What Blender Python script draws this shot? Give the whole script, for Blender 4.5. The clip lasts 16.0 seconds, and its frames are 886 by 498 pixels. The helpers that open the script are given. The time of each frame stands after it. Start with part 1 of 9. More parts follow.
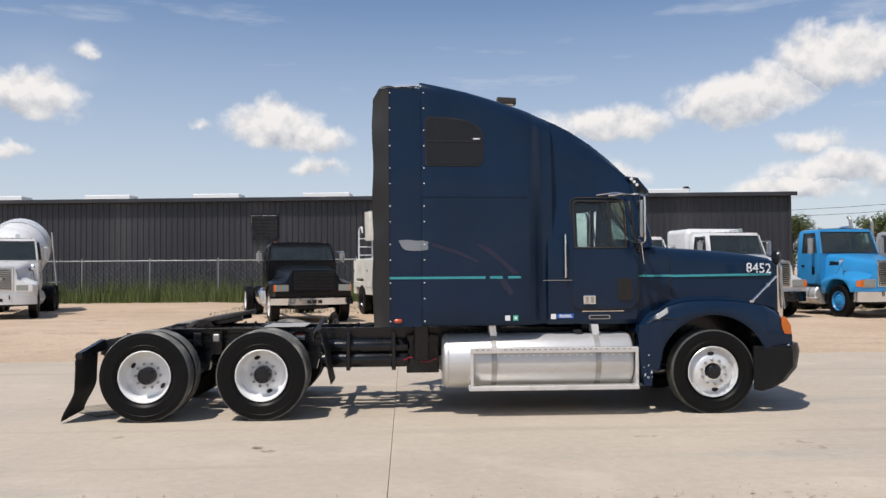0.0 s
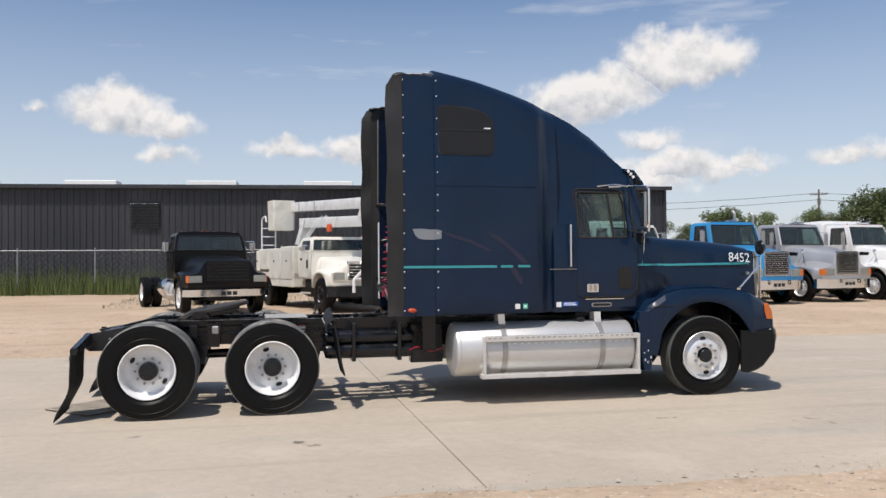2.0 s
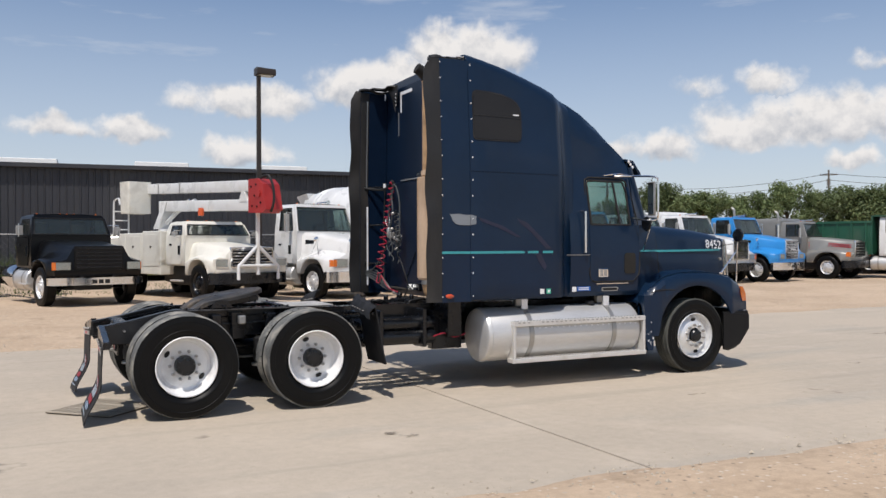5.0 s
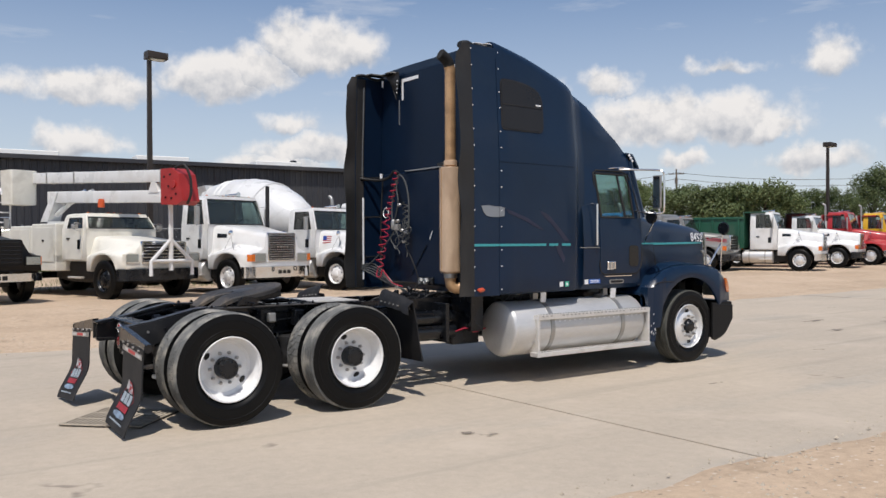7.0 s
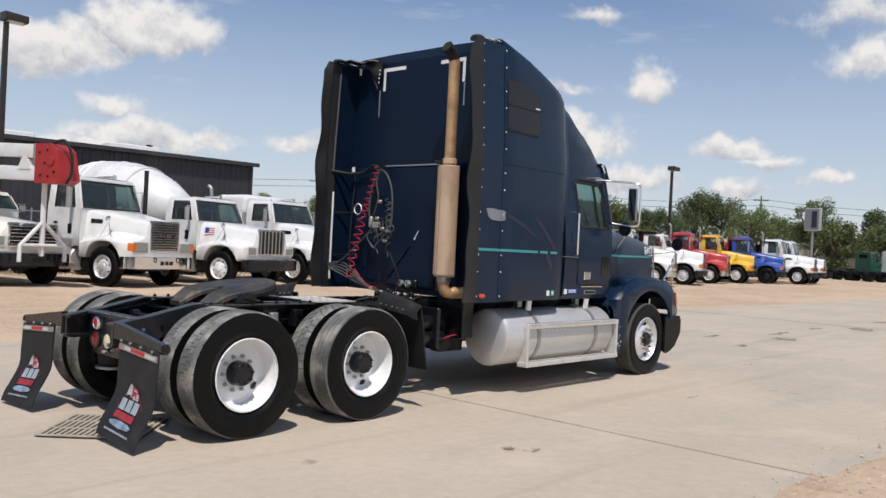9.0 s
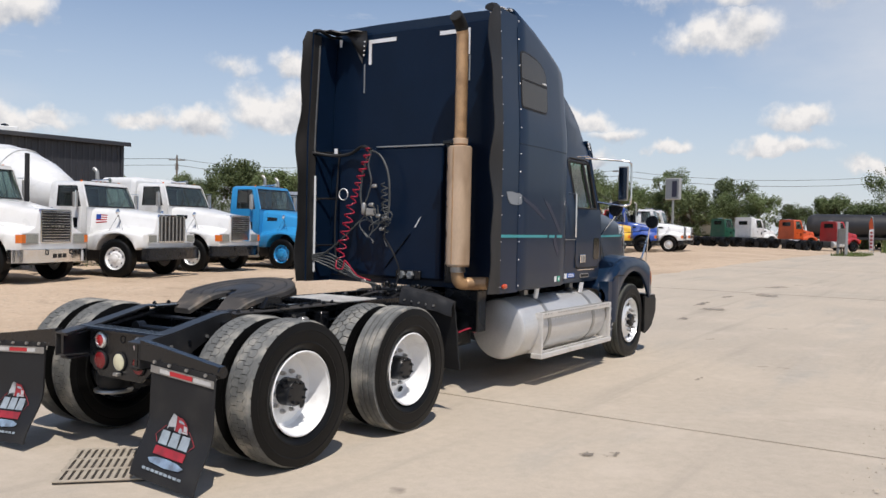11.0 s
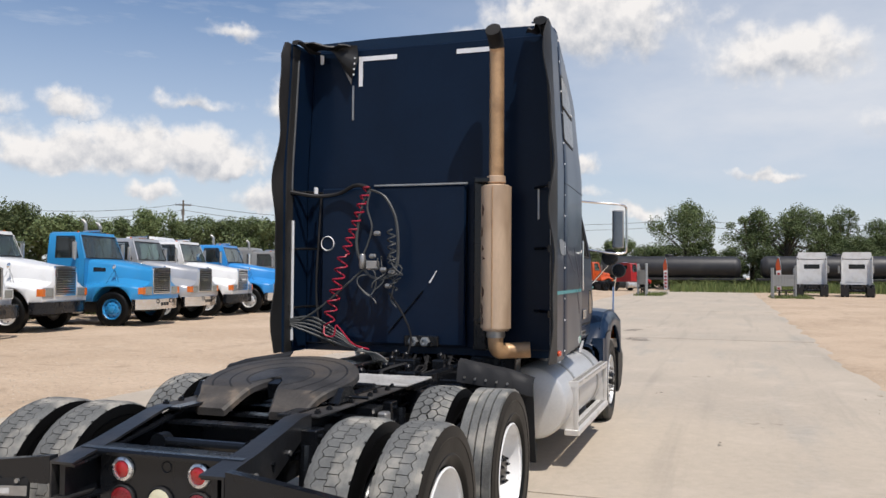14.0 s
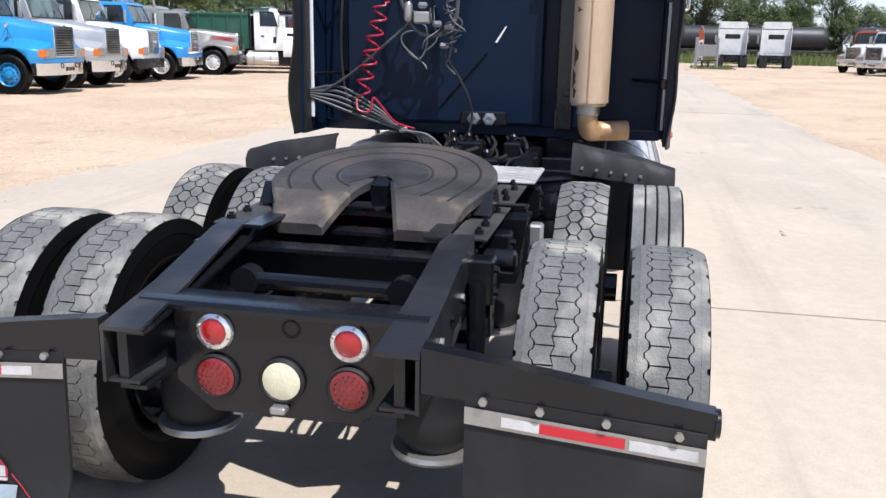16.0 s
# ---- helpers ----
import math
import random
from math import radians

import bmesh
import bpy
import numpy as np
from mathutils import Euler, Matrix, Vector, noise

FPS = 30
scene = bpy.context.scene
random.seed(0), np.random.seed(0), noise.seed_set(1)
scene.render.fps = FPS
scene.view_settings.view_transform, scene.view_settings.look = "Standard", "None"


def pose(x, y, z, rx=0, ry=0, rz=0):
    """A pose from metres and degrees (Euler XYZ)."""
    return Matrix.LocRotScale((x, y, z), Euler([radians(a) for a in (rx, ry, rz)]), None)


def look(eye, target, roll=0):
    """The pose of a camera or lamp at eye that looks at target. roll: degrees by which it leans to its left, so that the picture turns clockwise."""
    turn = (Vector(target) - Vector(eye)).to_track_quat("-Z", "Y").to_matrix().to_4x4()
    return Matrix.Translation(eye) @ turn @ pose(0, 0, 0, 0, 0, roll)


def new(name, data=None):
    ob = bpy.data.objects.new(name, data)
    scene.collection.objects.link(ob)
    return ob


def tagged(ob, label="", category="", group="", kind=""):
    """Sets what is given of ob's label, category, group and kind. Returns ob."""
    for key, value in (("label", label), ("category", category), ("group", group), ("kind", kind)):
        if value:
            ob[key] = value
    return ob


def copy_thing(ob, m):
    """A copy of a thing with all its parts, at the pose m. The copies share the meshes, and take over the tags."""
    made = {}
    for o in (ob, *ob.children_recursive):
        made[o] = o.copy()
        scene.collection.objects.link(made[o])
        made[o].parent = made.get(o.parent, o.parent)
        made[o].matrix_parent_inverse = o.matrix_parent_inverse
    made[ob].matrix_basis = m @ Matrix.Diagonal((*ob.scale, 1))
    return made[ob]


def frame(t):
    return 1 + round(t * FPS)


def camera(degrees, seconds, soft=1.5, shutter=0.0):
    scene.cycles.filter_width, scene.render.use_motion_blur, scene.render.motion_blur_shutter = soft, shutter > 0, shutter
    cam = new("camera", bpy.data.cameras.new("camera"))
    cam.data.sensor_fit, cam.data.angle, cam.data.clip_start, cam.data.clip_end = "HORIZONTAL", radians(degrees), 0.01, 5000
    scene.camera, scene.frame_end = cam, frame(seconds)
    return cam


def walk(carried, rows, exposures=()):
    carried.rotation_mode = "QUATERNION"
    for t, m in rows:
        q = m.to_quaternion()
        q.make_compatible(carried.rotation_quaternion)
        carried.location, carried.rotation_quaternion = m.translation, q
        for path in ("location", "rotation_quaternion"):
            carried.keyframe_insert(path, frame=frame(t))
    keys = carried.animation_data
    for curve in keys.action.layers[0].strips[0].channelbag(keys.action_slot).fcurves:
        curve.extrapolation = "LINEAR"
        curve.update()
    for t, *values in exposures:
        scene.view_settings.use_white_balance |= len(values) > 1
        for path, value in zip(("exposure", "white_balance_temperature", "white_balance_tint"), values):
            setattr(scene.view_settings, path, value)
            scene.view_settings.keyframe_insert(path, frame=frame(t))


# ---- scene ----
cam = camera(55.3, 16.0)
PATH = [
    (0, (2.984, -11.046, 1.708), (3.071, -9.048, 1.758), -0.4),
    (0.5, (2.539, -10.995, 1.699), (2.725, -9.004, 1.727), -0.5),
    (1, (2.091, -10.971, 1.713), (2.371, -8.991, 1.749), -0.4),
    (1.5, (1.627, -10.949, 1.717), (1.987, -8.982, 1.764), -0.3),
    (2, (1.188, -10.8, 1.694), (1.611, -8.846, 1.721), -0.4),
    (2.5, (0.737, -10.693, 1.696), (1.217, -8.751, 1.723), -0.4),
    (3, (0.267, -10.596, 1.731), (0.806, -8.67, 1.777), -0.8),
    (3.5, (-0.156, -10.371, 1.71), (0.442, -8.463, 1.729), -0.7),
    (4, (-0.631, -10.251, 1.704), (0.055, -8.372, 1.697), 0.1),
    (4.5, (-1.064, -10.059, 1.728), (-0.268, -8.225, 1.723), -0.1),
    (4.7, (-1.217, -9.965, 1.709), (-0.382, -8.147, 1.704), -0.1),
    (6.8, (-2.817, -8.642, 1.662), (-1.65, -7.018, 1.644), -0.6),
    (7, (-2.974, -8.511, 1.667), (-1.786, -6.901, 1.648), -0.2),
    (7.5, (-3.248, -8.163, 1.643), (-2.004, -6.598, 1.597), 0.5),
    (8, (-3.53, -7.734, 1.652), (-2.224, -6.22, 1.614), 1.6),
    (8.5, (-3.829, -7.348, 1.64), (-2.431, -5.918, 1.633), 2.8),
    (9, (-4.011, -6.932, 1.623), (-2.528, -5.59, 1.618), 2.9),
    (9.5, (-4.173, -6.483, 1.652), (-2.65, -5.187, 1.639), 3.2),
    (10, (-4.391, -6.067, 1.658), (-2.814, -4.838, 1.64), 3.0),
    (10.2, (-4.42, -5.907, 1.68), (-2.816, -4.713, 1.652), 2.5),
    (12.3, (-4.387, -4.088, 1.707), (-2.621, -3.15, 1.666), 0.4),
    (12.5, (-4.381, -3.919, 1.741), (-2.601, -3.007, 1.705), 0.2),
    (13, (-4.33, -3.438, 1.758), (-2.493, -2.647, 1.764), 0.3),
    (13.5, (-4.18, -3.013, 1.739), (-2.298, -2.338, 1.758), 0.4),
    (14, (-3.975, -2.576, 1.764), (-2.08, -1.939, 1.824), 0.4),
    (14.5, (-3.704, -2.08, 1.743), (-1.79, -1.504, 1.787), 1.0),
    (15, (-3.358, -1.765, 1.687), (-1.452, -1.194, 1.482), 0.9),
    (15.5, (-3.047, -1.418, 1.681), (-1.183, -0.829, 1.259), 0.7),
    (16, (-2.81, -0.983, 1.681), (-0.909, -0.584, 1.207), 1.1),
]
EXPOSURES = [(0.0, -0.03, 6560, 12), (3.5, -0.05, 6560, 12), (4.5, -0.10, 6560, 12), (9.5, -0.09, 6560, 12), (11.5, -0.01, 6560, 12), (14.5, 0.0, 6560, 12), (15.0, 0.12, 6600, 12), (15.5, 0.42, 6600, 12), (16.0, 0.58, 6150, 12)]
walk(cam, [(t, look(eye, target, roll)) for t, eye, target, roll in PATH], EXPOSURES)
# ---- world and sun ----
SUN = Vector((-0.36, -0.40, 1.0)).normalized()
SUN_EL = math.asin(SUN.z)
SUN_AZ = math.atan2(SUN.x, SUN.y)


def aim(az, el):
    a, e = radians(az), radians(el)
    return Vector((math.sin(a) * math.cos(e), math.cos(a) * math.cos(e), math.sin(e)))


# cumulus by stretch of the horizon: azimuth from +y to +x, elevation, half width, half height (degrees), density
CLOUDS_AHEAD = [
    (-24.6, 7.3, 1.1, .5, .8), (-23.7, 10.4, 3.0, 1.4, 1.0), (-20.6, 13.7, .9, .7, .7), (-13.3, 9.3, .8, .5, .6), (-8.8, 9.4, 3.0, 1.5, 1.1), (-6.4, 8.8, 2.2, 1.0, 1.0), (-6.0, 6.8, 1.4, .7, .8),
    (1.8, 7.3, 2.2, .7, .9), (6.4, 7.3, 2.0, .8, 1.0), (13.1, 6.1, 2.8, 1.0, .9), (13.8, 9.4, 4.4, 1.3, 1.0), (21.5, 10.4, 3.5, 1.7, 1.05), (24.1, 10.9, 3.0, 1.6, 1.0), (28.3, 12.5, 3.9, 2.0, 1.1)]
CLOUDS_FAR_SIDE = [
    (26.1, 7.7, 1.9, .8, .7), (25.0, 4.8, 4.0, .9, .9), (28.2, 5.8, 4.1, 1.2, 1.0), (32.2, 6.1, 1.7, .8, .9), (37.6, 6.2, 1.9, .7, .8), (41.3, 6.2, 2.1, 1.2, 1.0), (43.0, 9.9, 1.7, .7, .35), (46.8, 7.3, 3.7, 1.7, 1.1),
    (47.5, 10.2, 2.0, 1.0, .85), (50.5, 7.5, 2.2, 2.0, 1.1), (53.7, 7.5, 5.4, 1.8, 1.1), (54.6, 10.9, 2.2, .5, .55), (52.5, 5.0, 1.5, .7, .9)]
CLOUDS_OPEN_SIDE = [
    (57.4, 15.5, 1.5, .6, .6), (57.5, 7.1, 1.9, 1.0, 1.0), (59.8, 4.9, 2.8, .9, .9), (61.1, 11.2, 1.7, 1.2, .7), (66.2, 7.0, 2.0, .8, .95), (67.0, 4.6, 1.7, .7, .95), (68.7, 6.2, 1.7, .5, .6), (72.1, 5.3, 1.4, .5, .9),
    (75.0, 15.2, 4.8, 1.3, .6), (75.2, 12.2, 3.5, 1.5, .75), (79.0, 5.4, 2.8, .6, .9), (80.0, 7.0, 1.9, 1.0, 1.05), (81.1, 16.6, 7.0, 3.1, .9), (84.4, 4.1, 1.8, .7, .85), (92.4, 6.4, 1.8, .4, .9), (93.6, 13.5, 4.8, 2.0, .8)]
CLOUDS_BEHIND = [(104, 9, 5, 1.6, .7), (112, 12, 6, 2.2, .7), (-38, 9, 5, 2, .9), (-60, 12, 8, 3, .9), (140, 11, 8, 3, .8), (175, 9, 7, 2.5, .9), (215, 13, 9, 3, .9), (260, 10, 8, 3, .9), (-95, 16, 9, 4, .8)]
CLOUDS = CLOUDS_AHEAD + CLOUDS_FAR_SIDE + CLOUDS_OPEN_SIDE + CLOUDS_BEHIND
# broad thin veils: azimuth, elevation, half width, half height, density
VEILS = [(96, 12, 30, 14, .95), (74, 17, 14, 5, .25), (-22, 12, 12, 5, .30), (30, 7, 16, 5, .50), (150, 20, 40, 16, .5), (10, 7, 16, 3.5, .3)]


def build_world():
    world = bpy.data.worlds.new("sky")
    scene.world = world
    world.use_nodes = True
    nt = world.node_tree
    nt.nodes.clear()
    N, L = nt.nodes.new, nt.links.new

    def math_node(op, a, b=None, c=None, clamp=False):
        n = N("ShaderNodeMath")
        n.operation, n.use_clamp = op, clamp
        for i, v in enumerate((a, b, c)):
            if v is None:
                continue
            if isinstance(v, (int, float)):
                n.inputs[i].default_value = v
            else:
                L(v, n.inputs[i])
        return n.outputs[0]

    def vec(op, a, b=None):
        n = N("ShaderNodeVectorMath")
        n.operation = op
        for i, v in enumerate((a, b)):
            if v is None:
                continue
            if isinstance(v, (tuple, list, Vector)):
                n.inputs[i].default_value = tuple(v)
            else:
                L(v, n.inputs[i])
        return n.outputs["Value"] if op in ("DOT_PRODUCT", "LENGTH") else n.outputs["Vector"]

    def noise_node(v, scale, detail, rough=.55):
        n = N("ShaderNodeTexNoise")
        n.inputs["Scale"].default_value, n.inputs["Detail"].default_value, n.inputs["Roughness"].default_value = scale, detail, rough
        L(v, n.inputs["Vector"])
        return n

    sky = N("ShaderNodeTexSky")
    sky.sky_type, sky.sun_disc = "NISHITA", False
    sky.sun_elevation, sky.sun_rotation = SUN_EL, SUN_AZ
    sky.air_density, sky.dust_density, sky.ozone_density = 1.0, .4, 4.5
    co = N("ShaderNodeTexCoord").outputs["Generated"]
    warp = noise_node(co, 24, 4, .55)
    off = vec("SCALE", vec("SUBTRACT", warp.outputs["Color"], (.5, .5, .5)))
    off.node.inputs["Scale"].default_value = .042
    wco = vec("ADD", co, off)

    def blob_at(v, az, el, a, b, flat):
        """Soft lobe round one direction: how deep inside it, and how high in it."""
        c = aim(az, el)
        u = Vector((math.cos(radians(az)), -math.sin(radians(az)), 0)) / math.tan(radians(a))
        w = u.cross(c).normalized()
        w = (w if w.z > 0 else -w) / math.tan(radians(b))
        d = vec("SUBTRACT", v, c)
        comb = N("ShaderNodeCombineXYZ")
        L(vec("DOT_PRODUCT", d, u), comb.inputs[0])
        up = vec("DOT_PRODUCT", d, w)
        L(math_node("MULTIPLY", up, math_node("ADD", 1.0, math_node("MULTIPLY", math_node("LESS_THAN", up, 0.0), flat))), comb.inputs[1])
        L(math_node("MULTIPLY", math_node("SUBTRACT", 1.0, vec("DOT_PRODUCT", co, c)), 8.0), comb.inputs[2])
        return math_node("SUBTRACT", 1.2, vec("LENGTH", comb.outputs[0])), up

    total, height = None, None
    for az, el, a, b, dens in CLOUDS:
        blob, up = blob_at(wco, az, el, a * 1.08, b * 1.20, .55)
        blob = math_node("MULTIPLY", blob, dens)
        if total is None:
            total, height = blob, up
        else:
            over = math_node("GREATER_THAN", blob, total)
            height = math_node("ADD", height, math_node("MULTIPLY", over, math_node("SUBTRACT", up, height)))
            total = math_node("MAXIMUM", total, blob)
    sheet = None
    for az, el, a, b, dens in VEILS:
        blob, up = blob_at(co, az, el, a, b, 0.0)
        blob = math_node("MULTIPLY", math_node("MULTIPLY", blob, dens), .9)
        sheet = blob if sheet is None else math_node("MAXIMUM", sheet, blob)
    fine = noise_node(co, 30, 6, .56).outputs["Fac"]
    dens = math_node("ADD", total, math_node("MULTIPLY", math_node("SUBTRACT", fine, .5), 1.15))
    mr = N("ShaderNodeMapRange")
    mr.interpolation_type = "SMOOTHSTEP"
    mr.inputs["From Min"].default_value, mr.inputs["From Max"].default_value = .0, .62
    L(dens, mr.inputs["Value"])
    mask = mr.outputs["Result"]
    # thin streaks high up and a pale veil near the horizon
    st = noise_node(vec("MULTIPLY", co, (2.2, 2.2, 14)), 2.2, 6, .6).outputs["Fac"]
    ms = N("ShaderNodeMapRange")
    ms.interpolation_type = "SMOOTHSTEP"
    ms.inputs["From Min"].default_value, ms.inputs["From Max"].default_value, ms.inputs["To Max"].default_value = .46, .78, .55
    L(st, ms.inputs["Value"])
    sep = N("ShaderNodeSeparateXYZ")
    L(co, sep.inputs[0])
    hz = N("ShaderNodeMapRange")
    hz.inputs["From Min"].default_value, hz.inputs["From Max"].default_value = .30, .0
    hz.inputs["To Min"].default_value, hz.inputs["To Max"].default_value = .04, .80
    L(sep.outputs["Z"], hz.inputs["Value"])
    soft = math_node("MULTIPLY", sheet, math_node("ADD", .55, math_node("MULTIPLY", noise_node(vec("MULTIPLY", co, (1, 1, 3)), 7, 5, .55).outputs["Fac"], .9)), clamp=True)
    veil = math_node("MAXIMUM", math_node("MAXIMUM", ms.outputs["Result"], hz.outputs["Result"]), soft)
    # grey undersides
    low = noise_node(vec("ADD", co, (0, 0, .014)), 30, 5, .56).outputs["Fac"]
    hm = N("ShaderNodeMapRange")
    hm.interpolation_type = "SMOOTHSTEP"
    hm.inputs["From Min"].default_value, hm.inputs["From Max"].default_value = -.75, .45
    hm.inputs["To Min"].default_value, hm.inputs["To Max"].default_value = .28, .92
    L(height, hm.inputs["Value"])
    lit = math_node("ADD", math_node("MULTIPLY", math_node("SUBTRACT", fine, low), 2.2), hm.outputs["Result"], clamp=True)
    core = N("ShaderNodeMapRange")
    core.inputs["From Min"].default_value, core.inputs["From Max"].default_value = .2, 1.1
    core.inputs["To Min"].default_value, core.inputs["To Max"].default_value = 1.0, .90
    L(dens, core.inputs["Value"])
    litc = math_node("MULTIPLY", lit, core.outputs["Result"])
    ramp = N("ShaderNodeMix")
    ramp.data_type = "RGBA"
    ramp.inputs["A"].default_value, ramp.inputs["B"].default_value = (.46, .50, .56, 1), (.93, .915, .89, 1)
    L(litc, ramp.inputs["Factor"])
    sc = vec("SCALE", sky.outputs["Color"])
    sc.node.inputs["Scale"].default_value = SKY
    m1 = N("ShaderNodeMix")
    m1.data_type = "RGBA"
    m1.inputs["B"].default_value = (.67, .72, .79, 1)
    L(veil, m1.inputs["Factor"])
    L(sc, m1.inputs["A"])
    m2 = N("ShaderNodeMix")
    m2.data_type = "RGBA"
    L(mask, m2.inputs["Factor"])
    L(m1.outputs["Result"], m2.inputs["A"])
    L(ramp.outputs["Result"], m2.inputs["B"])
    bg = N("ShaderNodeBackground")
    L(m2.outputs["Result"], bg.inputs["Color"])
    L(bg.outputs[0], N("ShaderNodeOutputWorld").inputs["Surface"])


SKY = 0.112
build_world()
sun_data = bpy.data.lights.new("sun", "SUN")
sun_data.energy, sun_data.angle, sun_data.color = 4.2, radians(.55), (1.0, .955, .89)
sun = new("sun", sun_data)
sun.rotation_euler = SUN.to_track_quat("Z", "Y").to_euler()


# ---- materials ----
def mat(name, col, rough=.5, metal=0.0, var=.12, scale=3.0, bump=0.0, bscale=60.0, coat=0.0, dirt=None, dscale=1.5, damt=.4, stretch=(1, 1, 1), fine=0.5, spec=.5):
    """Base colour with two scales of variation, a stain colour with its own shape and a fine relief."""
    m = bpy.data.materials.new(name)
    m.use_nodes = True
    nt = m.node_tree
    N, L = nt.nodes.new, nt.links.new
    p = nt.nodes["Principled BSDF"]
    p.inputs["Roughness"].default_value, p.inputs["Metallic"].default_value = rough, metal
    p.inputs["Coat Weight"].default_value, p.inputs["Coat Roughness"].default_value = coat, .08
    p.inputs["Specular IOR Level"].default_value = spec
    co = N("ShaderNodeTexCoord").outputs["Object"]
    mp = N("ShaderNodeMapping")
    mp.inputs["Scale"].default_value = stretch
    L(co, mp.inputs["Vector"])

    def noise_at(s, d):
        n = N("ShaderNodeTexNoise")
        n.inputs["Scale"].default_value, n.inputs["Detail"].default_value = s, d
        L(mp.outputs[0], n.inputs["Vector"])
        return n.outputs["Fac"]

    big, small = noise_at(scale, 4), noise_at(scale * 14, 3)
    mixn = N("ShaderNodeMix")
    mixn.inputs["Factor"].default_value = fine * .6
    L(big, mixn.inputs["A"])
    L(small, mixn.inputs["B"])
    mr = N("ShaderNodeMapRange")
    mr.inputs["From Min"].default_value, mr.inputs["From Max"].default_value = .3, .7
    mr.inputs["To Min"].default_value, mr.inputs["To Max"].default_value = 1 - var, 1 + var
    L(mixn.outputs["Result"], mr.inputs["Value"])
    mul = N("ShaderNodeVectorMath")
    mul.operation = "SCALE"
    mul.inputs[0].default_value = col
    L(mr.outputs["Result"], mul.inputs["Scale"])
    out = mul.outputs["Vector"]
    if dirt:
        dn = noise_at(dscale, 7)
        dr = N("ShaderNodeMapRange")
        dr.interpolation_type = "SMOOTHSTEP"
        dr.inputs["From Min"].default_value, dr.inputs["From Max"].default_value, dr.inputs["To Max"].default_value = .48, .72, damt
        L(dn, dr.inputs["Value"])
        dm = N("ShaderNodeMix")
        dm.data_type = "RGBA"
        dm.inputs["B"].default_value = (*dirt, 1)
        L(out, dm.inputs["A"])
        L(dr.outputs["Result"], dm.inputs["Factor"])
        out = dm.outputs["Result"]
    L(out, p.inputs["Base Color"])
    rr = N("ShaderNodeMapRange")
    rr.inputs["To Min"].default_value, rr.inputs["To Max"].default_value = max(.03, rough - .08), min(1, rough + .1)
    L(big, rr.inputs["Value"])
    L(rr.outputs["Result"], p.inputs["Roughness"])
    if bump:
        b = N("ShaderNodeBump")
        b.inputs["Strength"].default_value, b.inputs["Distance"].default_value = bump, .01
        L(noise_at(bscale, 4), b.inputs["Height"])
        L(b.outputs[0], p.inputs["Normal"])
    return m


def glass(name, tint, rough=.02, dust=.16):
    """Thin pane: a clear tinted sheet with a real gloss on top."""
    m = bpy.data.materials.new(name)
    m.use_nodes = True
    nt = m.node_tree
    nt.nodes.clear()
    N, L = nt.nodes.new, nt.links.new
    t, g, lw, f = N("ShaderNodeBsdfTransparent"), N("ShaderNodeBsdfGlossy"), N("ShaderNodeLayerWeight"), N("ShaderNodeMapRange")
    pw = N("ShaderNodeMath")
    pw.operation = "POWER"
    pw.inputs[1].default_value = 4.0
    lw.inputs["Blend"].default_value = .5
    L(lw.outputs["Facing"], pw.inputs[0])
    t.inputs["Color"].default_value = (*tint, 1)
    g.inputs["Roughness"].default_value = rough
    f.inputs["To Min"].default_value, f.inputs["To Max"].default_value = .06, .85
    L(pw.outputs[0], f.inputs["Value"])
    mx = N("ShaderNodeMixShader")
    L(f.outputs[0], mx.inputs[0])
    d, film = N("ShaderNodeBsdfDiffuse"), N("ShaderNodeMixShader")
    d.inputs["Color"].default_value = (.62, .70, .64, 1)
    n, r = N("ShaderNodeTexNoise"), N("ShaderNodeMapRange")
    n.inputs["Scale"].default_value, n.inputs["Detail"].default_value = 3.5, 6
    L(N("ShaderNodeTexCoord").outputs["Object"], n.inputs["Vector"])
    r.inputs["From Min"].default_value, r.inputs["From Max"].default_value = .3, .7
    r.inputs["To Min"].default_value, r.inputs["To Max"].default_value = dust * .7, dust * 1.3
    L(n.outputs["Fac"], r.inputs["Value"])
    L(r.outputs["Result"], film.inputs[0])
    L(t.outputs[0], film.inputs[1])
    L(d.outputs[0], film.inputs[2])
    L(film.outputs[0], mx.inputs[1])
    L(g.outputs[0], mx.inputs[2])
    L(mx.outputs[0], N("ShaderNodeOutputMaterial").inputs["Surface"])
    return m


NAVY = mat("navy_paint", (.0046, .0168, .0420), .32, 0, .14, 1.2, .02, 20, coat=.20, dirt=(.010, .023, .045), dscale=2.2, damt=.45, spec=.20)
# darker copy of NAVY with the rear wall's shade in its colour; seams too
NAVY_SHADED = mat("navy_shaded_copy", (.0040, .0120, .0300), .36, 0, .18, 1.6, .03, 25, coat=.05, dirt=(.0035, .010, .026), dscale=2.5, damt=.5, spec=.14)
RUBBER_EDGE = mat("rubber_edge", (.012, .012, .012), .55, 0, .35, 3, .08, 30, dirt=(.055, .05, .046), dscale=2.2, damt=.5, stretch=(1, 1, .4))
TYRE = mat("tyre_rubber", (.0040, .0040, .0040), .42, 0, .15, 5, .06, 90, dirt=(.011, .0105, .0095), dscale=3, damt=.3, spec=.18)
MARKER_RED = mat("orange_red_lens", (.50, .065, .02), .2, 0, .12, 25, .1, 120, coat=.5)
TREAD = mat("worn_tread", (.128, .130, .124), .9, 0, .42, 5, .40, 130, dirt=(.42, .39, .33), dscale=4.2, damt=.85)
WHITE_RIM = mat("white_rim_paint", (.80, .80, .79), .38, 0, .05, 6, .03, 60, dirt=(.42, .40, .37), dscale=7, damt=.35)
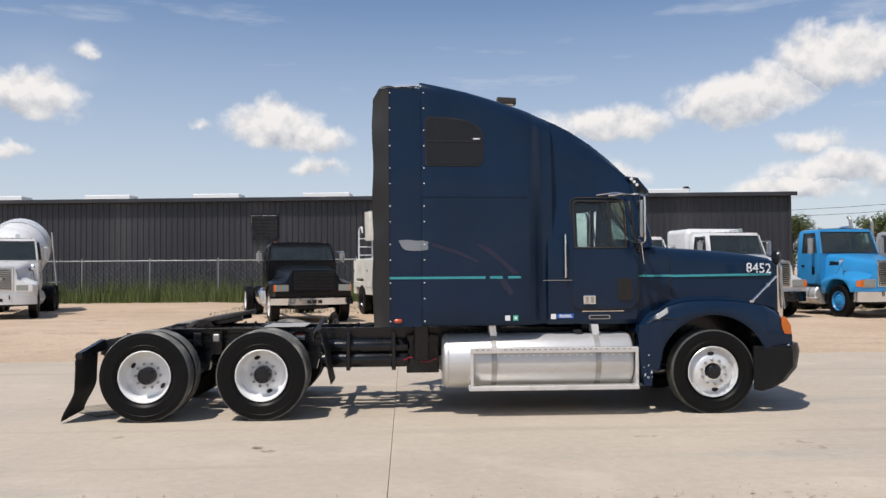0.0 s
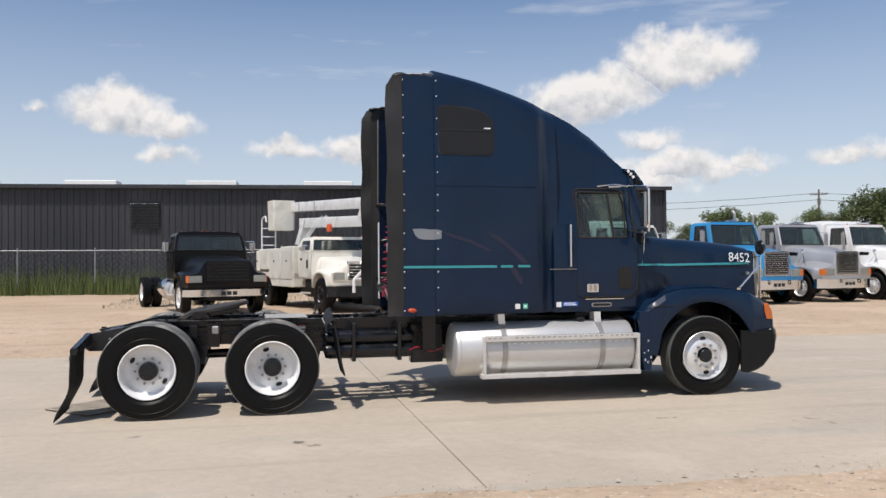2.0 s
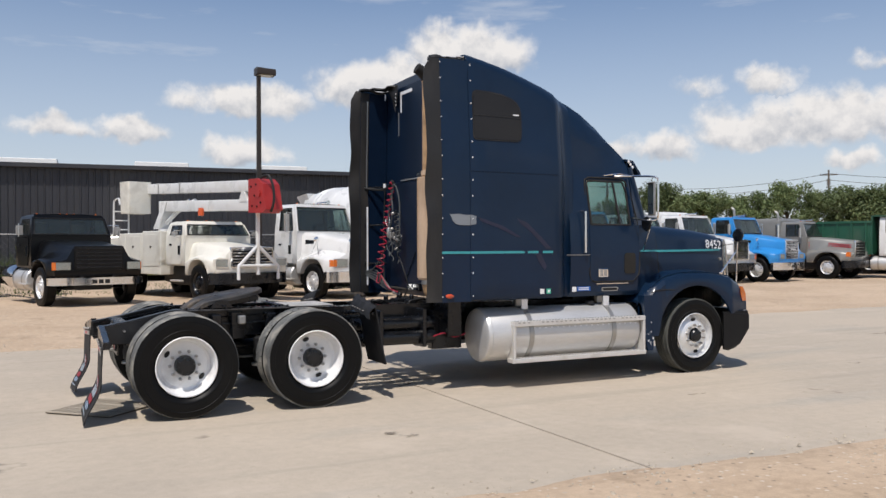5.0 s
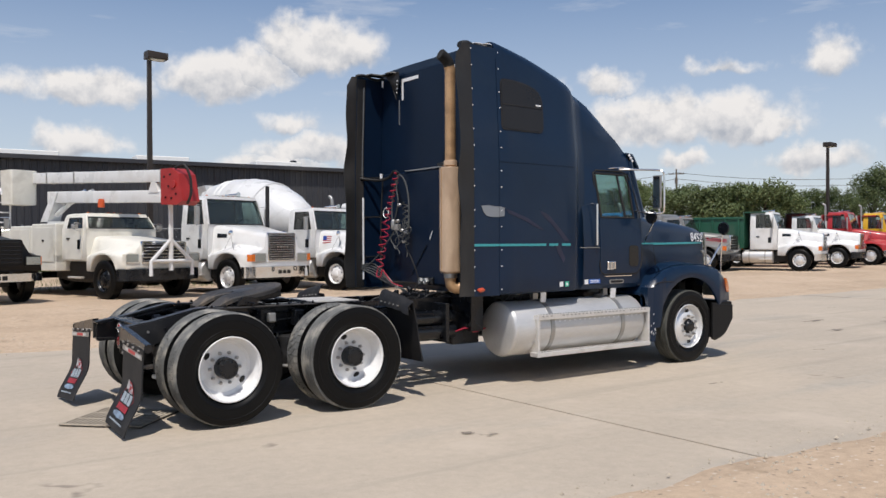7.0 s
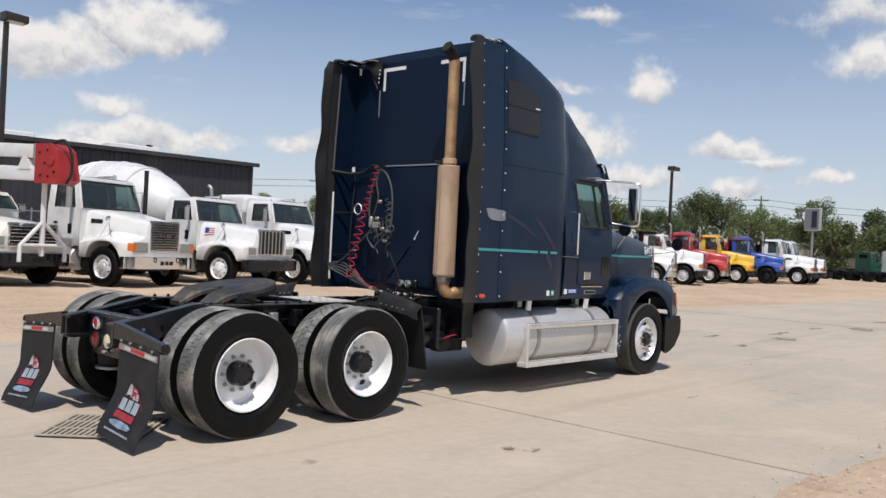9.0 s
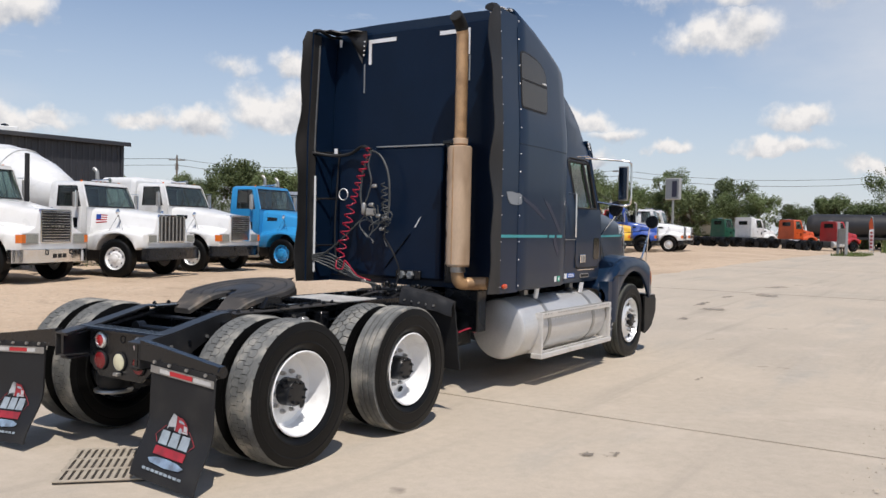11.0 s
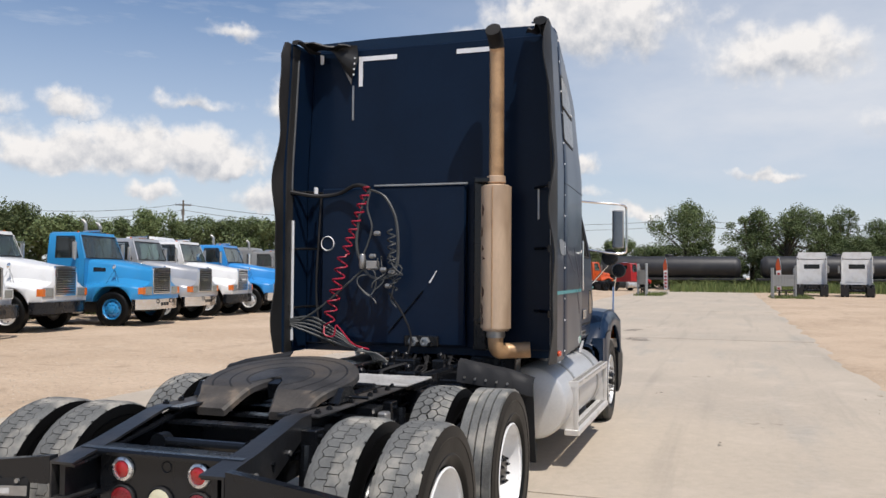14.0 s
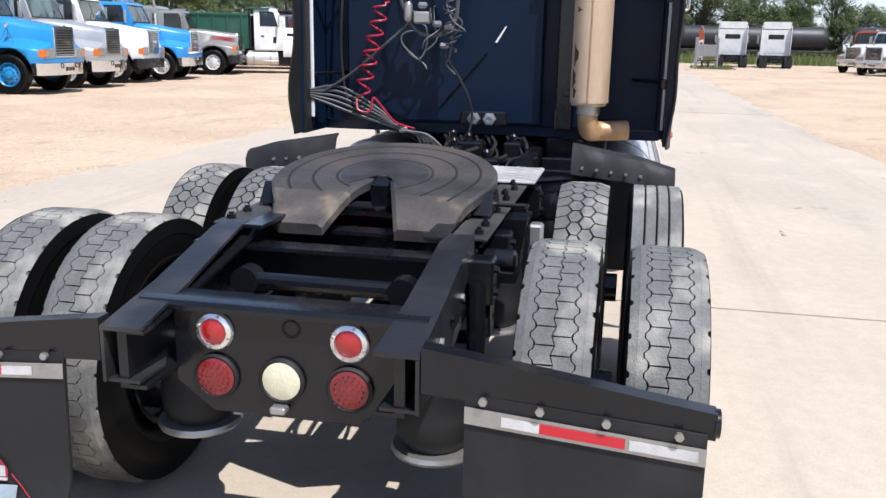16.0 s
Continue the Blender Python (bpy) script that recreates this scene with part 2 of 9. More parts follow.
STEER_TREAD = mat("worn_rib_tread", (.075, .077, .068), .85, 0, .3, 7, .2, 120, dirt=(.14, .135, .115), dscale=4, damt=.6)
STEER_RIM = mat("brushed_wheel", (.78, .78, .77), .30, .45, .06, 8, .02, 60, dirt=(.35, .33, .3), dscale=9, damt=.3)
BLACK_STEEL = mat("black_chassis_paint", (.0060, .0070, .0090), .26, 0, .3, 4, .12, 26, spec=.36, coat=.18, dirt=(.013, .0137, .0148), dscale=3, damt=.3)
BLACK_MATT = mat("black_rubber_flap", (.014, .014, .015), .62, 0, .2, 4, .06, 60, spec=.35, dirt=(.042, .039, .035), dscale=3, damt=.4)
GREASE = mat("greased_plate", (.046, .044, .043), .58, .0, .5, 5, .25, 40, dirt=(.085, .070, .056), dscale=3.4, damt=.7, spec=.25)
# base colour lightened for the sheen of sky and sun, with dust blotches over it
DUSTY_SHEEN_STEEL = mat("dusty_sheen_chassis_paint", (.016, .0165, .018), .33, 0, .3, 4, .12, 30, spec=.45, dirt=(.060, .055, .050), dscale=3.5, damt=.6)
GREASE_PAD = mat("old_grease", (.026, .026, .027), .5, 0, .5, 9, .35, 60, dirt=(.05, .046, .042), dscale=8, damt=.6)
GREASE_RAMP = mat("worn_ramp_steel", (.066, .059, .052), .55, 0, .4, 6, .25, 40, dirt=(.26, .20, .145), dscale=5, damt=.85, spec=.25)
ALU = mat("brushed_aluminium", (.64, .635, .62), .42, .55, .10, 3, .05, 90, dirt=(.40, .385, .36), dscale=3, damt=.4, stretch=(.3, 1, 1))
ALU_RACK = mat("aluminium_step", (.72, .70, .67), .45, .55, .12, 5, .10, 70, dirt=(.42, .39, .34), dscale=5, damt=.5)
CHROME = mat("chrome", (.78, .78, .78), .10, 1.0, .05, 5, 0, 40)
BEZEL = mat("bright_bezel", (.80, .80, .79), .28, .8, .06, 20, .04, 90)
DULL_STEEL = mat("dull_steel", (.42, .41, .39), .42, .8, .15, 6, .06, 60, dirt=(.2, .15, .1), dscale=6, damt=.3)
MUFFLER = mat("heat_tanned_muffler", (.56, .41, .285), .48, .2, .14, 4, .05, 50, dirt=(.20, .115, .06), dscale=3.5, damt=.65, stretch=(1, 1, .35))
PIPE_TAN = mat("heat_tanned_pipe", (.50, .315, .17), .45, .35, .2, 5, .05, 50, dirt=(.15, .08, .04), dscale=4, damt=.55)
SCORCH = mat("rust_scorch", (.075, .035, .020), .8, 0, .3, 30)
# soot on the exhaust; also plain black for seals, gaps and the shade in holes
SOOT_AND_HOLES = mat("soot", (.012, .011, .010), .8)
DARK_LENS = mat("dull_red_lens", (.20, .009, .012), .25, 0, .25, 30, .15, 160, coat=.4, dirt=(.10, .03, .03), damt=.4)
RED_LENS = mat("red_lens", (.38, .012, .014), .18, 0, .12, 30, .15, 160, coat=.6)
AMBER = mat("amber_lens", (.62, .14, .012), .2, 0, .12, 25, .1, 120, coat=.5)
CLEAR_LENS = mat("pale_lens", (.70, .66, .46), .16, 0, .12, 30, .25, 120, coat=.6)
LAMP_GLASS = mat("headlight_lens", (.34, .36, .33), .12, .5, .2, 30, .3, 90, coat=.6)
TEAL = mat("teal_stripe", (.04, .30, .33), .35, 0, .1, 8)
WHITE_PAINT = mat("white_truck_paint", (.70, .70, .685), .28, 0, .05, 2, .02, 30, coat=.3, dirt=(.46, .43, .37), dscale=1.8, damt=.3)
CREAM_PAINT = mat("cream_truck_paint", (.76, .735, .65), .40, 0, .07, 2, .03, 30, coat=.2, dirt=(.40, .36, .29), dscale=1.8, damt=.4)
SILVER_PAINT = mat("silver_truck_paint", (.47, .47, .47), .32, .5, .07, 2, .02, 30, coat=.3, dirt=(.3, .28, .25), damt=.3)
BLUE_PAINT = mat("sky_blue_truck_paint", (.02, .235, .50), .32, 0, .08, 2, .02, 30, coat=.3, dirt=(.05, .22, .42), damt=.4)
BLUE2_PAINT = mat("mid_blue_truck_paint", (.022, .225, .55), .32, 0, .08, 2, .02, 30, coat=.3)
COBALT = mat("cobalt_truck_paint", (.015, .06, .30), .32, 0, .08, 2, .02, 30, coat=.3)
RED_PAINT = mat("red_truck_paint", (.38, .018, .02), .34, 0, .1, 2, .02, 30, coat=.3, dirt=(.30, .05, .04), damt=.3)
YELLOW_PAINT = mat("yellow_truck_paint", (.66, .38, .02), .36, 0, .08, 2, .02, 30, coat=.25)
GREEN_PAINT = mat("dark_green_paint", (.010, .075, .042), .42, 0, .15, 2, .04, 30, dirt=(.08, .10, .07), damt=.35)
ORANGE_PAINT = mat("orange_truck_paint", (.55, .085, .018), .38, 0, .1, 2, .02, 30)
GREY_PAINT = mat("grey_truck_paint", (.25, .245, .225), .36, .3, .1, 2, .02, 30, coat=.25)
BLACK_PAINT = mat("black_truck_paint", (.0035, .0037, .0042), .30, 0, .15, 2, .02, 30, coat=.08, dirt=(.010, .010, .0097), damt=.3, spec=.22)
RED_BOOM = mat("red_boom_paint", (.34, .022, .02), .42, 0, .15, 3, .04, 30, dirt=(.3, .05, .03), damt=.4)
PANE_DARK = mat("dark_tinted_pane", (.010, .012, .013), .08, 0, .1, 2, 0, 30, spec=.4)
SLEEPER_PANE = mat("brown_tinted_pane", (.016, .0145, .0135), .14, 0, .15, 2, 0, 30, spec=.35)
PANE_CLEAR = glass("clear_side_glass", (.62, .74, .70), .02, .02)
PANE_SCREEN = glass("truck_window_glass", (.56, .65, .62), .02, .022)
LINER = mat("pale_cab_lining", (.42, .43, .41), .8, 0, .1, 6, .1, 60)
OIL = mat("old_oil_stain", (.19, .16, .128), .75, 0, .3, 9, .05, 60)


def ragged(m, scale, lo, hi):
    """Let the surface below show through in ragged patches."""
    nt = m.node_tree
    N, L = nt.nodes.new, nt.links.new
    n, r = N("ShaderNodeTexNoise"), N("ShaderNodeMapRange")
    n.inputs["Scale"].default_value, n.inputs["Detail"].default_value = scale, 6
    L(N("ShaderNodeTexCoord").outputs["Object"], n.inputs["Vector"])
    r.inputs["From Min"].default_value, r.inputs["From Max"].default_value, r.inputs["To Max"].default_value = lo, hi, .85
    L(n.outputs["Fac"], r.inputs["Value"])
    L(r.outputs["Result"], nt.nodes["Principled BSDF"].inputs["Alpha"])


ragged(OIL, 7.0, .42, .62)
CLOTH = mat("grey_seat_cloth", (.075, .075, .08), .9, 0, .2, 20, .2, 150)
RED_HOSE = mat("red_coiled_hose", (.36, .015, .04), .42, 0, .1, 20)
GREY_HOSE = mat("grey_cable", (.05, .054, .055), .5, 0, .15, 20, dirt=(.25, .25, .23), damt=.4)
TAPE = mat("white_reflective_tape", (.82, .82, .82), .35, .1, .05, 10)
TAPE_RED = mat("red_reflective_tape", (.50, .02, .03), .35, 0, .1, 20)
DECAL_BLUE = mat("blue_decal", (.02, .12, .45), .4)
DECAL_GREEN = mat("green_decal", (.05, .42, .28), .4)
GHOST = mat("faded_maroon_decal", (.013, .015, .040), .36, 0, .3, 6)
PATCH = mat("grey_patch", (.20, .22, .24), .55, 0, .1, 6)
CLAD = mat("charcoal_metal_cladding", (.040, .041, .047), .42, .25, .14, .6, .05, 12, dirt=(.085, .083, .08), dscale=.5, damt=.5, stretch=(1, 1, .25))
CLAD_ROOF = mat("galvanised_roof", (.30, .30, .31), .5, .5, .1, .6, .05, 12)
SKYLIGHT = mat("white_roof_curb", (.75, .75, .72), .55, 0, .06, 2)
GALV = mat("galvanised_tube", (.36, .37, .37), .42, .7, .12, 5)
WOOD_POLE = mat("weathered_pole", (.13, .105, .08), .85, 0, .2, 6, .3, 40, stretch=(1, 1, .1))
BRONZE = mat("dark_bronze_paint", (.035, .027, .022), .5, .2, .1, 5)
BARK = mat("bark", (.10, .08, .06), .9, 0, .25, 6, .4, 30)
DRAIN_IRON = mat("cast_iron_grate", (.38, .33, .26), .8, .05, .2, 8, .15, 60, dirt=(.20, .16, .12), dscale=5, damt=.5)
PIT_SHADE = mat("drain_pit_shade", (.05, .042, .034), .9)
DECK = mat("diamond_deck_plate", (.46, .45, .43), .5, .2, .2, 5, .1, 70, dirt=(.30, .275, .24), dscale=4, damt=.6)
TANKCAR = mat("black_tank_paint", (.022, .022, .024), .5, 0, .2, .6, .05, 10, dirt=(.06, .055, .05), dscale=.6, damt=.4)
ROCK = mat("pebble_stone", (.42, .36, .28), .85, 0, .3, 20)


def ground_mat(name, a, b, c, scale, crack=False, bump=.35, rough=.9, grit=0.0):
    """Three tints laid over one another at three scales, with a grainy relief."""
    m = bpy.data.materials.new(name)
    m.use_nodes = True
    nt = m.node_tree
    N, L = nt.nodes.new, nt.links.new
    p = nt.nodes["Principled BSDF"]
    p.inputs["Roughness"].default_value = rough
    p.inputs["Specular IOR Level"].default_value = .25
    co = N("ShaderNodeTexCoord").outputs["Object"]

    def noise_at(s, d, r=.6, v=None):
        n = N("ShaderNodeTexNoise")
        n.inputs["Scale"].default_value, n.inputs["Detail"].default_value, n.inputs["Roughness"].default_value = s, d, r
        L(v or co, n.inputs["Vector"])
        return n.outputs["Fac"]

    def ramp(v, lo, hi):
        r = N("ShaderNodeMapRange")
        r.interpolation_type = "SMOOTHSTEP"
        r.inputs["From Min"].default_value, r.inputs["From Max"].default_value = lo, hi
        L(v, r.inputs["Value"])
        return r.outputs["Result"]

    def mix(f, x, y):
        n = N("ShaderNodeMix")
        n.data_type = "RGBA"
        L(f, n.inputs["Factor"])
        for k, v in (("A", x), ("B", y)):
            if isinstance(v, tuple):
                n.inputs[k].default_value = (*v, 1)
            else:
                L(v, n.inputs[k])
        return n.outputs["Result"]

    mp = N("ShaderNodeMapping")
    mp.inputs["Scale"].default_value = (.35, 1.6, 1)
    L(co, mp.inputs["Vector"])
    base = mix(ramp(noise_at(scale, 5), .38, .64), a, b)
    base = mix(ramp(noise_at(scale * 2.2, 6, .65, mp.outputs[0]), .52, .74), base, c)
    grain = noise_at(130, 3)
    spots = noise_at(9, 6, .7)
    dark = N("ShaderNodeMapRange")
    dark.inputs["From Min"].default_value, dark.inputs["From Max"].default_value = .3, .7
    dark.inputs["To Min"].default_value, dark.inputs["To Max"].default_value = .84 - grit, 1.14 + grit
    mg = N("ShaderNodeMix")
    mg.inputs["Factor"].default_value = .5
    L(grain, mg.inputs["A"])
    L(spots, mg.inputs["B"])
    L(mg.outputs["Result"], dark.inputs["Value"])
    sc = N("ShaderNodeVectorMath")
    sc.operation = "SCALE"
    L(base, sc.inputs[0])
    L(dark.outputs["Result"], sc.inputs["Scale"])
    colour = sc.outputs["Vector"]
    if grit:
        # single stones, pale or dark, and damp tracks
        st = N("ShaderNodeTexVoronoi")
        st.inputs["Scale"].default_value = 16
        L(co, st.inputs["Vector"])
        near = ramp(st.outputs["Distance"], .34, .16)
        sel = N("ShaderNodeSeparateColor")
        L(st.outputs["Color"], sel.inputs[0])
        some = N("ShaderNodeMath")
        some.operation = "MULTIPLY"
        L(near, some.inputs[0])
        L(ramp(sel.outputs[0], .50, .66), some.inputs[1])
        tone = mix(ramp(sel.outputs[1], .35, .6), (.22, .175, .13), (.60, .52, .42))
        colour = mix(some.outputs[0], colour, tone)
        colour = mix(ramp(noise_at(1.3, 6, .7), .56, .72), colour, (.34, .255, .175))
    if crack:
        # oil drips and small chips
        v = N("ShaderNodeTexVoronoi")
        v.inputs["Scale"].default_value = .55
        wob = N("ShaderNodeVectorMath")
        wob.operation = "ADD"
        nz = N("ShaderNodeTexNoise")
        nz.inputs["Scale"].default_value = 3.0
        L(co, nz.inputs["Vector"])
        L(co, wob.inputs[0])
        L(nz.outputs["Color"], wob.inputs[1])
        L(wob.outputs[0], v.inputs["Vector"])
        oil = N("ShaderNodeMapRange")
        oil.inputs["From Min"].default_value, oil.inputs["From Max"].default_value = .075, .03
        oil.inputs["To Max"].default_value = .55
        L(v.outputs["Distance"], oil.inputs["Value"])
        half = N("ShaderNodeMath")
        half.operation, half.inputs[1].default_value = "MULTIPLY", .55
        L(ramp(noise_at(.85, 7, .68), .52, .70), half.inputs[0])
        colour = mix(half.outputs[0], colour, (.555, .475, .385))
        trk = N("ShaderNodeMapping")
        trk.inputs["Scale"].default_value = (.10, 1.9, 1)
        L(co, trk.inputs["Vector"])
        soft = N("ShaderNodeMath")
        soft.operation, soft.inputs[1].default_value = "MULTIPLY", .5
        L(ramp(noise_at(1.0, 6, .6, trk.outputs[0]), .52, .74), soft.inputs[0])
        colour = mix(soft.outputs[0], colour, (.30, .262, .215))
        colour = mix(oil.outputs["Result"], colour, (.12, .10, .085))
    L(colour, p.inputs["Base Color"])
    bn = N("ShaderNodeBump")
    bn.inputs["Strength"].default_value, bn.inputs["Distance"].default_value = bump, .012
    L(mg.outputs["Result"], bn.inputs["Height"])
    L(bn.outputs[0], p.inputs["Normal"])
    return m


CONCRETE = ground_mat("sandy_concrete", (.435, .373, .297), (.485, .413, .325), (.385, .347, .293), .22, True, .12, .82)
SAND = ground_mat("packed_sandy_dirt", (.46, .345, .24), (.53, .405, .29), (.39, .295, .205), .25, False, .6, .95, .10)


def leaf_mat(name, a, b):
    m = bpy.data.materials.new(name)
    m.use_nodes = True
    nt = m.node_tree
    N, L = nt.nodes.new, nt.links.new
    p = nt.nodes["Principled BSDF"]
    p.inputs["Roughness"].default_value = .6
    p.inputs["Specular IOR Level"].default_value = .25
    g = N("ShaderNodeNewGeometry")
    oi = N("ShaderNodeObjectInfo")
    mx = N("ShaderNodeMix")
    mx.data_type = "RGBA"
    mx.inputs["A"].default_value, mx.inputs["B"].default_value = (*a, 1), (*b, 1)
    L(g.outputs["Random Per Island"], mx.inputs["Factor"])
    sc = N("ShaderNodeVectorMath")
    sc.operation = "SCALE"
    mr = N("ShaderNodeMapRange")
    mr.inputs["To Min"].default_value, mr.inputs["To Max"].default_value = .75, 1.25
    L(oi.outputs["Random"], mr.inputs["Value"])
    L(mx.outputs["Result"], sc.inputs[0])
    L(mr.outputs["Result"], sc.inputs["Scale"])
    L(sc.outputs["Vector"], p.inputs["Base Color"])
    return m


LEAF = leaf_mat("leaves", (.078, .114, .042), (.155, .186, .078))
GRASS = leaf_mat("grass_blades", (.055, .095, .026), (.17, .19, .065))
BUMPER = mat("black_bumper_plastic", (.009, .009, .0095), .45, 0, .2, 4, .04, 60, dirt=(.022, .021, .02), dscale=3, damt=.3, spec=.2)


# ---- mesh helpers ----
def part(name, bm, material, parent, label="", sharp=35):
    """Link a bmesh as one mesh object under a thing or a part."""
    bmesh.ops.recalc_face_normals(bm, faces=bm.faces)
    me = bpy.data.meshes.new(name)
    bm.to_mesh(me)
    bm.free()
    for p in me.polygons:
        p.use_smooth = True
    me.set_sharp_from_angle(angle=radians(sharp))
    me.materials.append(material)
    ob = new(name, me)
    ob.parent = parent
    if label:
        tagged(ob, label)
    return ob


def raw(name, verts, faces, material, parent=None, smooth=False):
    me = bpy.data.meshes.new(name)
    me.from_pydata([tuple(v) for v in verts], [], [tuple(f) for f in faces])
    me.update()
    if smooth:
        me.polygons.foreach_set("use_smooth", [True] * len(me.polygons))
    me.materials.append(material)
    ob = new(name, me)
    ob.parent = parent
    return ob


def share(ob, parent, m):
    """A further object on the same mesh, at m."""
    o = bpy.data.objects.new(ob.name.split(".")[0], ob.data)
    scene.collection.objects.link(o)
    o.parent = parent
    o.matrix_basis = m
    return o


def thing(name, label, category, m=None, group="", kind=""):
    e = new(name)
    e.empty_display_size = .3
    if m is not None:
        e.matrix_basis = m
    return tagged(e, label, category, group, kind)


def box(x0, x1, y0, y1, z0, z1, r=0.0, bm=None, seg=1):
    bm = bm or bmesh.new()
    tmp = bmesh.new()
    v = [tmp.verts.new((x, y, z)) for x in (x0, x1) for y in (y0, y1) for z in (z0, z1)]
    for f in ((0, 1, 3, 2), (4, 6, 7, 5), (0, 4, 5, 1), (2, 3, 7, 6), (0, 2, 6, 4), (1, 5, 7, 3)):
        tmp.faces.new([v[i] for i in f])
    if r:
        bmesh.ops.bevel(tmp, geom=tmp.edges[:], offset=r, segments=seg, affect="EDGES", profile=.5)
    return join(bm, tmp)


def join(bm, tmp, m=None):
    """Add tmp to bm and free it."""
    tmp.verts.index_update()
    vs = [bm.verts.new(m @ v.co if m is not None else v.co) for v in tmp.verts]
    for f in tmp.faces:
        bm.faces.new([vs[v.index] for v in f.verts])
    tmp.free()
    return bm


def ring_faces(bm, a, b):
    n = len(a)
    for i in range(n):
        bm.faces.new((a[i], a[(i + 1) % n], b[(i + 1) % n], b[i]))


def loft(sections, bm=None, caps=True, skip=()):
    """Skin closed rings of equal counts. skip: pairs (section, point) whose face is left open."""
    bm = bm or bmesh.new()
    rings = [[bm.verts.new(p) for p in s] for s in sections]
    n = len(rings[0])
    for k in range(len(rings) - 1):
        a, b = rings[k], rings[k + 1]
        for i in range(n):
            if (k, i) not in skip:
                bm.faces.new((a[i], a[(i + 1) % n], b[(i + 1) % n], b[i]))
    if caps:
        bm.faces.new(rings[0][::-1])
        bm.faces.new(rings[-1])
    return bm


def rsec(x, hw, z0, z1, r=.08, n=4, rb=None, skew=0.0, top_hw=None, yc=0.0):
    """Rounded cross-section in a plane of constant x (sheared by skew over its height)."""
    rb = r if rb is None else rb
    th = hw if top_hw is None else top_hw
    pts = []
    for cy, cz, a0, rr in ((hw - rb, z0 + rb, -90, rb), (th - r, z1 - r, 0, r), (-th + r, z1 - r, 90, r), (-hw + rb, z0 + rb, 180, rb)):
        for i in range(n + 1):
            a = radians(a0 + 90 * i / n)
            y, z = cy + rr * math.cos(a), cz + rr * math.sin(a)
            pts.append((x + skew * (z - z0), y + yc, z))
    return pts


def tube(points, r, n=8, bm=None, closed=False):
    """A round bar along a line of points; r may be a list."""
    bm = bm or bmesh.new()
    P = [Vector(p) for p in points]
    rs = r if isinstance(r, (list, tuple)) else [r] * len(P)
    rings = []
    side = None
    for i, p in enumerate(P):
        d = (P[min(i + 1, len(P) - 1)] - P[max(i - 1, 0)]).normalized()
        if side is None:
            side = d.orthogonal().normalized()
        side = (side - d * side.dot(d)).normalized()
        up = d.cross(side)
        rings.append([bm.verts.new(p + rs[i] * (math.cos(2 * math.pi * k / n) * side + math.sin(2 * math.pi * k / n) * up)) for k in range(n)])
    for a, b in zip(rings, rings[1:]):
        ring_faces(bm, a, b)
    bm.faces.new(rings[0][::-1])
    bm.faces.new(rings[-1])
    return bm


def curve_pts(pts, n=6):
    """Catmull-Rom through points."""
    P = [Vector(p) for p in pts]
    out = []
    for i in range(len(P) - 1):
        a, b, c, d = P[max(i - 1, 0)], P[i], P[i + 1], P[min(i + 2, len(P) - 1)]
        for k in range(n):
            t = k / n
            out.append(.5 * (2 * b + (c - a) * t + (2 * a - 5 * b + 4 * c - d) * t * t + (3 * b - a - 3 * c + d) * t ** 3))
    return out + [P[-1]]


def lathe(profile, n=32, axis="y", bm=None, c=(0, 0, 0)):
    """Turn (radius, along) pairs round an axis through c."""
    bm = bm or bmesh.new()
    rings = []
    for r, s in profile:
        ring = []
        for k in range(n):
            a = 2 * math.pi * k / n
            u, v = r * math.cos(a), r * math.sin(a)
            p = {"y": (u, s, v), "x": (s, u, v), "z": (u, v, s)}[axis]
            ring.append(bm.verts.new((p[0] + c[0], p[1] + c[1], p[2] + c[2])))
        rings.append(ring)
    for a, b in zip(rings, rings[1:]):
        ring_faces(bm, a, b)
    if profile[0][0] > 1e-4:
        bm.faces.new(rings[0])
    if profile[-1][0] > 1e-4:
        bm.faces.new(rings[-1])
    bmesh.ops.remove_doubles(bm, verts=bm.verts, dist=1e-5)
    return bm


def lathe_open(profile, n=32, axis="y", bm=None, c=(0, 0, 0)):
    bm = bm or bmesh.new()
    rings = []
    for r, s in profile:
        ring = []
        for k in range(n):
            a = 2 * math.pi * k / n
            u, v = r * math.cos(a), r * math.sin(a)
            p = {"y": (u, s, v), "x": (s, u, v), "z": (u, v, s)}[axis]
            ring.append(bm.verts.new((p[0] + c[0], p[1] + c[1], p[2] + c[2])))
        rings.append(ring)
    for a, b in zip(rings, rings[1:]):
        ring_faces(bm, a, b)
    return bm


def plate(outline, d0, d1, axis="y", bm=None, bevel=0.0):
    """A flat sheet of the outline (two coordinates), from d0 to d1 along the axis."""
    tmp = bmesh.new()

    def at(p, d):
        return {"y": (p[0], d, p[1]), "x": (d, p[0], p[1]), "z": (p[0], p[1], d)}[axis]

    a = [tmp.verts.new(at(p, d0)) for p in outline]
    b = [tmp.verts.new(at(p, d1)) for p in outline]
    ring_faces(tmp, a, b)
    tmp.faces.new(a[::-1])
    tmp.faces.new(b)
    if bevel:
        bmesh.ops.bevel(tmp, geom=tmp.edges[:], offset=bevel, segments=1, affect="EDGES")
    return join(bm, tmp) if bm else tmp


def round_outline(x0, x1, z0, z1, r, n=4):
    out = []
    for cx, cz, a0 in ((x1 - r, z0 + r, -90), (x1 - r, z1 - r, 0), (x0 + r, z1 - r, 90), (x0 + r, z0 + r, 180)):
        out += [(cx + r * math.cos(radians(a0 + 90 * i / n)), cz + r * math.sin(radians(a0 + 90 * i / n))) for i in range(n + 1)]
    return out


def smooth01(t):
    t = max(0.0, min(1.0, t))
    return t * t * (3 - 2 * t)


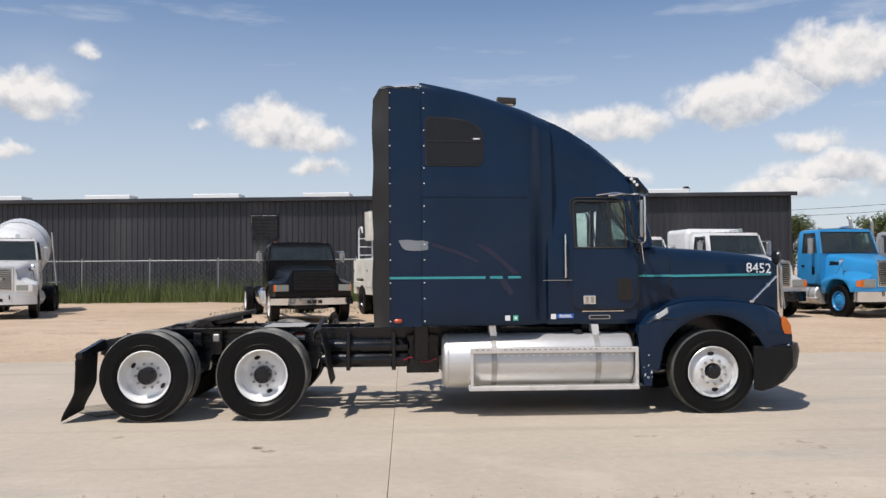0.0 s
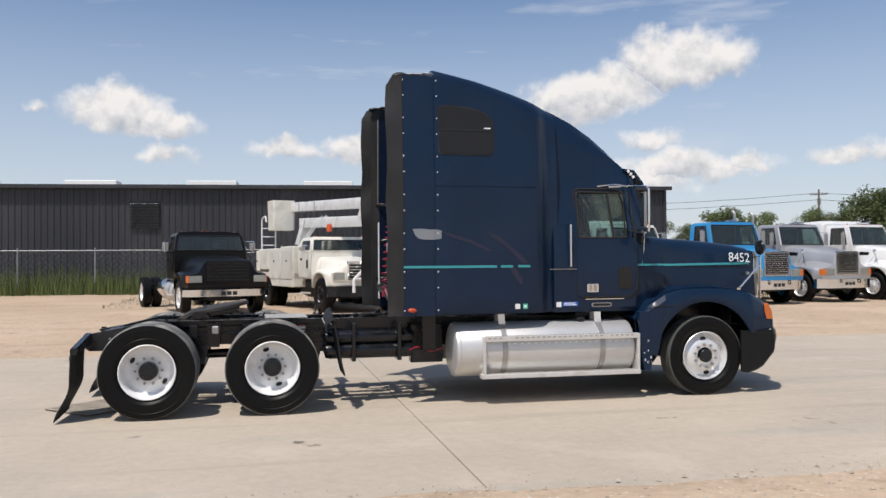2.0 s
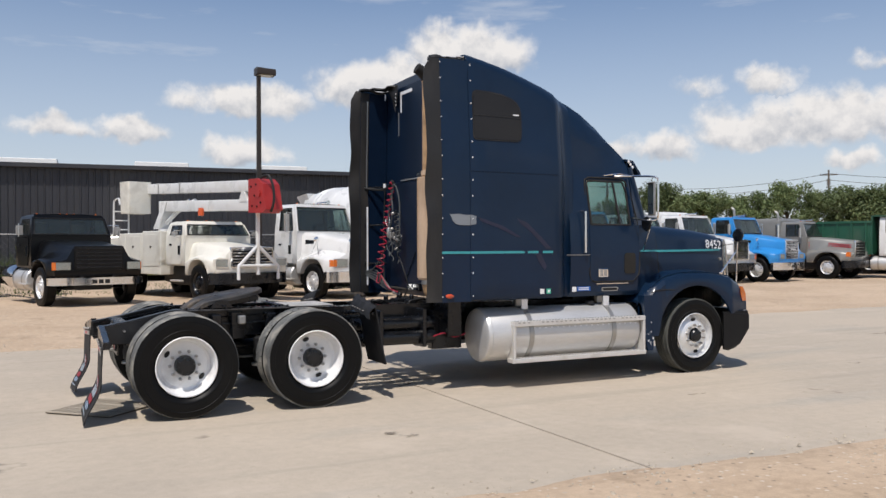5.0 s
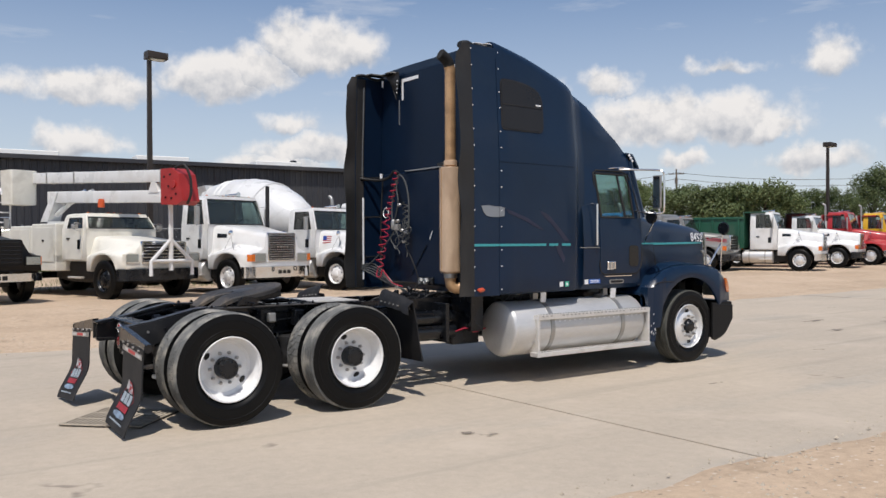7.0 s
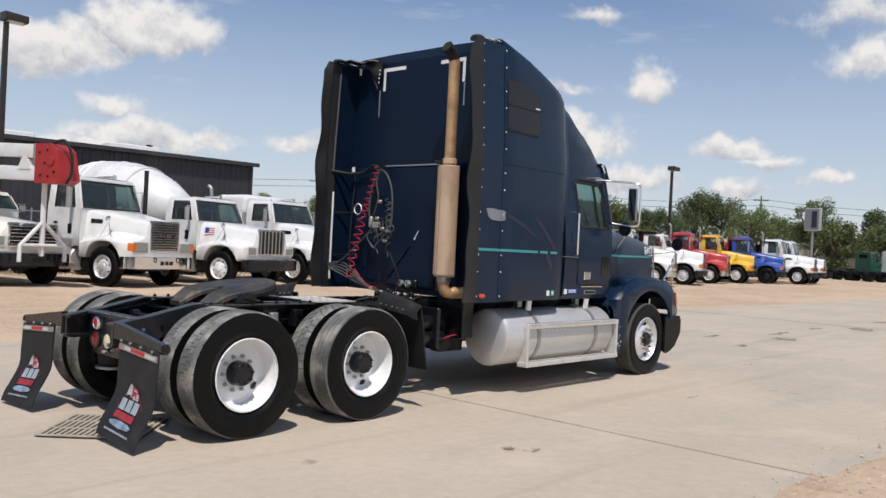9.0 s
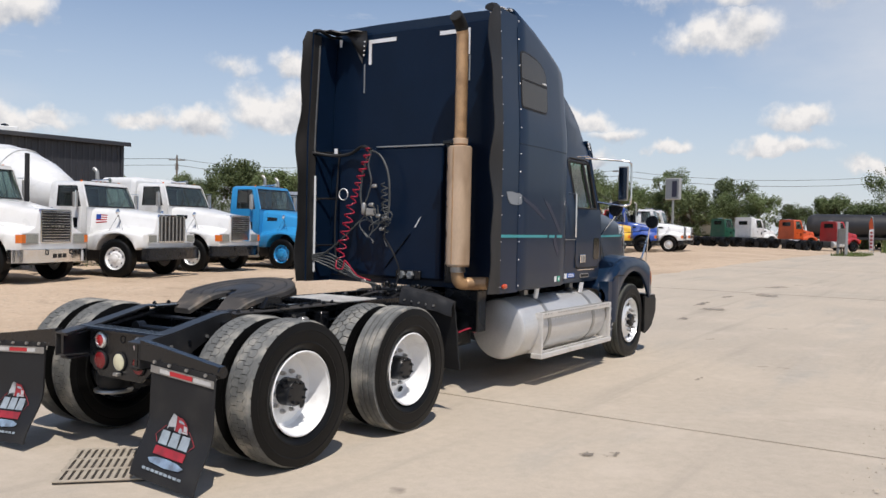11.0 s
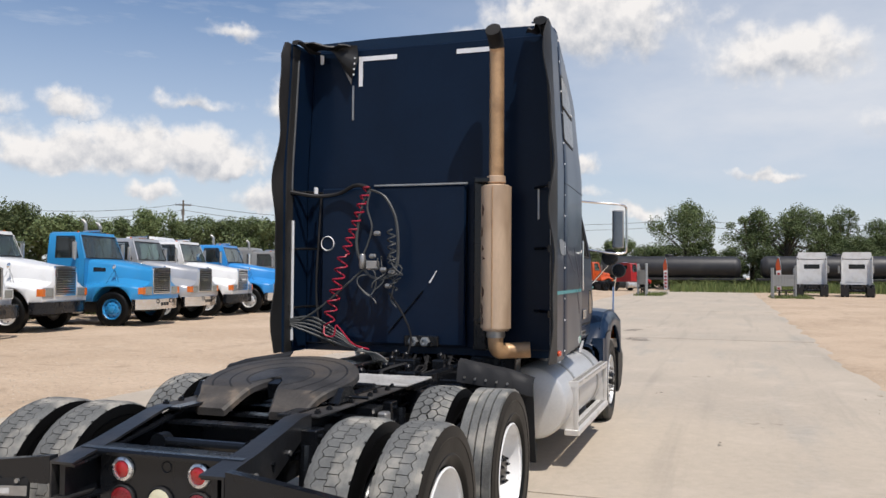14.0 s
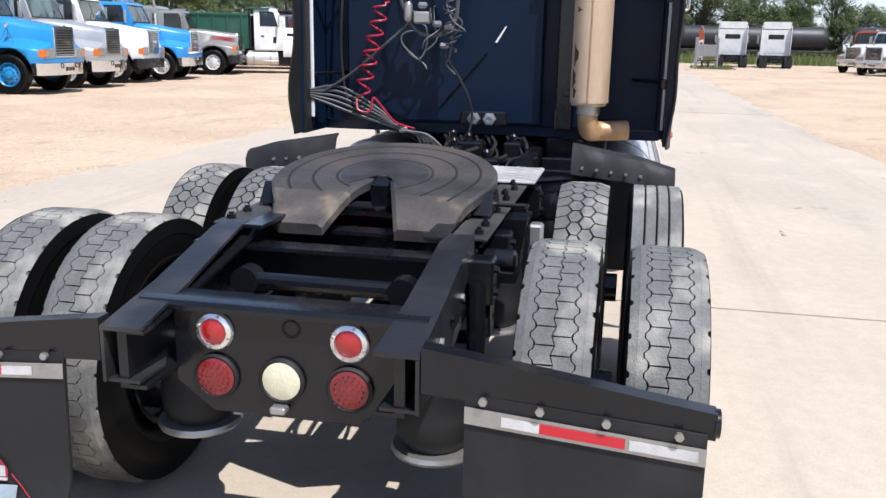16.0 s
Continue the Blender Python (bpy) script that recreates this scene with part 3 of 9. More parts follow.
# ---- ground ----
ROAD_N, ROAD_F = -4.68, 5.45


def ground_z(x, y):
    return .18 * smooth01((y - 6) / 7) + .16 * smooth01((x - 20) / 40)


def edge_wave(x):
    return .10 * math.sin(x * .9) + .07 * math.sin(x * 2.3 + 1) + .05 * math.sin(x * 5.1 + 2)


def build_ground():
    def axis(lo, hi, step, far):
        core = list(np.arange(lo, hi + 1e-6, step))
        d, left, right, s = step, [], [], step
        a, b = core[0], core[-1]
        while a > -far:
            s *= 1.22
            a -= s
            left.append(a)
        s = step
        while b < far:
            s *= 1.22
            b += s
            right.append(b)
        return np.array(left[::-1] + core + right)

    xs, ys = axis(-14, 34, .3, 900), axis(-14, 20, .22, 900)
    verts, faces = [], []
    for y in ys:
        for x in xs:
            w = edge_wave(x)
            out = max(ROAD_N - y + .6 * w, y - ROAD_F + .9 * w)
            n = noise.noise((x * .7, y * .7, 0)) * .022 + noise.noise((x * 2.6, y * 2.6, 3)) * .012
            z = -.10 + (.116 + n) * smooth01((out + .35) / .6) if x > -60 else -.1
            if out > .3:
                z += ground_z(x, y)
            elif x > 20:
                z += ground_z(x, y)
            verts.append((x, y, z))
    nx = len(xs)
    for j in range(len(ys) - 1):
        for i in range(nx - 1):
            a = j * nx + i
            faces.append((a, a + 1, a + nx + 1, a + nx))
    g = raw("ground", verts, faces, SAND, smooth=True)
    tagged(g, "tan packed sandy dirt yard with wheel ruts", "ground", kind="structure")

    road = thing("pavement", "sand-dusted pale concrete driveway of large cast slabs", "pavement", kind="structure")
    joints = [-60.0, -42, -24.2, -15.2, -6.2, 2.83, 11.8, 20.8, 29.8, 38.8, 47.8, 56.8, 65.8, 74.8, 92]
    for a, b in zip(joints, joints[1:]):
        nx = max(2, int((b - a) / 1.5))
        bm = bmesh.new()
        rows = []
        for i in range(nx + 1):
            x = a + .003 + (b - a - .006) * i / nx
            zt = .16 * smooth01((x - 20) / 40)
            tilt = .004 * math.sin(a * 7.3)
            rows.append([(x, ROAD_N - .25, zt - .2), (x, ROAD_N - .25, zt - .006 + tilt), (x, ROAD_N - .24, zt + tilt), (x, ROAD_F + .24, zt + tilt), (x, ROAD_F + .25, zt - .006 + tilt), (x, ROAD_F + .25, zt - .2)])
        loft(rows, bm)
        part("slab", bm, CONCRETE, road, sharp=20)
    return g


build_ground()


# ---- wheels ----
def tyre_parts(R, W, style):
    """Carcass and tread of one tyre about the y axis, centred; returns two bmeshes."""
    h = W / 2
    prof = [(.295, -h * .62), (.31, -h * .80), (.343, -h * .94), (.350, -h * .985), (.360, -h * .99), (.365, -h * .965), (.42, -h * 1.0), (R - .076, -h * .985), (R - .070, -h * 1.015), (R - .060, -h * 1.005), (R - .050, -h * .985), (R - .026, -h * .975), (R - .0145, -h * .957), (R - .024, -h * .90)]
    prof = prof + [(R - .020, -h * .55), (R - .020, h * .55)] + [(r, -s) for r, s in prof[::-1]]
    carcass = lathe_open(prof + [(.29, 0), prof[0]], 56)
    tread = bmesh.new()
    r0, r1 = R - .026, R
    if style == "rib":
        edges = [-h * .90, -h * .46, -h * .40, -h * .03, h * .03, h * .40, h * .46, h * .90]
        for a, b in zip(edges[::2], edges[1::2]):
            c = .004
            lathe_open([(r0, a), (r1 - (.012 if a < -h * .8 else 0) - c, a), (r1, a + c), (r1, b - c), (r1 - (.012 if b > h * .8 else 0) - c, b), (r0, b)], 72, bm=tread)
        return carcass, tread
    n = 54 if style == "block" else 46
    jit = random.Random(7)
    if style == "block":
        # worn tread: unbroken shoulder ribs with a zigzag groove, two staggered columns of blocks between
        step = 2 * math.pi / n

        def block(pts):
            m = sum(y for t, y in pts) / len(pts)
            lo, hi = [], []
            for t, y in pts:
                drop = .014 * max(0, (abs(y) / h - .55) / .37) ** 2
                cy = m + (y - m) * .985
                lo.append(tread.verts.new((r0 * math.cos(t), y, r0 * math.sin(t))))
                hi.append(tread.verts.new(((r1 - drop) * math.cos(t), cy, (r1 - drop) * math.sin(t))))
            for i in range(len(pts)):
                q = (i + 1) % len(pts)
                tread.faces.new((lo[i], lo[q], hi[q], hi[i]))
            tread.faces.new(hi)

        for k in range(n):
            t = step * k
            for sd in (-1, 1):
                ph = t + (step * .5 if sd > 0 else 0)
                e = [jit.uniform(-.012, .012) for i in range(6)]
                # shoulder rib, split in two strips so that its crown rounds off
                block([(ph, sd * h * .74), (ph + step, sd * h * .74), (ph + step, sd * h * .47), (ph + step * .80, sd * h * .49), (ph + step * .62, sd * h * (.585 + e[0])), (ph + step * .38, sd * h * (.585 + e[0])), (ph + step * .20, sd * h * .49), (ph, sd * h * .47)])
                if k % 2:
                    block([(ph, sd * h * .95), (ph + step * .30, sd * h * .95), (ph + step * .40, sd * h * .88), (ph + step * .62, sd * h * .88), (ph + step * .70, sd * h * .95), (ph + step, sd * h * .95), (ph + step, sd * h * .74), (ph, sd * h * .74)])
                else:
                    block([(ph, sd * h * .95), (ph + step, sd * h * .95), (ph + step, sd * h * .74), (ph, sd * h * .74)])
                # centre block, waisted at the groove, with a skewed inner end
                g = step * .030
                block([(ph + g, sd * h * (.425 + e[1])), (ph + step * .20, sd * h * .455), (ph + step * .38, sd * h * (.55 + e[0])), (ph + step * .62, sd * h * (.55 + e[0])), (ph + step * .80, sd * h * .455), (ph + step - g, sd * h * (.425 + e[2])), (ph + step - g * 1.4, sd * h * .24), (ph + step - g * 1.4, sd * h * -.026), (ph + step * .5, sd * h * (.052 + e[3])), (ph + g * 1.4, sd * h * -.026), (ph + g * 1.4, sd * h * .24)])
        return carcass, tread
    rows = [(-.95, -.46), (-.41, -.025), (.025, .41), (.46, .95)]
    for j, (a, b) in enumerate(rows):
        ya, yb = a * h, b * h
        zig = .078 * h
        for k in range(n):
            t0 = 2 * math.pi * (k + (.5 if j % 2 else 0)) / n
            dt = 2 * math.pi / n * .90
            m = (ya + yb) / 2
            hexa = [(t0, ya + zig), (t0 + dt * .5, ya - zig), (t0 + dt, ya + zig), (t0 + dt * 1.0, yb - zig), (t0 + dt * .5, yb + zig), (t0, yb - zig)]
            if abs(a) > .9:
                hexa[0], hexa[1], hexa[2] = (t0, ya), (t0 + dt * .5, ya), (t0 + dt, ya)
            if abs(b) > .9:
                hexa[3], hexa[4], hexa[5] = (t0 + dt, yb), (t0 + dt * .5, yb), (t0, yb)
            lo, hi = [], []
            for t, y in hexa:
                t, y = t + jit.uniform(-.0035, .0035), y + (jit.uniform(-.0022, .0022) if abs(y) < .9 * h else 0)
                drop = .014 * max(0, (abs(y) / h - .55) / .37) ** 2
                cy = m + (y - m) * .97
                lo.append(tread.verts.new((r0 * math.cos(t), y, r0 * math.sin(t))))
                hi.append(tread.verts.new(((r1 - drop) * math.cos(t), cy, (r1 - drop) * math.sin(t))))
            for i in range(6):
                q = (i + 1) % 6
                tread.faces.new((lo[i], lo[q], hi[q], hi[i]))
            tread.faces.new(hi)
    return carcass, tread


def rim_drive(side, material_hole=None):
    """Deep dished disc wheel seen from outside; side is the sign of the outward y."""
    s = side
    prof = [(.292, s * .113), (.300, s * .108), (.296, s * .099), (.282, s * .093), (.272, s * .05), (.262, s * -.02), (.252, s * -.05), (.225, s * -.062), (.17, s * -.050), (.145, s * -.046), (.12, s * -.046), (.10, s * -.05)]
    return lathe_open(prof, 48)


def rim_plain(side):
    s = side
    return lathe_open([(.294, s * .125), (.298, s * .115), (.28, s * .10), (.27, -s * .11), (.296, -s * .12)], 40)


def nuts(rc, y0, y1, n, r, bm=None, phase=0.0):
    bm = bm or bmesh.new()
    for k in range(n):
        a = 2 * math.pi * (k + phase) / n
        lathe([(r, y0), (r, y0 + (y1 - y0) * .6), (r * .62, y0 + (y1 - y0) * .65), (r * .55, y1)], 6, "y", bm, (rc * math.cos(a), 0, rc * math.sin(a)))
    return bm


def holes(rc, y, n, rx, phase, s):
    """Hand holes, not cut through: shallow cups 4 mm off the disc, coloured black as their shade."""
    bm = bmesh.new()
    for k in range(n):
        a = 2 * math.pi * (k + phase) / n
        c, d = Vector((rc * math.cos(a), y, rc * math.sin(a))), Vector((-math.sin(a), 0, math.cos(a)))
        e = Vector((math.cos(a), 0, math.sin(a)))
        rim = [bm.verts.new(c + d * rx * math.cos(t) + e * rx * .62 * math.sin(t) + Vector((0, s * .004, 0))) for t in [2 * math.pi * i / 14 for i in range(14)]]
        low = [bm.verts.new(c + d * rx * .8 * math.cos(t) + e * rx * .5 * math.sin(t) + Vector((0, s * .001, 0))) for t in [2 * math.pi * i / 14 for i in range(14)]]
        ring_faces(bm, rim, low)
        bm.faces.new(low)
    return bm


def ring_of(name, bm, material, parent, n, rc):
    """n alike pieces round the wheel's axle, each an object on one mesh."""
    first = part(name, bm, material, parent)
    for k in range(n):
        a = 360 * k / n
        m = pose(0, 0, 0, 0, a, 0) @ Matrix.Translation((rc, 0, 0))
        if k == 0:
            first.matrix_basis = m
        else:
            share(first, parent, m)


def drive_wheel(parent, x, y, z, side, outer, style, spin):
    c, t = tyre_parts(.515, .246, style)
    w = new("wheel")
    w.parent = parent
    w.matrix_basis = pose(x, y, z, 0, spin, 0)
    part("tyre", c, TYRE, w)
    tagged(part("tread", t, TREAD, w, "worn grey block tread"), kind="stuff")
    if outer:
        part("rim", rim_drive(side), WHITE_RIM, w, "white painted dished rim")
        ring_of("hand_hole", holes(0, side * -.046, 1, .036, 0.0, side), SOOT_AND_HOLES, w, 2, .205)
        part("hub", lathe([(.098, side * -.06), (.098, side * .045), (.088, side * .062), (.045, side * .068), (0, side * .068)], 28), BLACK_STEEL, w, "black axle hub")
        ring_of("hub_bolt", nuts(0, side * .062, side * .085, 1, .011), BLACK_STEEL, w, 8, .075)
        ring_of("wheel_nut", nuts(0, side * -.048, side * -.008, 1, .017), DULL_STEEL, w, 10, .142)
    else:
        part("rim", rim_plain(side), BLACK_STEEL, w)
    return w


def steer_wheel(parent, x, y, z, side):
    c, t = tyre_parts(.492, .262, "rib")
    w = new("wheel")
    w.parent = parent
    w.matrix_basis = pose(x, y, z, 0, 84, 0)
    part("tyre", c, TYRE, w)
    part("tread", t, STEER_TREAD, w)
    s = side
    prof = [(.292, s * .125), (.300, s * .118), (.294, s * .104), (.280, s * .098), (.268, s * .060), (.258, s * .045), (.24, s * .058), (.19, s * .098), (.165, s * .108), (.13, s * .110), (.10, s * .106)]
    part("rim", lathe_open(prof, 48), STEER_RIM, w, "polished disc wheel")
    ring_of("hand_hole", holes(0, s * .095, 1, .040, 0, s), SOOT_AND_HOLES, w, 2, .212)
    part("hub", lathe([(.085, s * .10), (.085, s * .135), (.070, s * .155), (.035, s * .162), (0, s * .162)], 24), BLACK_STEEL, w, "black oily hub cap")
    ring_of("wheel_nut", nuts(0, s * .105, s * .152, 1, .018), DULL_STEEL, w, 10, .142)
    ring_of("hub_bolt", nuts(0, s * .15, s * .170, 1, .009), BLACK_STEEL, w, 6, .062)
    return w


# ---- the tractor ----
HW = 1.25
truck = thing("semi_truck", "dark blue conventional tractor with tall sleeper and bare fifth wheel", "truck", pose(0, -.02, 0))


def roof_z(x):
    pts = [(2.58, 3.86), (3.17, 3.90), (3.6, 3.83), (4.06, 3.71), (4.59, 3.55), (5.0, 3.35), (5.25, 3.2), (5.45, 3.0), (5.62, 2.9)]
    for (a, za), (b, zb) in zip(pts, pts[1:]):
        if x <= b:
            t = (x - a) / (b - a)
            return za + (zb - za) * t
    return pts[-1][1]


def inset(x, z):
    """How far the flank of the sleeper lies inside its widest line: it leans in above the waist and narrows to the front."""
    k = .052 + .034 * max(0, x - 3.10)
    return .040 * max(0, x - 3.0) + k * max(0, z - 2.62) * smooth01((z - 2.50) / .5)


def hug(ob):
    """Draw a part of the flank in to the leaning shape of the sleeper."""
    for v in ob.data.vertices:
        v.co.y *= 1 - inset(v.co.x, v.co.z) / HW
    return ob


def sliced(bm, step=.06):
    """Cut a sheet into level strips, so that it can follow the flank."""
    zs = [v.co.z for v in bm.verts]
    z = min(zs) + step
    while z < max(zs) - .01:
        bmesh.ops.bisect_plane(bm, geom=bm.verts[:] + bm.edges[:] + bm.faces[:], plane_co=(0, 0, z), plane_no=(0, 0, 1))
        z += step
    return bm


def sleeper_section(x, hw, zt, r):
    """Half outline from the sill up the flank and over the roof's corner, then its mirror."""
    z0, rb = 1.055, .05
    half = [(hw - rb, z0), (hw - rb * .3, z0 + rb * .3), (hw, z0 + rb)]
    half += [(hw, z0 + rb + (zt - r - z0 - rb) * k / 16) for k in range(1, 17)]
    half += [(hw - r + r * math.cos(radians(a)), zt - r + r * math.sin(radians(a))) for a in (15, 30, 45, 60, 75, 90)]
    half += [(hw * .45, zt + .012)]
    half = [(y * (1 - inset(x, z) / HW), z) for y, z in half]
    return [(x, -y, z) for y, z in half] + [(x, y, z) for y, z in half[::-1]]


BACK = 3.125


def build_sleeper():
    secs = []
    for x, hw, r in ((BACK + .025, 1.235, .08), (BACK + .05, HW, .09), (3.4, HW, .11), (3.7, HW, .13), (4.0, HW, .16), (4.25, HW, .19), (4.40, HW - .004, .22), (4.47, HW - .025, .23), (4.52, HW - .075, .22), (4.57, HW - .125, .20), (4.62, HW - .145, .20), (4.72, HW - .15, .22)):
        secs.append(sleeper_section(x, hw, roof_z(x) + .02, r))
    body = part("sleeper_body", loft(secs), NAVY, truck, "dark blue sleeper box with rounded roof fairing")
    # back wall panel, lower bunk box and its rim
    hug(part("back_panel", sliced(box(BACK, BACK + .023, -1.18, 1.18, 1.12, 3.83, .008), .3), NAVY_SHADED, truck, "dark blue rear wall"))
    part("lower_back_panel", box(3.040, BACK - .001, -.40, .98, 1.14, 2.545, .012), NAVY_SHADED, truck)
    part("rear_window_trim", box(3.03, 3.05, -.42, .46, 2.548, 2.566, .004), GALV, truck, "thin silver drip rail")
    # seams
    for s in (-1, 1):
        y = s * HW
        a, b = sorted((y - s * .004, y + s * .0035))
        bm = box(3.17, 3.5, a, b, 2.554, 2.558)
        for k in range(5):
            box(3.5 + .18 * k, 3.68 + .18 * k, a, b, 2.554, 2.558, 0, bm)
        hug(part("seam", bm, NAVY_SHADED, body))
        hug(part("seam", sliced(box(3.157, 3.160, a, b, 1.08, 3.72), .15), NAVY_SHADED, body))
    # sleeper windows
    for s in (-1, 1):
        out = [(3.225, 2.98), (3.235, 2.95), (3.26, 2.938), (3.55, 2.936), (3.81, 2.938), (3.85, 2.955), (3.872, 3.0), (3.878, 3.15), (3.876, 3.27), (3.86, 3.34), (3.82, 3.39), (3.75, 3.43), (3.62, 3.465), (3.45, 3.483), (3.28, 3.487), (3.24, 3.47), (3.225, 3.43)]
        grow = [((x - 3.55) * 1.045 + 3.55, (z - 3.2) * 1.06 + 3.2) for x, z in out]
        f = hug(part("sleeper_window", sliced(plate(grow, *sorted((s * (HW - .006), s * (HW + .007)))), .05), BLACK_MATT, truck, "brown tinted sleeper window in black rubber"))
        hug(part("pane", sliced(plate(out, *sorted((s * (HW + .002), s * (HW + .010)))), .05), SLEEPER_PANE, f))
        hug(part("bar", box(3.225, 3.878, *sorted((s * (HW + .008), s * (HW + .016))), 3.205, 3.222), BLACK_MATT, f))
        hug(part("latch", box(3.77, 3.85, *sorted((s * (HW + .010), s * (HW + .022))), 3.235, 3.25), TAPE, f))
    # grey torn film on the roof edge
    rnd = random.Random(21)
    for k in range(9):
        x, y = 2.84 + .034 * k, -1.10 - rnd.uniform(0, .05)
        w, d = rnd.uniform(.03, .06), rnd.uniform(.05, .12)
        part("torn_film", plate([(x, y), (x + w, y - .01), (x + w * .8, y + d), (x + w * .2, y + d * .8)], 3.862 + .002 * k, 3.868 + .002 * k, "z"), TAPE, truck, "torn pale roof film")
    part("roof_bracket", box(4.03, 4.15, -.62, -.48, 3.70, 3.80, .01), mat("brown_plastic", (.10, .06, .04), .6), truck)
    return body


sleeper = build_sleeper()


def wavy_strip(s):
    """The black rubber trailing edge, buckled along its length."""
    bm = bmesh.new()
    rows = []
    n = 44
    for i in range(n + 1):
        z = 1.06 + (3.83 - 1.06) * i / n
        w = .018 * math.sin(z * 5.2 + s) + .012 * math.sin(z * 9.7 + 1.3)
        top = smooth01((z - 3.70) / .13) * .07
        y0 = s * (HW - .004)
        x1 = 2.60 + top + .008 * math.sin(z * 7)
        rows.append([(2.79, y0, z), (2.79, y0 + s * .012, z), (2.69, y0 + s * (.012 + w * .3), z), (x1, y0 + s * (.010 + w), z), (x1, y0 + s * w, z), (2.69, y0 + s * w * .3, z)])
    return loft(rows, bm)


def build_fairings():
    levels = [1.055 + (3.83 - 1.055) * k / 14 for k in range(15)]
    for s in (-1, 1):
        f = hug(part("side_fairing", loft([[(2.745, s * HW, z), (3.17, s * HW, z), (3.14, s * (HW - .03), z), (2.745, s * (HW - .025), z)] for z in levels]), NAVY, truck, "dark blue riveted side extender panel"))
        # thin darker sheet added to shade the fairing's inner face by colour
        hug(part("fairing_liner", sliced(box(2.86, 3.12, *sorted((s * (HW - .030), s * (HW - .042))), 1.10, 3.80), .3), NAVY_SHADED, f))
        hug(part("rubber_edge", wavy_strip(s), RUBBER_EDGE, truck, "buckled black rubber trailing edge"))
        hug(part("rubber_backing", sliced(box(2.742, 2.855, *sorted((s * (HW - .026), s * (HW - .040))), 1.06, 3.80), .3), RUBBER_EDGE, f))
        hug(part("retainer_strip", box(2.83, 2.85, *sorted((s * (HW - .062), s * (HW - .040))), 1.16, 2.24, .004), TAPE if s > 0 else GALV, f, "bright retainer strip"))
        hug(part("retainer_strip", sliced(box(2.825, 2.838, *sorted((s * (HW - .050), s * (HW - .040))), 2.50, 3.69), .2), GALV, f))
        # rivets, in two columns
        first = None
        for x in (2.80, 3.195):
            for k in range(13):
                z = 1.12 + k * .222 + (.04 if k % 2 else 0)
                m = pose(x, s * (HW + .0005 - inset(x, z)), z)
                if first is None:
                    first = part("rivet", lathe([(.009, 0), (.007, s * .004), (0, s * .006)], 6, "y"), TAPE, f)
                    first.matrix_basis = m
                else:
                    share(first, f, m)
        cl = part("clearance_light", lathe([(.05, 0), (.05, s * .012), (.035, s * .022), (0, s * .025)], 20, "y", None, (2.885, s * (HW + .001), 1.125)), MARKER_RED, truck, "orange oval clearance light")
        for v in cl.data.vertices:
            v.co.z = 1.125 + (v.co.z - 1.125) * .50
        # inner braces between fairing and back wall
        for z in (1.45, 1.98, 2.50):
            part("brace", tube([(2.84, s * (HW - .05), z), (2.98, s * 1.12, z + .01), (3.12, s * 1.0, z + .01)], .012, 6), BLACK_STEEL, truck)
            part("brace_foot", box(2.80, 2.90, *sorted((s * (HW - .075), s * (HW - .045))), z - .03, z + .03, .005), BLACK_STEEL, truck)
    # the left extender stands a little further in
    for o in truck.children:
        if o.name.split(".")[0] in ("side_fairing", "rubber_edge") and o.data.vertices[0].co.y > 0:
            o.location.y = -.03
    # torn seals curled over at the top of both fairings
    for s in (-1, 1):
        rows = []
        for i in range(13):
            a = i / 12
            c = Vector((2.70 + .44 * a, s * (1.125 - .015 * a - (.03 if s > 0 else 0)), 3.825 + .018 * math.sin(7 * a)))
            rr = (.024 if s > 0 else .042) * (1 - .3 * a) * (1 + .12 * math.sin(11 * a))
            rows.append([c + Vector((0, rr * 1.3 * math.cos(t) * s, rr * .85 * math.sin(t))) for t in [2 * math.pi * k / 12 for k in range(12)]])
        part("curled_seal", loft(rows), RUBBER_EDGE, truck, "curled torn rubber seal")
        # ragged piece of the seal folded in over the wall's top edge
        y0, y1 = (1.10, .70) if s > 0 else (-1.12, -.92)
        rows = []
        for i in range(9):
            a = i / 8
            y = y0 + (y1 - y0) * a
            z = 3.842 + .012 * math.sin(9 * a)
            x = 2.80 + .26 * a + .03 * math.sin(14 * a)
            rows.append([(x, y, z), (x + .01, y, z + .014), (3.10, y, z + .012), (3.10, y, z - .004)])
        part("folded_seal", loft(rows), RUBBER_EDGE, truck)
    # three-cornered flap hanging down in front of the wall, with a pale tag beside it
    rows = []
    for i in range(8):
        a = i / 7
        rows.append([(3.05 + .02 * math.sin(9 * a), .97 - .11 * a, 3.87 - .08 * a), (3.06 + .02 * math.sin(9 * a), .97 - .11 * a, 3.87 - .08 * a), (3.08, .66 + .035 * a - .02 * math.sin(5 * a), 3.86 - .36 * a), (3.07, .66 + .035 * a - .02 * math.sin(5 * a), 3.86 - .36 * a)])
    part("hanging_flap", loft(rows), RUBBER_EDGE, truck, "torn rubber flap hanging down")
    for k in range(4):
        part("flap_rivet", lathe([(.009, 3.066), (.009, 3.06), (0, 3.058)], 6, "x", None, (0, .675 + .004 * k, 3.74 - .05 * k)), TAPE, truck)
    part("seal_tag", plate([(.98, 3.70), (1.01, 3.70), (1.015, 3.79), (.975, 3.78)], 3.04, 3.044, "x"), TAPE, truck)
    part("hinge_pin", lathe([(.02, 2.50), (.02, 2.56), (0, 2.56)], 10, "z", None, (3.05, 1.05, 0)), TAPE, truck)


build_fairings()


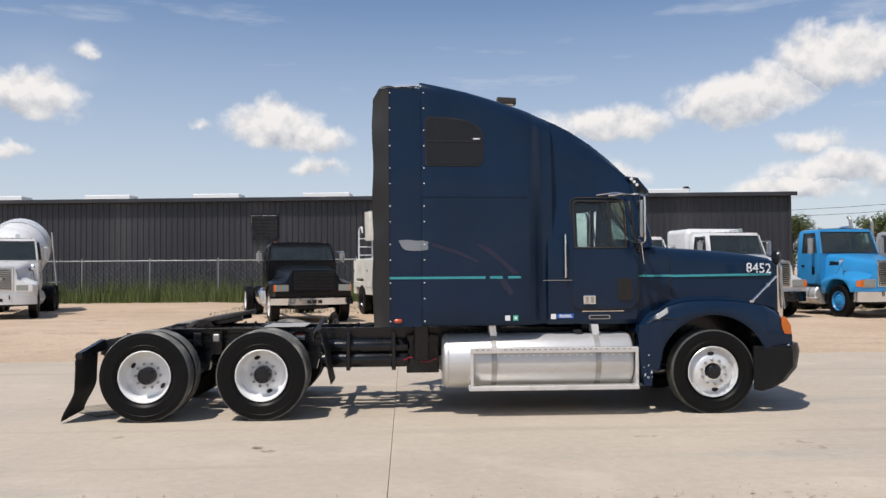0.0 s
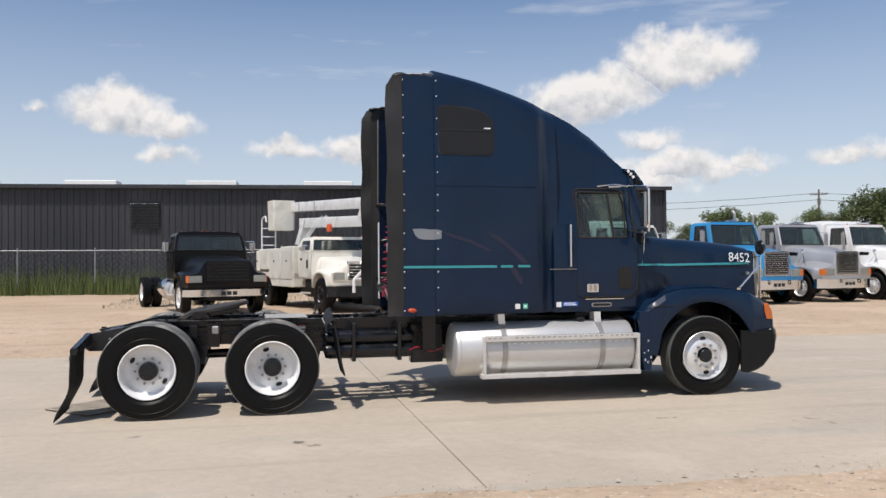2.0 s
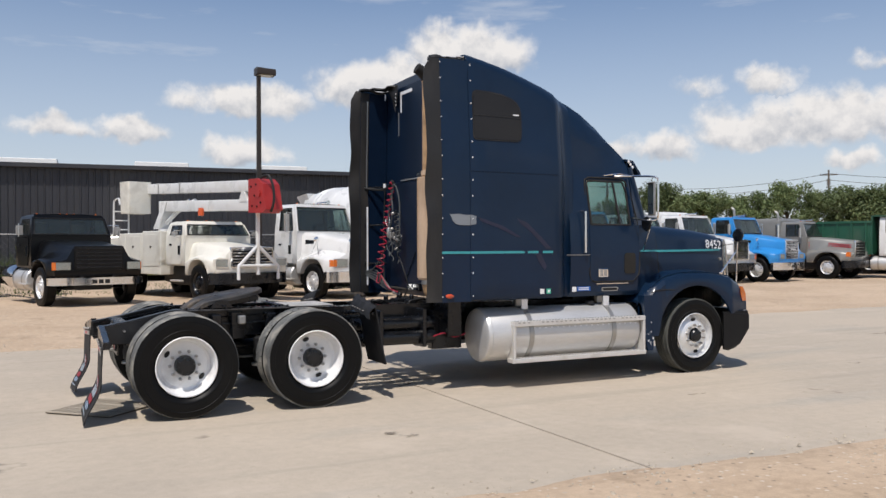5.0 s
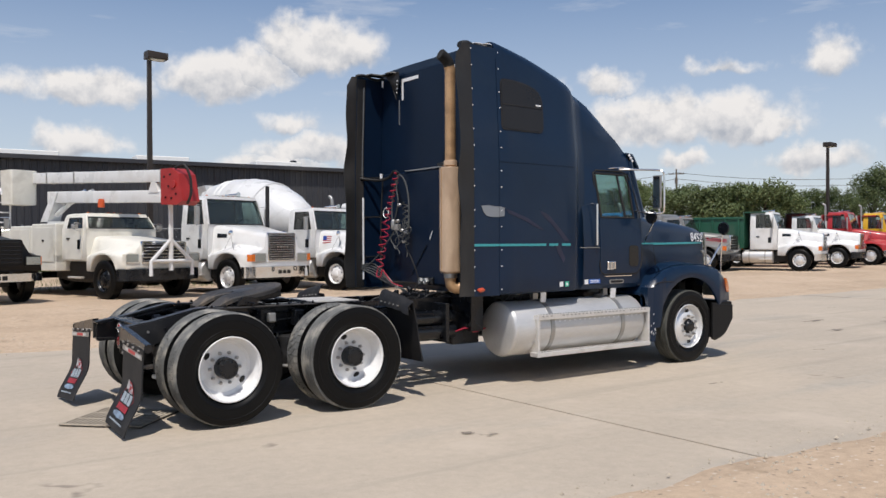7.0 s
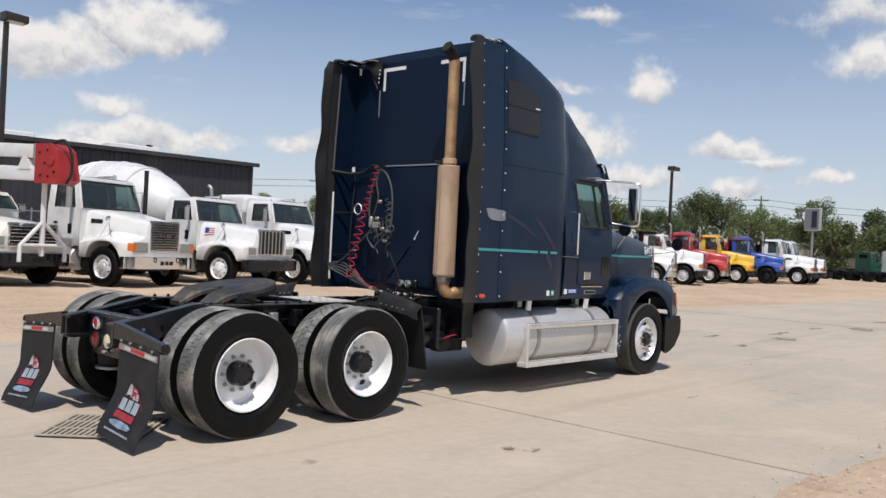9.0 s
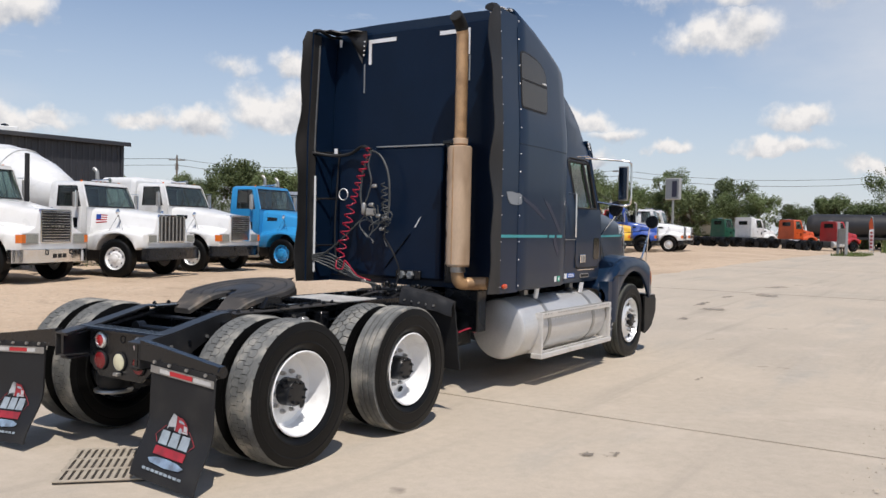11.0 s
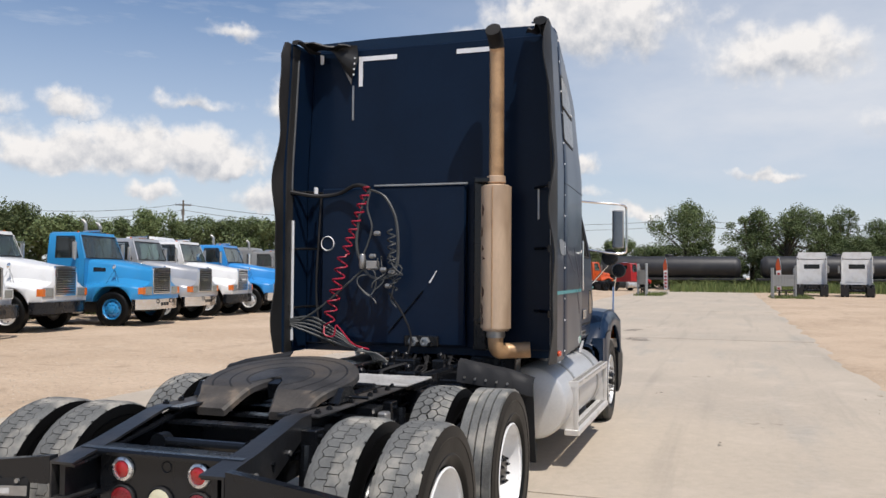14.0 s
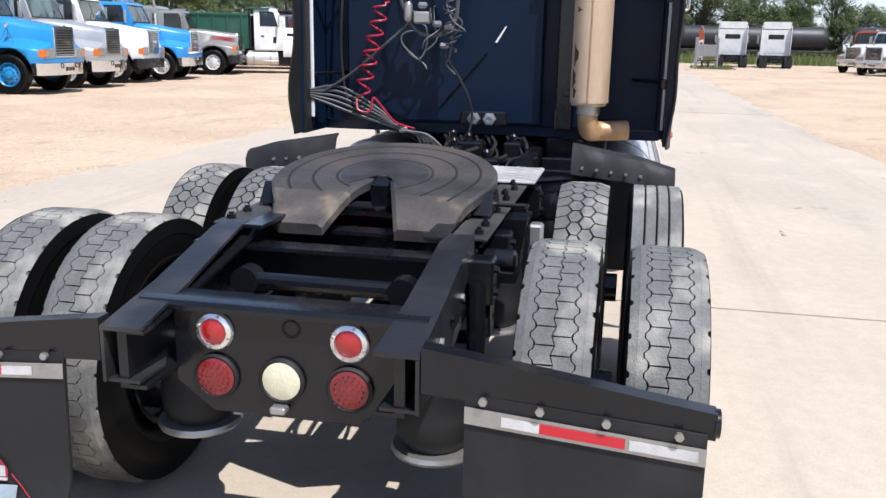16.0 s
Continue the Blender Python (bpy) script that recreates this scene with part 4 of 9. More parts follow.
def build_back_details():
    X = BACK
    for s in (-1, 1):
        part("reflective_tape", box(X - .004, X, *sorted((s * .285, s * .66)), 3.722, 3.764, bm=box(X - .004, X, *sorted((s * .622, s * .66)), 3.49, 3.722)), TAPE, truck, "white reflective corner tape")
    for y, z0, z1 in ((.715, 3.18, 3.50), (-.66, 3.22, 3.48), (1.0, 2.24, 2.50), (-1.03, 2.24, 2.50)):
        xs = 3.036 if -.40 < y < .98 and z1 < 2.54 else X - .004
        part("strip", box(xs - .004, xs + .004, y - .008, y + .008, z0, z1), GALV, truck)
    for s, y in ((1, .90),):
        part("port_ring", lathe_open([(.058, 3.040), (.063, 3.030), (.069, 3.040)], 28, "x", None, (0, y + .02, 2.04)), TAPE, truck, "white ring round a port")
    # slanted wiper-like rod and a pale label
    part("rod", tube([(3.03, -.02, 1.62), (3.03, .31, 1.24)], .0055, 6), BLACK_STEEL, truck)
    part("label", plate([(-.15, 1.80), (-.135, 1.79), (-.07, 1.69), (-.085, 1.685)], 3.030, 3.036, "x"), TAPE, truck)
    # twin sockets
    part("socket_box", box(3.0, 3.06, -.17, .15, 1.13, 1.225, .01), BLACK_STEEL, truck)
    for y in (-.055, .055):
        part("socket", lathe([(.046, 3.0), (.046, 2.975), (.040, 2.965), (.022, 2.962), (.018, 2.972), (0, 2.972)], 6, "x", None, (0, y, 1.175)), GALV, truck, "pale hexagonal trailer coupling")
    # muffler, shield, stack
    my, mx = -.725, 2.865
    part("muffler", lathe([(.06, 1.295), (.108, 1.298), (.114, 1.305), (.114, 2.505), (.108, 2.512), (.06, 2.516)], 28, "z", None, (mx, my, 0)), MUFFLER, truck, "heat-tanned upright muffler")
    bm = bmesh.new()
    rows = []
    for z in (1.32, 2.50):
        rows.append([(mx + .127 * math.cos(radians(a)), my + .127 * math.sin(radians(a)), z) for a in range(110, 281, 10)] + [(mx + .121 * math.cos(radians(a)), my + .121 * math.sin(radians(a)), z) for a in range(280, 109, -10)])
    part("heat_shield", loft(rows, bm), MUFFLER, truck, "rust-spotted tan heat shield")
    rnd = random.Random(17)
    for z, h in ((2.30, .10), (2.12, .08), (1.98, .05), (1.90, .03), (1.62, .14), (1.47, .12), (1.385, .07)):
        a0 = rnd.uniform(122, 134)
        rows = []
        for i in range(7):
            zz = z - h / 2 + h * i / 6
            w = rnd.uniform(6, 19) * math.sin(math.pi * (i + .6) / 7.2)
            rows.append([(mx + q * math.cos(radians(t)), my + q * math.sin(radians(t)), zz) for t, q in ((a0, .1278), (a0 + w * .5, .1278), (a0 + w, .1278), (a0 + w, .1262), (a0 + w * .5, .1262), (a0, .1262))])
        part("scorch_mark", loft(rows), SCORCH, truck)
    part("shield_seam", box(mx - .132, mx - .123, my - .004, my + .004, 1.33, 2.49), PIPE_TAN, truck)
    for z in (2.56, 1.27):
        part("clamp", lathe([(.073, z - .03), (.078, z - .025), (.078, z + .025), (.073, z + .03)], 20, "z", None, (mx, my, 0)), DULL_STEEL if z < 2 else MUFFLER, truck)
    st = part("stack_pipe", tube(curve_pts([(mx, my, 2.5), (mx, my, 3.0), (mx, my, 3.55), (mx - .01, my, 3.66), (mx - .055, my, 3.74), (mx - .13, my, 3.79)], 6), .062, 20), PIPE_TAN, truck, "tan exhaust stack with curved tip")
    part("sooty_tip", tube(curve_pts([(mx - .012, my, 3.675), (mx - .03, my, 3.71), (mx - .07, my, 3.752), (mx - .138, my, 3.794)], 5), .0655, 20), SOOT_AND_HOLES, st, "soot-black pipe end")
    mouth = part("pipe_mouth", lathe([(.056, 0), (.056, .004), (0, .004)], 20, "z"), SOOT_AND_HOLES, st)
    mouth.matrix_basis = look((mx - .1385, my, 3.795), (mx - .05, my, 3.75))
    part("exhaust_elbow", tube(curve_pts([(mx, my, 1.30), (mx, my, 1.20), (mx + .03, my - .015, 1.135), (mx + .11, my - .07, 1.125), (mx + .16, my - .26, 1.135)], 6), .066, 18), PIPE_TAN, truck, "tan exhaust elbow")
    part("stack_mount", box(2.96, 3.06, -.62, -.50, 1.12, 2.60, .01), BLACK_STEEL, truck, "black upright stack bracket")
    part("stack_bracket", box(2.80, 3.05, -.70, -.55, 2.535, 2.575, .006), BLACK_STEEL, truck)
    part("stack_bracket", box(2.90, 3.05, -.66, -.55, 1.35, 1.39, .006), BLACK_STEEL, truck)


build_back_details()


def coil(a, b, turns, r, n=14):
    a, b = Vector(a), Vector(b)
    d = b - a
    u = d.orthogonal().normalized()
    v = d.normalized().cross(u)
    return [a + d * (i / (turns * n)) + r * (math.cos(2 * math.pi * i / n) * u + math.sin(2 * math.pi * i / n) * v) for i in range(turns * n + 1)]


def build_air_lines():
    rnd = random.Random(4)
    part("red_air_hose", tube(coil((2.92, .47, 2.54), (2.90, .68, 1.94), 8, .036) + coil((2.90, .69, 1.92), (2.87, .82, 1.34), 6, .050) + curve_pts([(2.87, .86, 1.30), (2.84, .84, 1.22), (2.85, .76, 1.21), (2.86, .74, 1.30), (2.87, .70, 1.27), (2.92, .60, 1.14), (3.0, .48, 1.09)], 5), .0078, 6), RED_HOSE, truck, "red coiled air hose")
    for k in range(3):
        w = rnd.uniform(-.02, .02)
        pts = [(2.93, .44 + .01 * k, 2.51), (2.91, .32 + w, 2.45), (2.90, .21 + w, 2.27), (2.89, .175 + w, 2.02), (2.89, .20 + w, 1.83 - .03 * k), (2.90, .33, 1.73 + w), (2.90, .48 + w, 1.78), (2.90, .57 + w, 1.98), (2.91, .565 + w, 2.22), (2.92, .50, 2.43), (2.93, .455, 2.51)]
        part("cable_loop", tube(curve_pts(pts, 7), .0075 if k else .010, 6), GREY_HOSE, truck, "grey looped trailer cable")
    part("cable", tube(curve_pts([(2.93, .45, 2.50), (2.91, .47, 2.35), (2.90, .42, 2.18), (2.90, .46, 2.02), (2.89, .50, 1.90), (2.88, .38, 1.86)], 6), .009, 6), GREY_HOSE, truck)
    part("gland_coupling", lathe([(.018, -.07), (.03, -.05), (.03, .04), (.02, .06)], 10, "z", None, (2.88, .50, 1.88)), DULL_STEEL, truck, "metal hose coupling")
    part("coupling_block", box(2.85, 2.90, .34, .46, 1.80, 1.88, .012), DULL_STEEL, truck)
    part("coiled_cable", tube(coil((2.88, .23, 2.15), (2.88, .20, 1.62), 8, .034), .007, 5), GREY_HOSE, truck, "black coiled power cable")
    for k in range(7):
        a = Vector((2.87 + rnd.uniform(-.02, .02), rnd.uniform(.16, .45), rnd.uniform(1.75, 2.3)))
        pts = [a] + [a + Vector((rnd.uniform(-.03, .03), rnd.uniform(-.1, .1), -.06 * i + rnd.uniform(-.06, .06))) for i in range(1, 5)]
        part("loose_wire", tube(curve_pts(pts, 5), .006, 5), GREY_HOSE, truck)
    for y, z in ((.40, 1.92), (.30, 1.80), (.22, 1.78), (.36, 2.12), (.25, 1.66)):
        part("coupling", lathe([(.012, -.03), (.022, -.02), (.022, .02), (.014, .03)], 10, "y", None, (2.88, y, z)), DULL_STEEL, truck, "metal hose coupling")
    # bundle from the left brace to the lines and low bundle along the left
    part("sleeved_hose", tube(curve_pts([(2.80, 1.20, 2.50), (2.95, 1.0, 2.47), (3.0, .80, 2.49), (2.96, .60, 2.56), (2.93, .45, 2.52)], 6), .018, 7), BLACK_MATT, truck)
    for k in range(5):
        part("hose", tube(curve_pts([(2.82, 1.18, 1.30 + .012 * k), (2.88, 1.02, 1.235 + .035 * k), (2.90, .88, 1.185 + .035 * k), (2.92, .70, 1.13 + .02 * k), (2.96, .56, 1.085), (2.98, .46 - .02 * k, 1.05), (3.0, .40 - .04 * k, .93)], 6), .010, 6), GREY_HOSE, truck, "grey hose in a sagging bundle")
    part("hose_clip", box(2.95, 2.98, .52, .58, 1.065, 1.105, .008), DULL_STEEL, truck)
    part("hose", tube(curve_pts([(2.84, 1.16, 1.30), (2.88, .92, 1.45), (2.90, .62, 1.70), (2.90, .45, 1.85)], 6), .009, 6), GREY_HOSE, truck)
    part("hose", tube(curve_pts([(3.03, .98, 2.5), (3.02, 1.0, 2.1), (3.02, 1.02, 1.6), (3.0, .96, 1.25), (2.96, .8, 1.12)], 6), .010, 6), BLACK_MATT, truck)
    part("hose", tube(curve_pts([(2.9, .25, 1.6), (2.92, .12, 1.4), (2.95, .06, 1.2), (2.9, .1, 1.0)], 6), .009, 6), BLACK_MATT, truck)
    for k in range(6):
        y = .26 - .11 * k
        part("hose", tube(curve_pts([(3.02, y, 1.05), (2.86 - .03 * (k % 3), y - .05, 1.02), (2.80, y - .02, .95), (2.6, y * .6, .93), (2.3, y * .5, .90)], 5), .013, 6), BLACK_MATT, truck)


build_air_lines()


def build_cab():
    # cross-sections from the sleeper joint to the windscreen
    def sec(x, zt, k):
        """k narrows the upper cab towards the windscreen."""
        half = [(1.02, 1.055), (1.065, 1.11), (1.085, 1.40), (1.085, 1.66), (1.07, 1.955), (.955 - .02 * k, 2.53), (.93 - .03 * k, 2.70)]
        up = zt - 2.70
        roof = [(.93 - .05 * k, 2.70 + up * .40), (.91 - .06 * k, 2.70 + up * .74), (.82 - .08 * k, 2.70 + up * .93), (.6 - .06 * k, zt - .008), (.2, zt)]
        h = half + roof
        return [(x, -y, z) for y, z in h] + [(x, y, z) for y, z in h[::-1]]

    xs = [(4.66, 3.60, 0), (4.80, 3.535, 0), (4.985, 3.435, 0), (5.25, 3.255, .3), (5.45, 3.09, .6), (5.60, 2.955, 1), (5.72, 2.83, 1.2)]
    n = 24
    skip = {(2, 4), (3, 4), (4, 4), (2, n - 6), (3, n - 6), (4, n - 6)}
    cab = part("cab_body", loft([sec(*s) for s in xs], caps=False, skip=skip | {(5, 4), (5, n - 6)}), NAVY, truck, "dark blue cab shell with side window openings")
    # step in front of the windscreen: cowl, pillars, visor
    part("cowl", loft([rsec(5.70, 1.05, 1.06, 1.97, .08, 4, .03, top_hw=1.0), rsec(5.95, 1.0, 1.06, 1.985, .10, 4, .03, top_hw=.93), rsec(6.17, .985, 1.06, 1.965, .12, 4, .03, top_hw=.885)]), NAVY, truck, "dark blue cowl")
    part("sun_visor", loft([[(5.66, y, 2.83), (5.80, y * .985, 2.815), (5.93, y * .97, 2.66), (5.94, y * .97, 2.62), (5.92, y * .97, 2.62), (5.79, y * .985, 2.785), (5.66, y, 2.80)] for y in (-.90, -.6, 0, .6, .90)]), NAVY, truck, "dark blue sun visor")
    for k, (x, y, z) in enumerate(((5.72, -.885, 2.80), (5.755, -.880, 2.765), (5.79, -.875, 2.73))):
        part("marker_light", lathe([(.02, y), (.02, y - .012), (0, y - .016)], 10, "y", None, (x, 0, z)), TAPE, truck)
    ws = part("windscreen", plate([(-.86, 0), (.86, 0), (.80, .72), (-.80, .72)], -.004, .004, "z"), PANE_CLEAR, truck)
    ws.matrix_basis = Matrix.Translation((5.95, 0, 1.985)) @ Euler((radians(90), 0, radians(90))).to_matrix().to_4x4() @ Euler((radians(-18), 0, 0)).to_matrix().to_4x4()
    ws.visible_shadow = False
    for s in (-1, 1):
        part("pillar", tube([(5.93, s * .93, 1.975), (5.74, s * .87, 2.72)], [.045, .04], 8), NAVY, truck)
        part("rear_pillar", tube([(5.66, s * 1.06, 1.95), (5.64, s * .935, 2.56)], .028, 8), NAVY, truck)
    # interior
    part("interior_floor", box(4.75, 5.9, -.95, .95, 1.1, 1.16), CLOTH, truck)
    part("dashboard", loft([rsec(5.62, .92, 1.45, 1.90, .08), rsec(5.85, .92, 1.45, 1.96, .05)]), CLOTH, truck)
    part("interior_wall", box(4.74, 4.78, -.88, .88, 1.16, 2.68), LINER, truck)
    part("headliner", box(4.78, 5.70, -.86, .86, 2.66, 2.68), LINER, truck, "pale cab ceiling lining")
    part("windscreen_header", box(5.70, 5.73, -.86, .86, 2.66, 2.83), NAVY, truck)
    for s in (-1, 1):
        part("corner_panel", loft([[(5.70, s * 1.065, 1.95), (5.93, s * .955, 1.97), (5.93, s * .925, 1.97), (5.70, s * 1.035, 1.95)], [(5.70, s * .895, 2.74), (5.75, s * .865, 2.72), (5.75, s * .845, 2.72), (5.70, s * .865, 2.74)]]), NAVY, truck)
    for y in (-.5, .5):
        part("seat", box(4.95, 5.35, y - .25, y + .25, 1.45, 1.62, .05, seg=2, bm=box(4.84, 4.98, y - .25, y + .25, 1.55, 2.28, .05, seg=2)), CLOTH, truck)
    bm = lathe_open([(.215 + .014 * math.cos(a), .014 * math.sin(a)) for a in [2 * math.pi * k / 6 for k in range(7)]], 24, "x")
    sw = part("steering_wheel", bm, BLACK_MATT, truck)
    sw.matrix_basis = pose(5.50, .5, 1.93, 0, 55, 0)
    return cab


build_cab()


def build_door(s):
    """One cab door with its window, handle, vents and grab bar; s is the side."""
    def y_at(z):
        pts = [(1.05, 1.065), (1.40, 1.085), (1.66, 1.085), (1.955, 1.07), (2.53, .955), (2.75, .92)]
        for (a, ya), (b, yb) in zip(pts, pts[1:]):
            if z <= b:
                return ya + (yb - ya) * (z - a) / (b - a)
        return .92

    def outline_line(pts, w, off, bm):
        P = [Vector((x, s * (y_at(z) + off), z)) for x, z in pts]
        return tube(P, w, 5, bm)

    edge = [(4.95, 2.46), (4.96, 2.53), (5.02, 2.565), (5.50, 2.565), (5.60, 2.53), (5.66, 2.40), (5.72, 2.0), (5.74, 1.45), (5.73, 1.33), (5.64, 1.235), (5.04, 1.235), (4.97, 1.27), (4.95, 1.34), (4.95, 2.46)]
    # skin below the window, standing 6 mm proud of the shell
    rows = []
    for z in (1.245, 1.30, 1.40, 1.66, 1.955):
        x0, x1 = 4.955, 5.735 if z > 1.4 else (5.66 if z < 1.27 else 5.71)
        y = y_at(z)
        rows.append([(x0, s * y, z), (x0, s * (y + .008), z), (x1, s * (y + .008), z), (x1, s * y, z)])
    d = part("door", loft(rows), NAVY, truck, "dark blue cab door with chrome handle")
    part("door_seal", outline_line(edge, .010, .004, None), SOOT_AND_HOLES, d)
    part("window_seal", outline_line([(4.99, 1.96), (5.60, 1.96), (5.595, 2.40), (5.55, 2.52), (5.02, 2.525), (4.985, 2.49), (4.985, 1.96)], .015, .002, None), SOOT_AND_HOLES, d)
    bm = bmesh.new()
    quad = [(4.985, 1.955), (5.60, 1.955), (5.60, 2.53), (4.985, 2.53)]
    bm.faces.new([bm.verts.new((x, s * (y_at(z) - .012), z)) for x, z in quad])
    p = part("door_glass", bm, PANE_CLEAR, d)
    p.visible_shadow = False
    part("vent_bar", tube([(5.44, s * (y_at(1.96)), 1.96), (5.40, s * y_at(2.52), 2.52)], .017, 6), BLACK_MATT, d)
    part("door_handle", box(5.075, 5.225, *sorted((s * (y_at(1.35) + .008), s * (y_at(1.35) + .026))), 1.295, 1.40, .008), CHROME, d, "chrome pull handle")
    for k in range(2):
        part("handle_grip", box(5.10 + .06 * k, 5.135 + .06 * k, *sorted((s * (y_at(1.35) + .026), s * (y_at(1.35) + .032))), 1.31, 1.385, .003), DULL_STEEL, d)
    part("lower_window", plate(round_outline(5.485, 5.665, 1.335, 1.60, .04), *sorted((s * (y_at(1.5) + .008), s * (y_at(1.5) + .013)))), PANE_DARK, d, "dark lower door window")
    part("sill_trim", box(5.06, 5.56, *sorted((s * 1.068, s * 1.076)), 1.205, 1.215), CHROME, d)
    part("badge", plate(round_outline(5.14, 5.40, 1.115, 1.165, .022), *sorted((s * 1.068, s * 1.077))), DULL_STEEL, truck, "oval chrome badge")
    part("badge_field", plate(round_outline(5.155, 5.385, 1.124, 1.156, .015), *sorted((s * 1.077, s * 1.079))), BLACK_MATT, truck)
    # grab bar behind the door
    gy = s * 1.125
    part("grab_bar", tube([(4.86, s * 1.06, 1.60), (4.86, gy, 1.61), (4.86, gy + 0, 2.12), (4.86, s * 1.03, 2.13)], .015, 8), CHROME, truck, "upright chrome grab bar")
    part("trim_line", box(4.60, 4.95, *sorted((s * 1.086, s * 1.092)), 1.575, 1.582), DULL_STEEL, truck)
    # mirror on its tubular bracket
    m = part("mirror", tube(curve_pts([(5.42, s * .98, 2.59), (5.55, s * 1.12, 2.585), (5.67, s * 1.40, 2.565), (5.70, s * 1.47, 2.54), (5.71, s * 1.48, 2.48), (5.71, s * 1.48, 2.08), (5.70, s * 1.45, 2.02), (5.66, s * 1.36, 2.01), (5.63, s * 1.07, 2.05)], 5), .013, 8), CHROME, truck, "west coast mirror on a chrome bracket")
    part("mirror_head", box(5.672, 5.702, *sorted((s * 1.325, s * 1.455)), 2.07, 2.50, .013, seg=2), DULL_STEEL, m, "tall bright mirror head")
    part("mirror_glass", box(5.667, 5.671, *sorted((s * 1.337, s * 1.443)), 2.085, 2.485), mat("mirror_glass", (.6, .62, .65), .04, 1, .02, 3), m)
    part("spot_arm", tube([(5.64, s * 1.22, 2.03), (5.67, s * 1.30, 1.99)], .009, 6), BLACK_STEEL, m)
    part("spot_mirror", lathe([(0, 5.66), (.085, 5.665), (.095, 5.68), (.07, 5.705), (0, 5.715)], 20, "x", None, (0, s * 1.30, 1.97)), BLACK_STEEL, m, "round convex spot mirror")
    part("mirror_stay", tube([(5.69, s * 1.40, 2.02), (5.84, s * 1.03, 1.62)], .008, 6), CHROME, m)
    part("roof_grab", tube([(5.28, s * .93, 2.60), (5.50, s * .97, 2.625), (5.66, s * 1.0, 2.60)], .009, 6), CHROME, truck)


build_door(-1)
build_door(1)


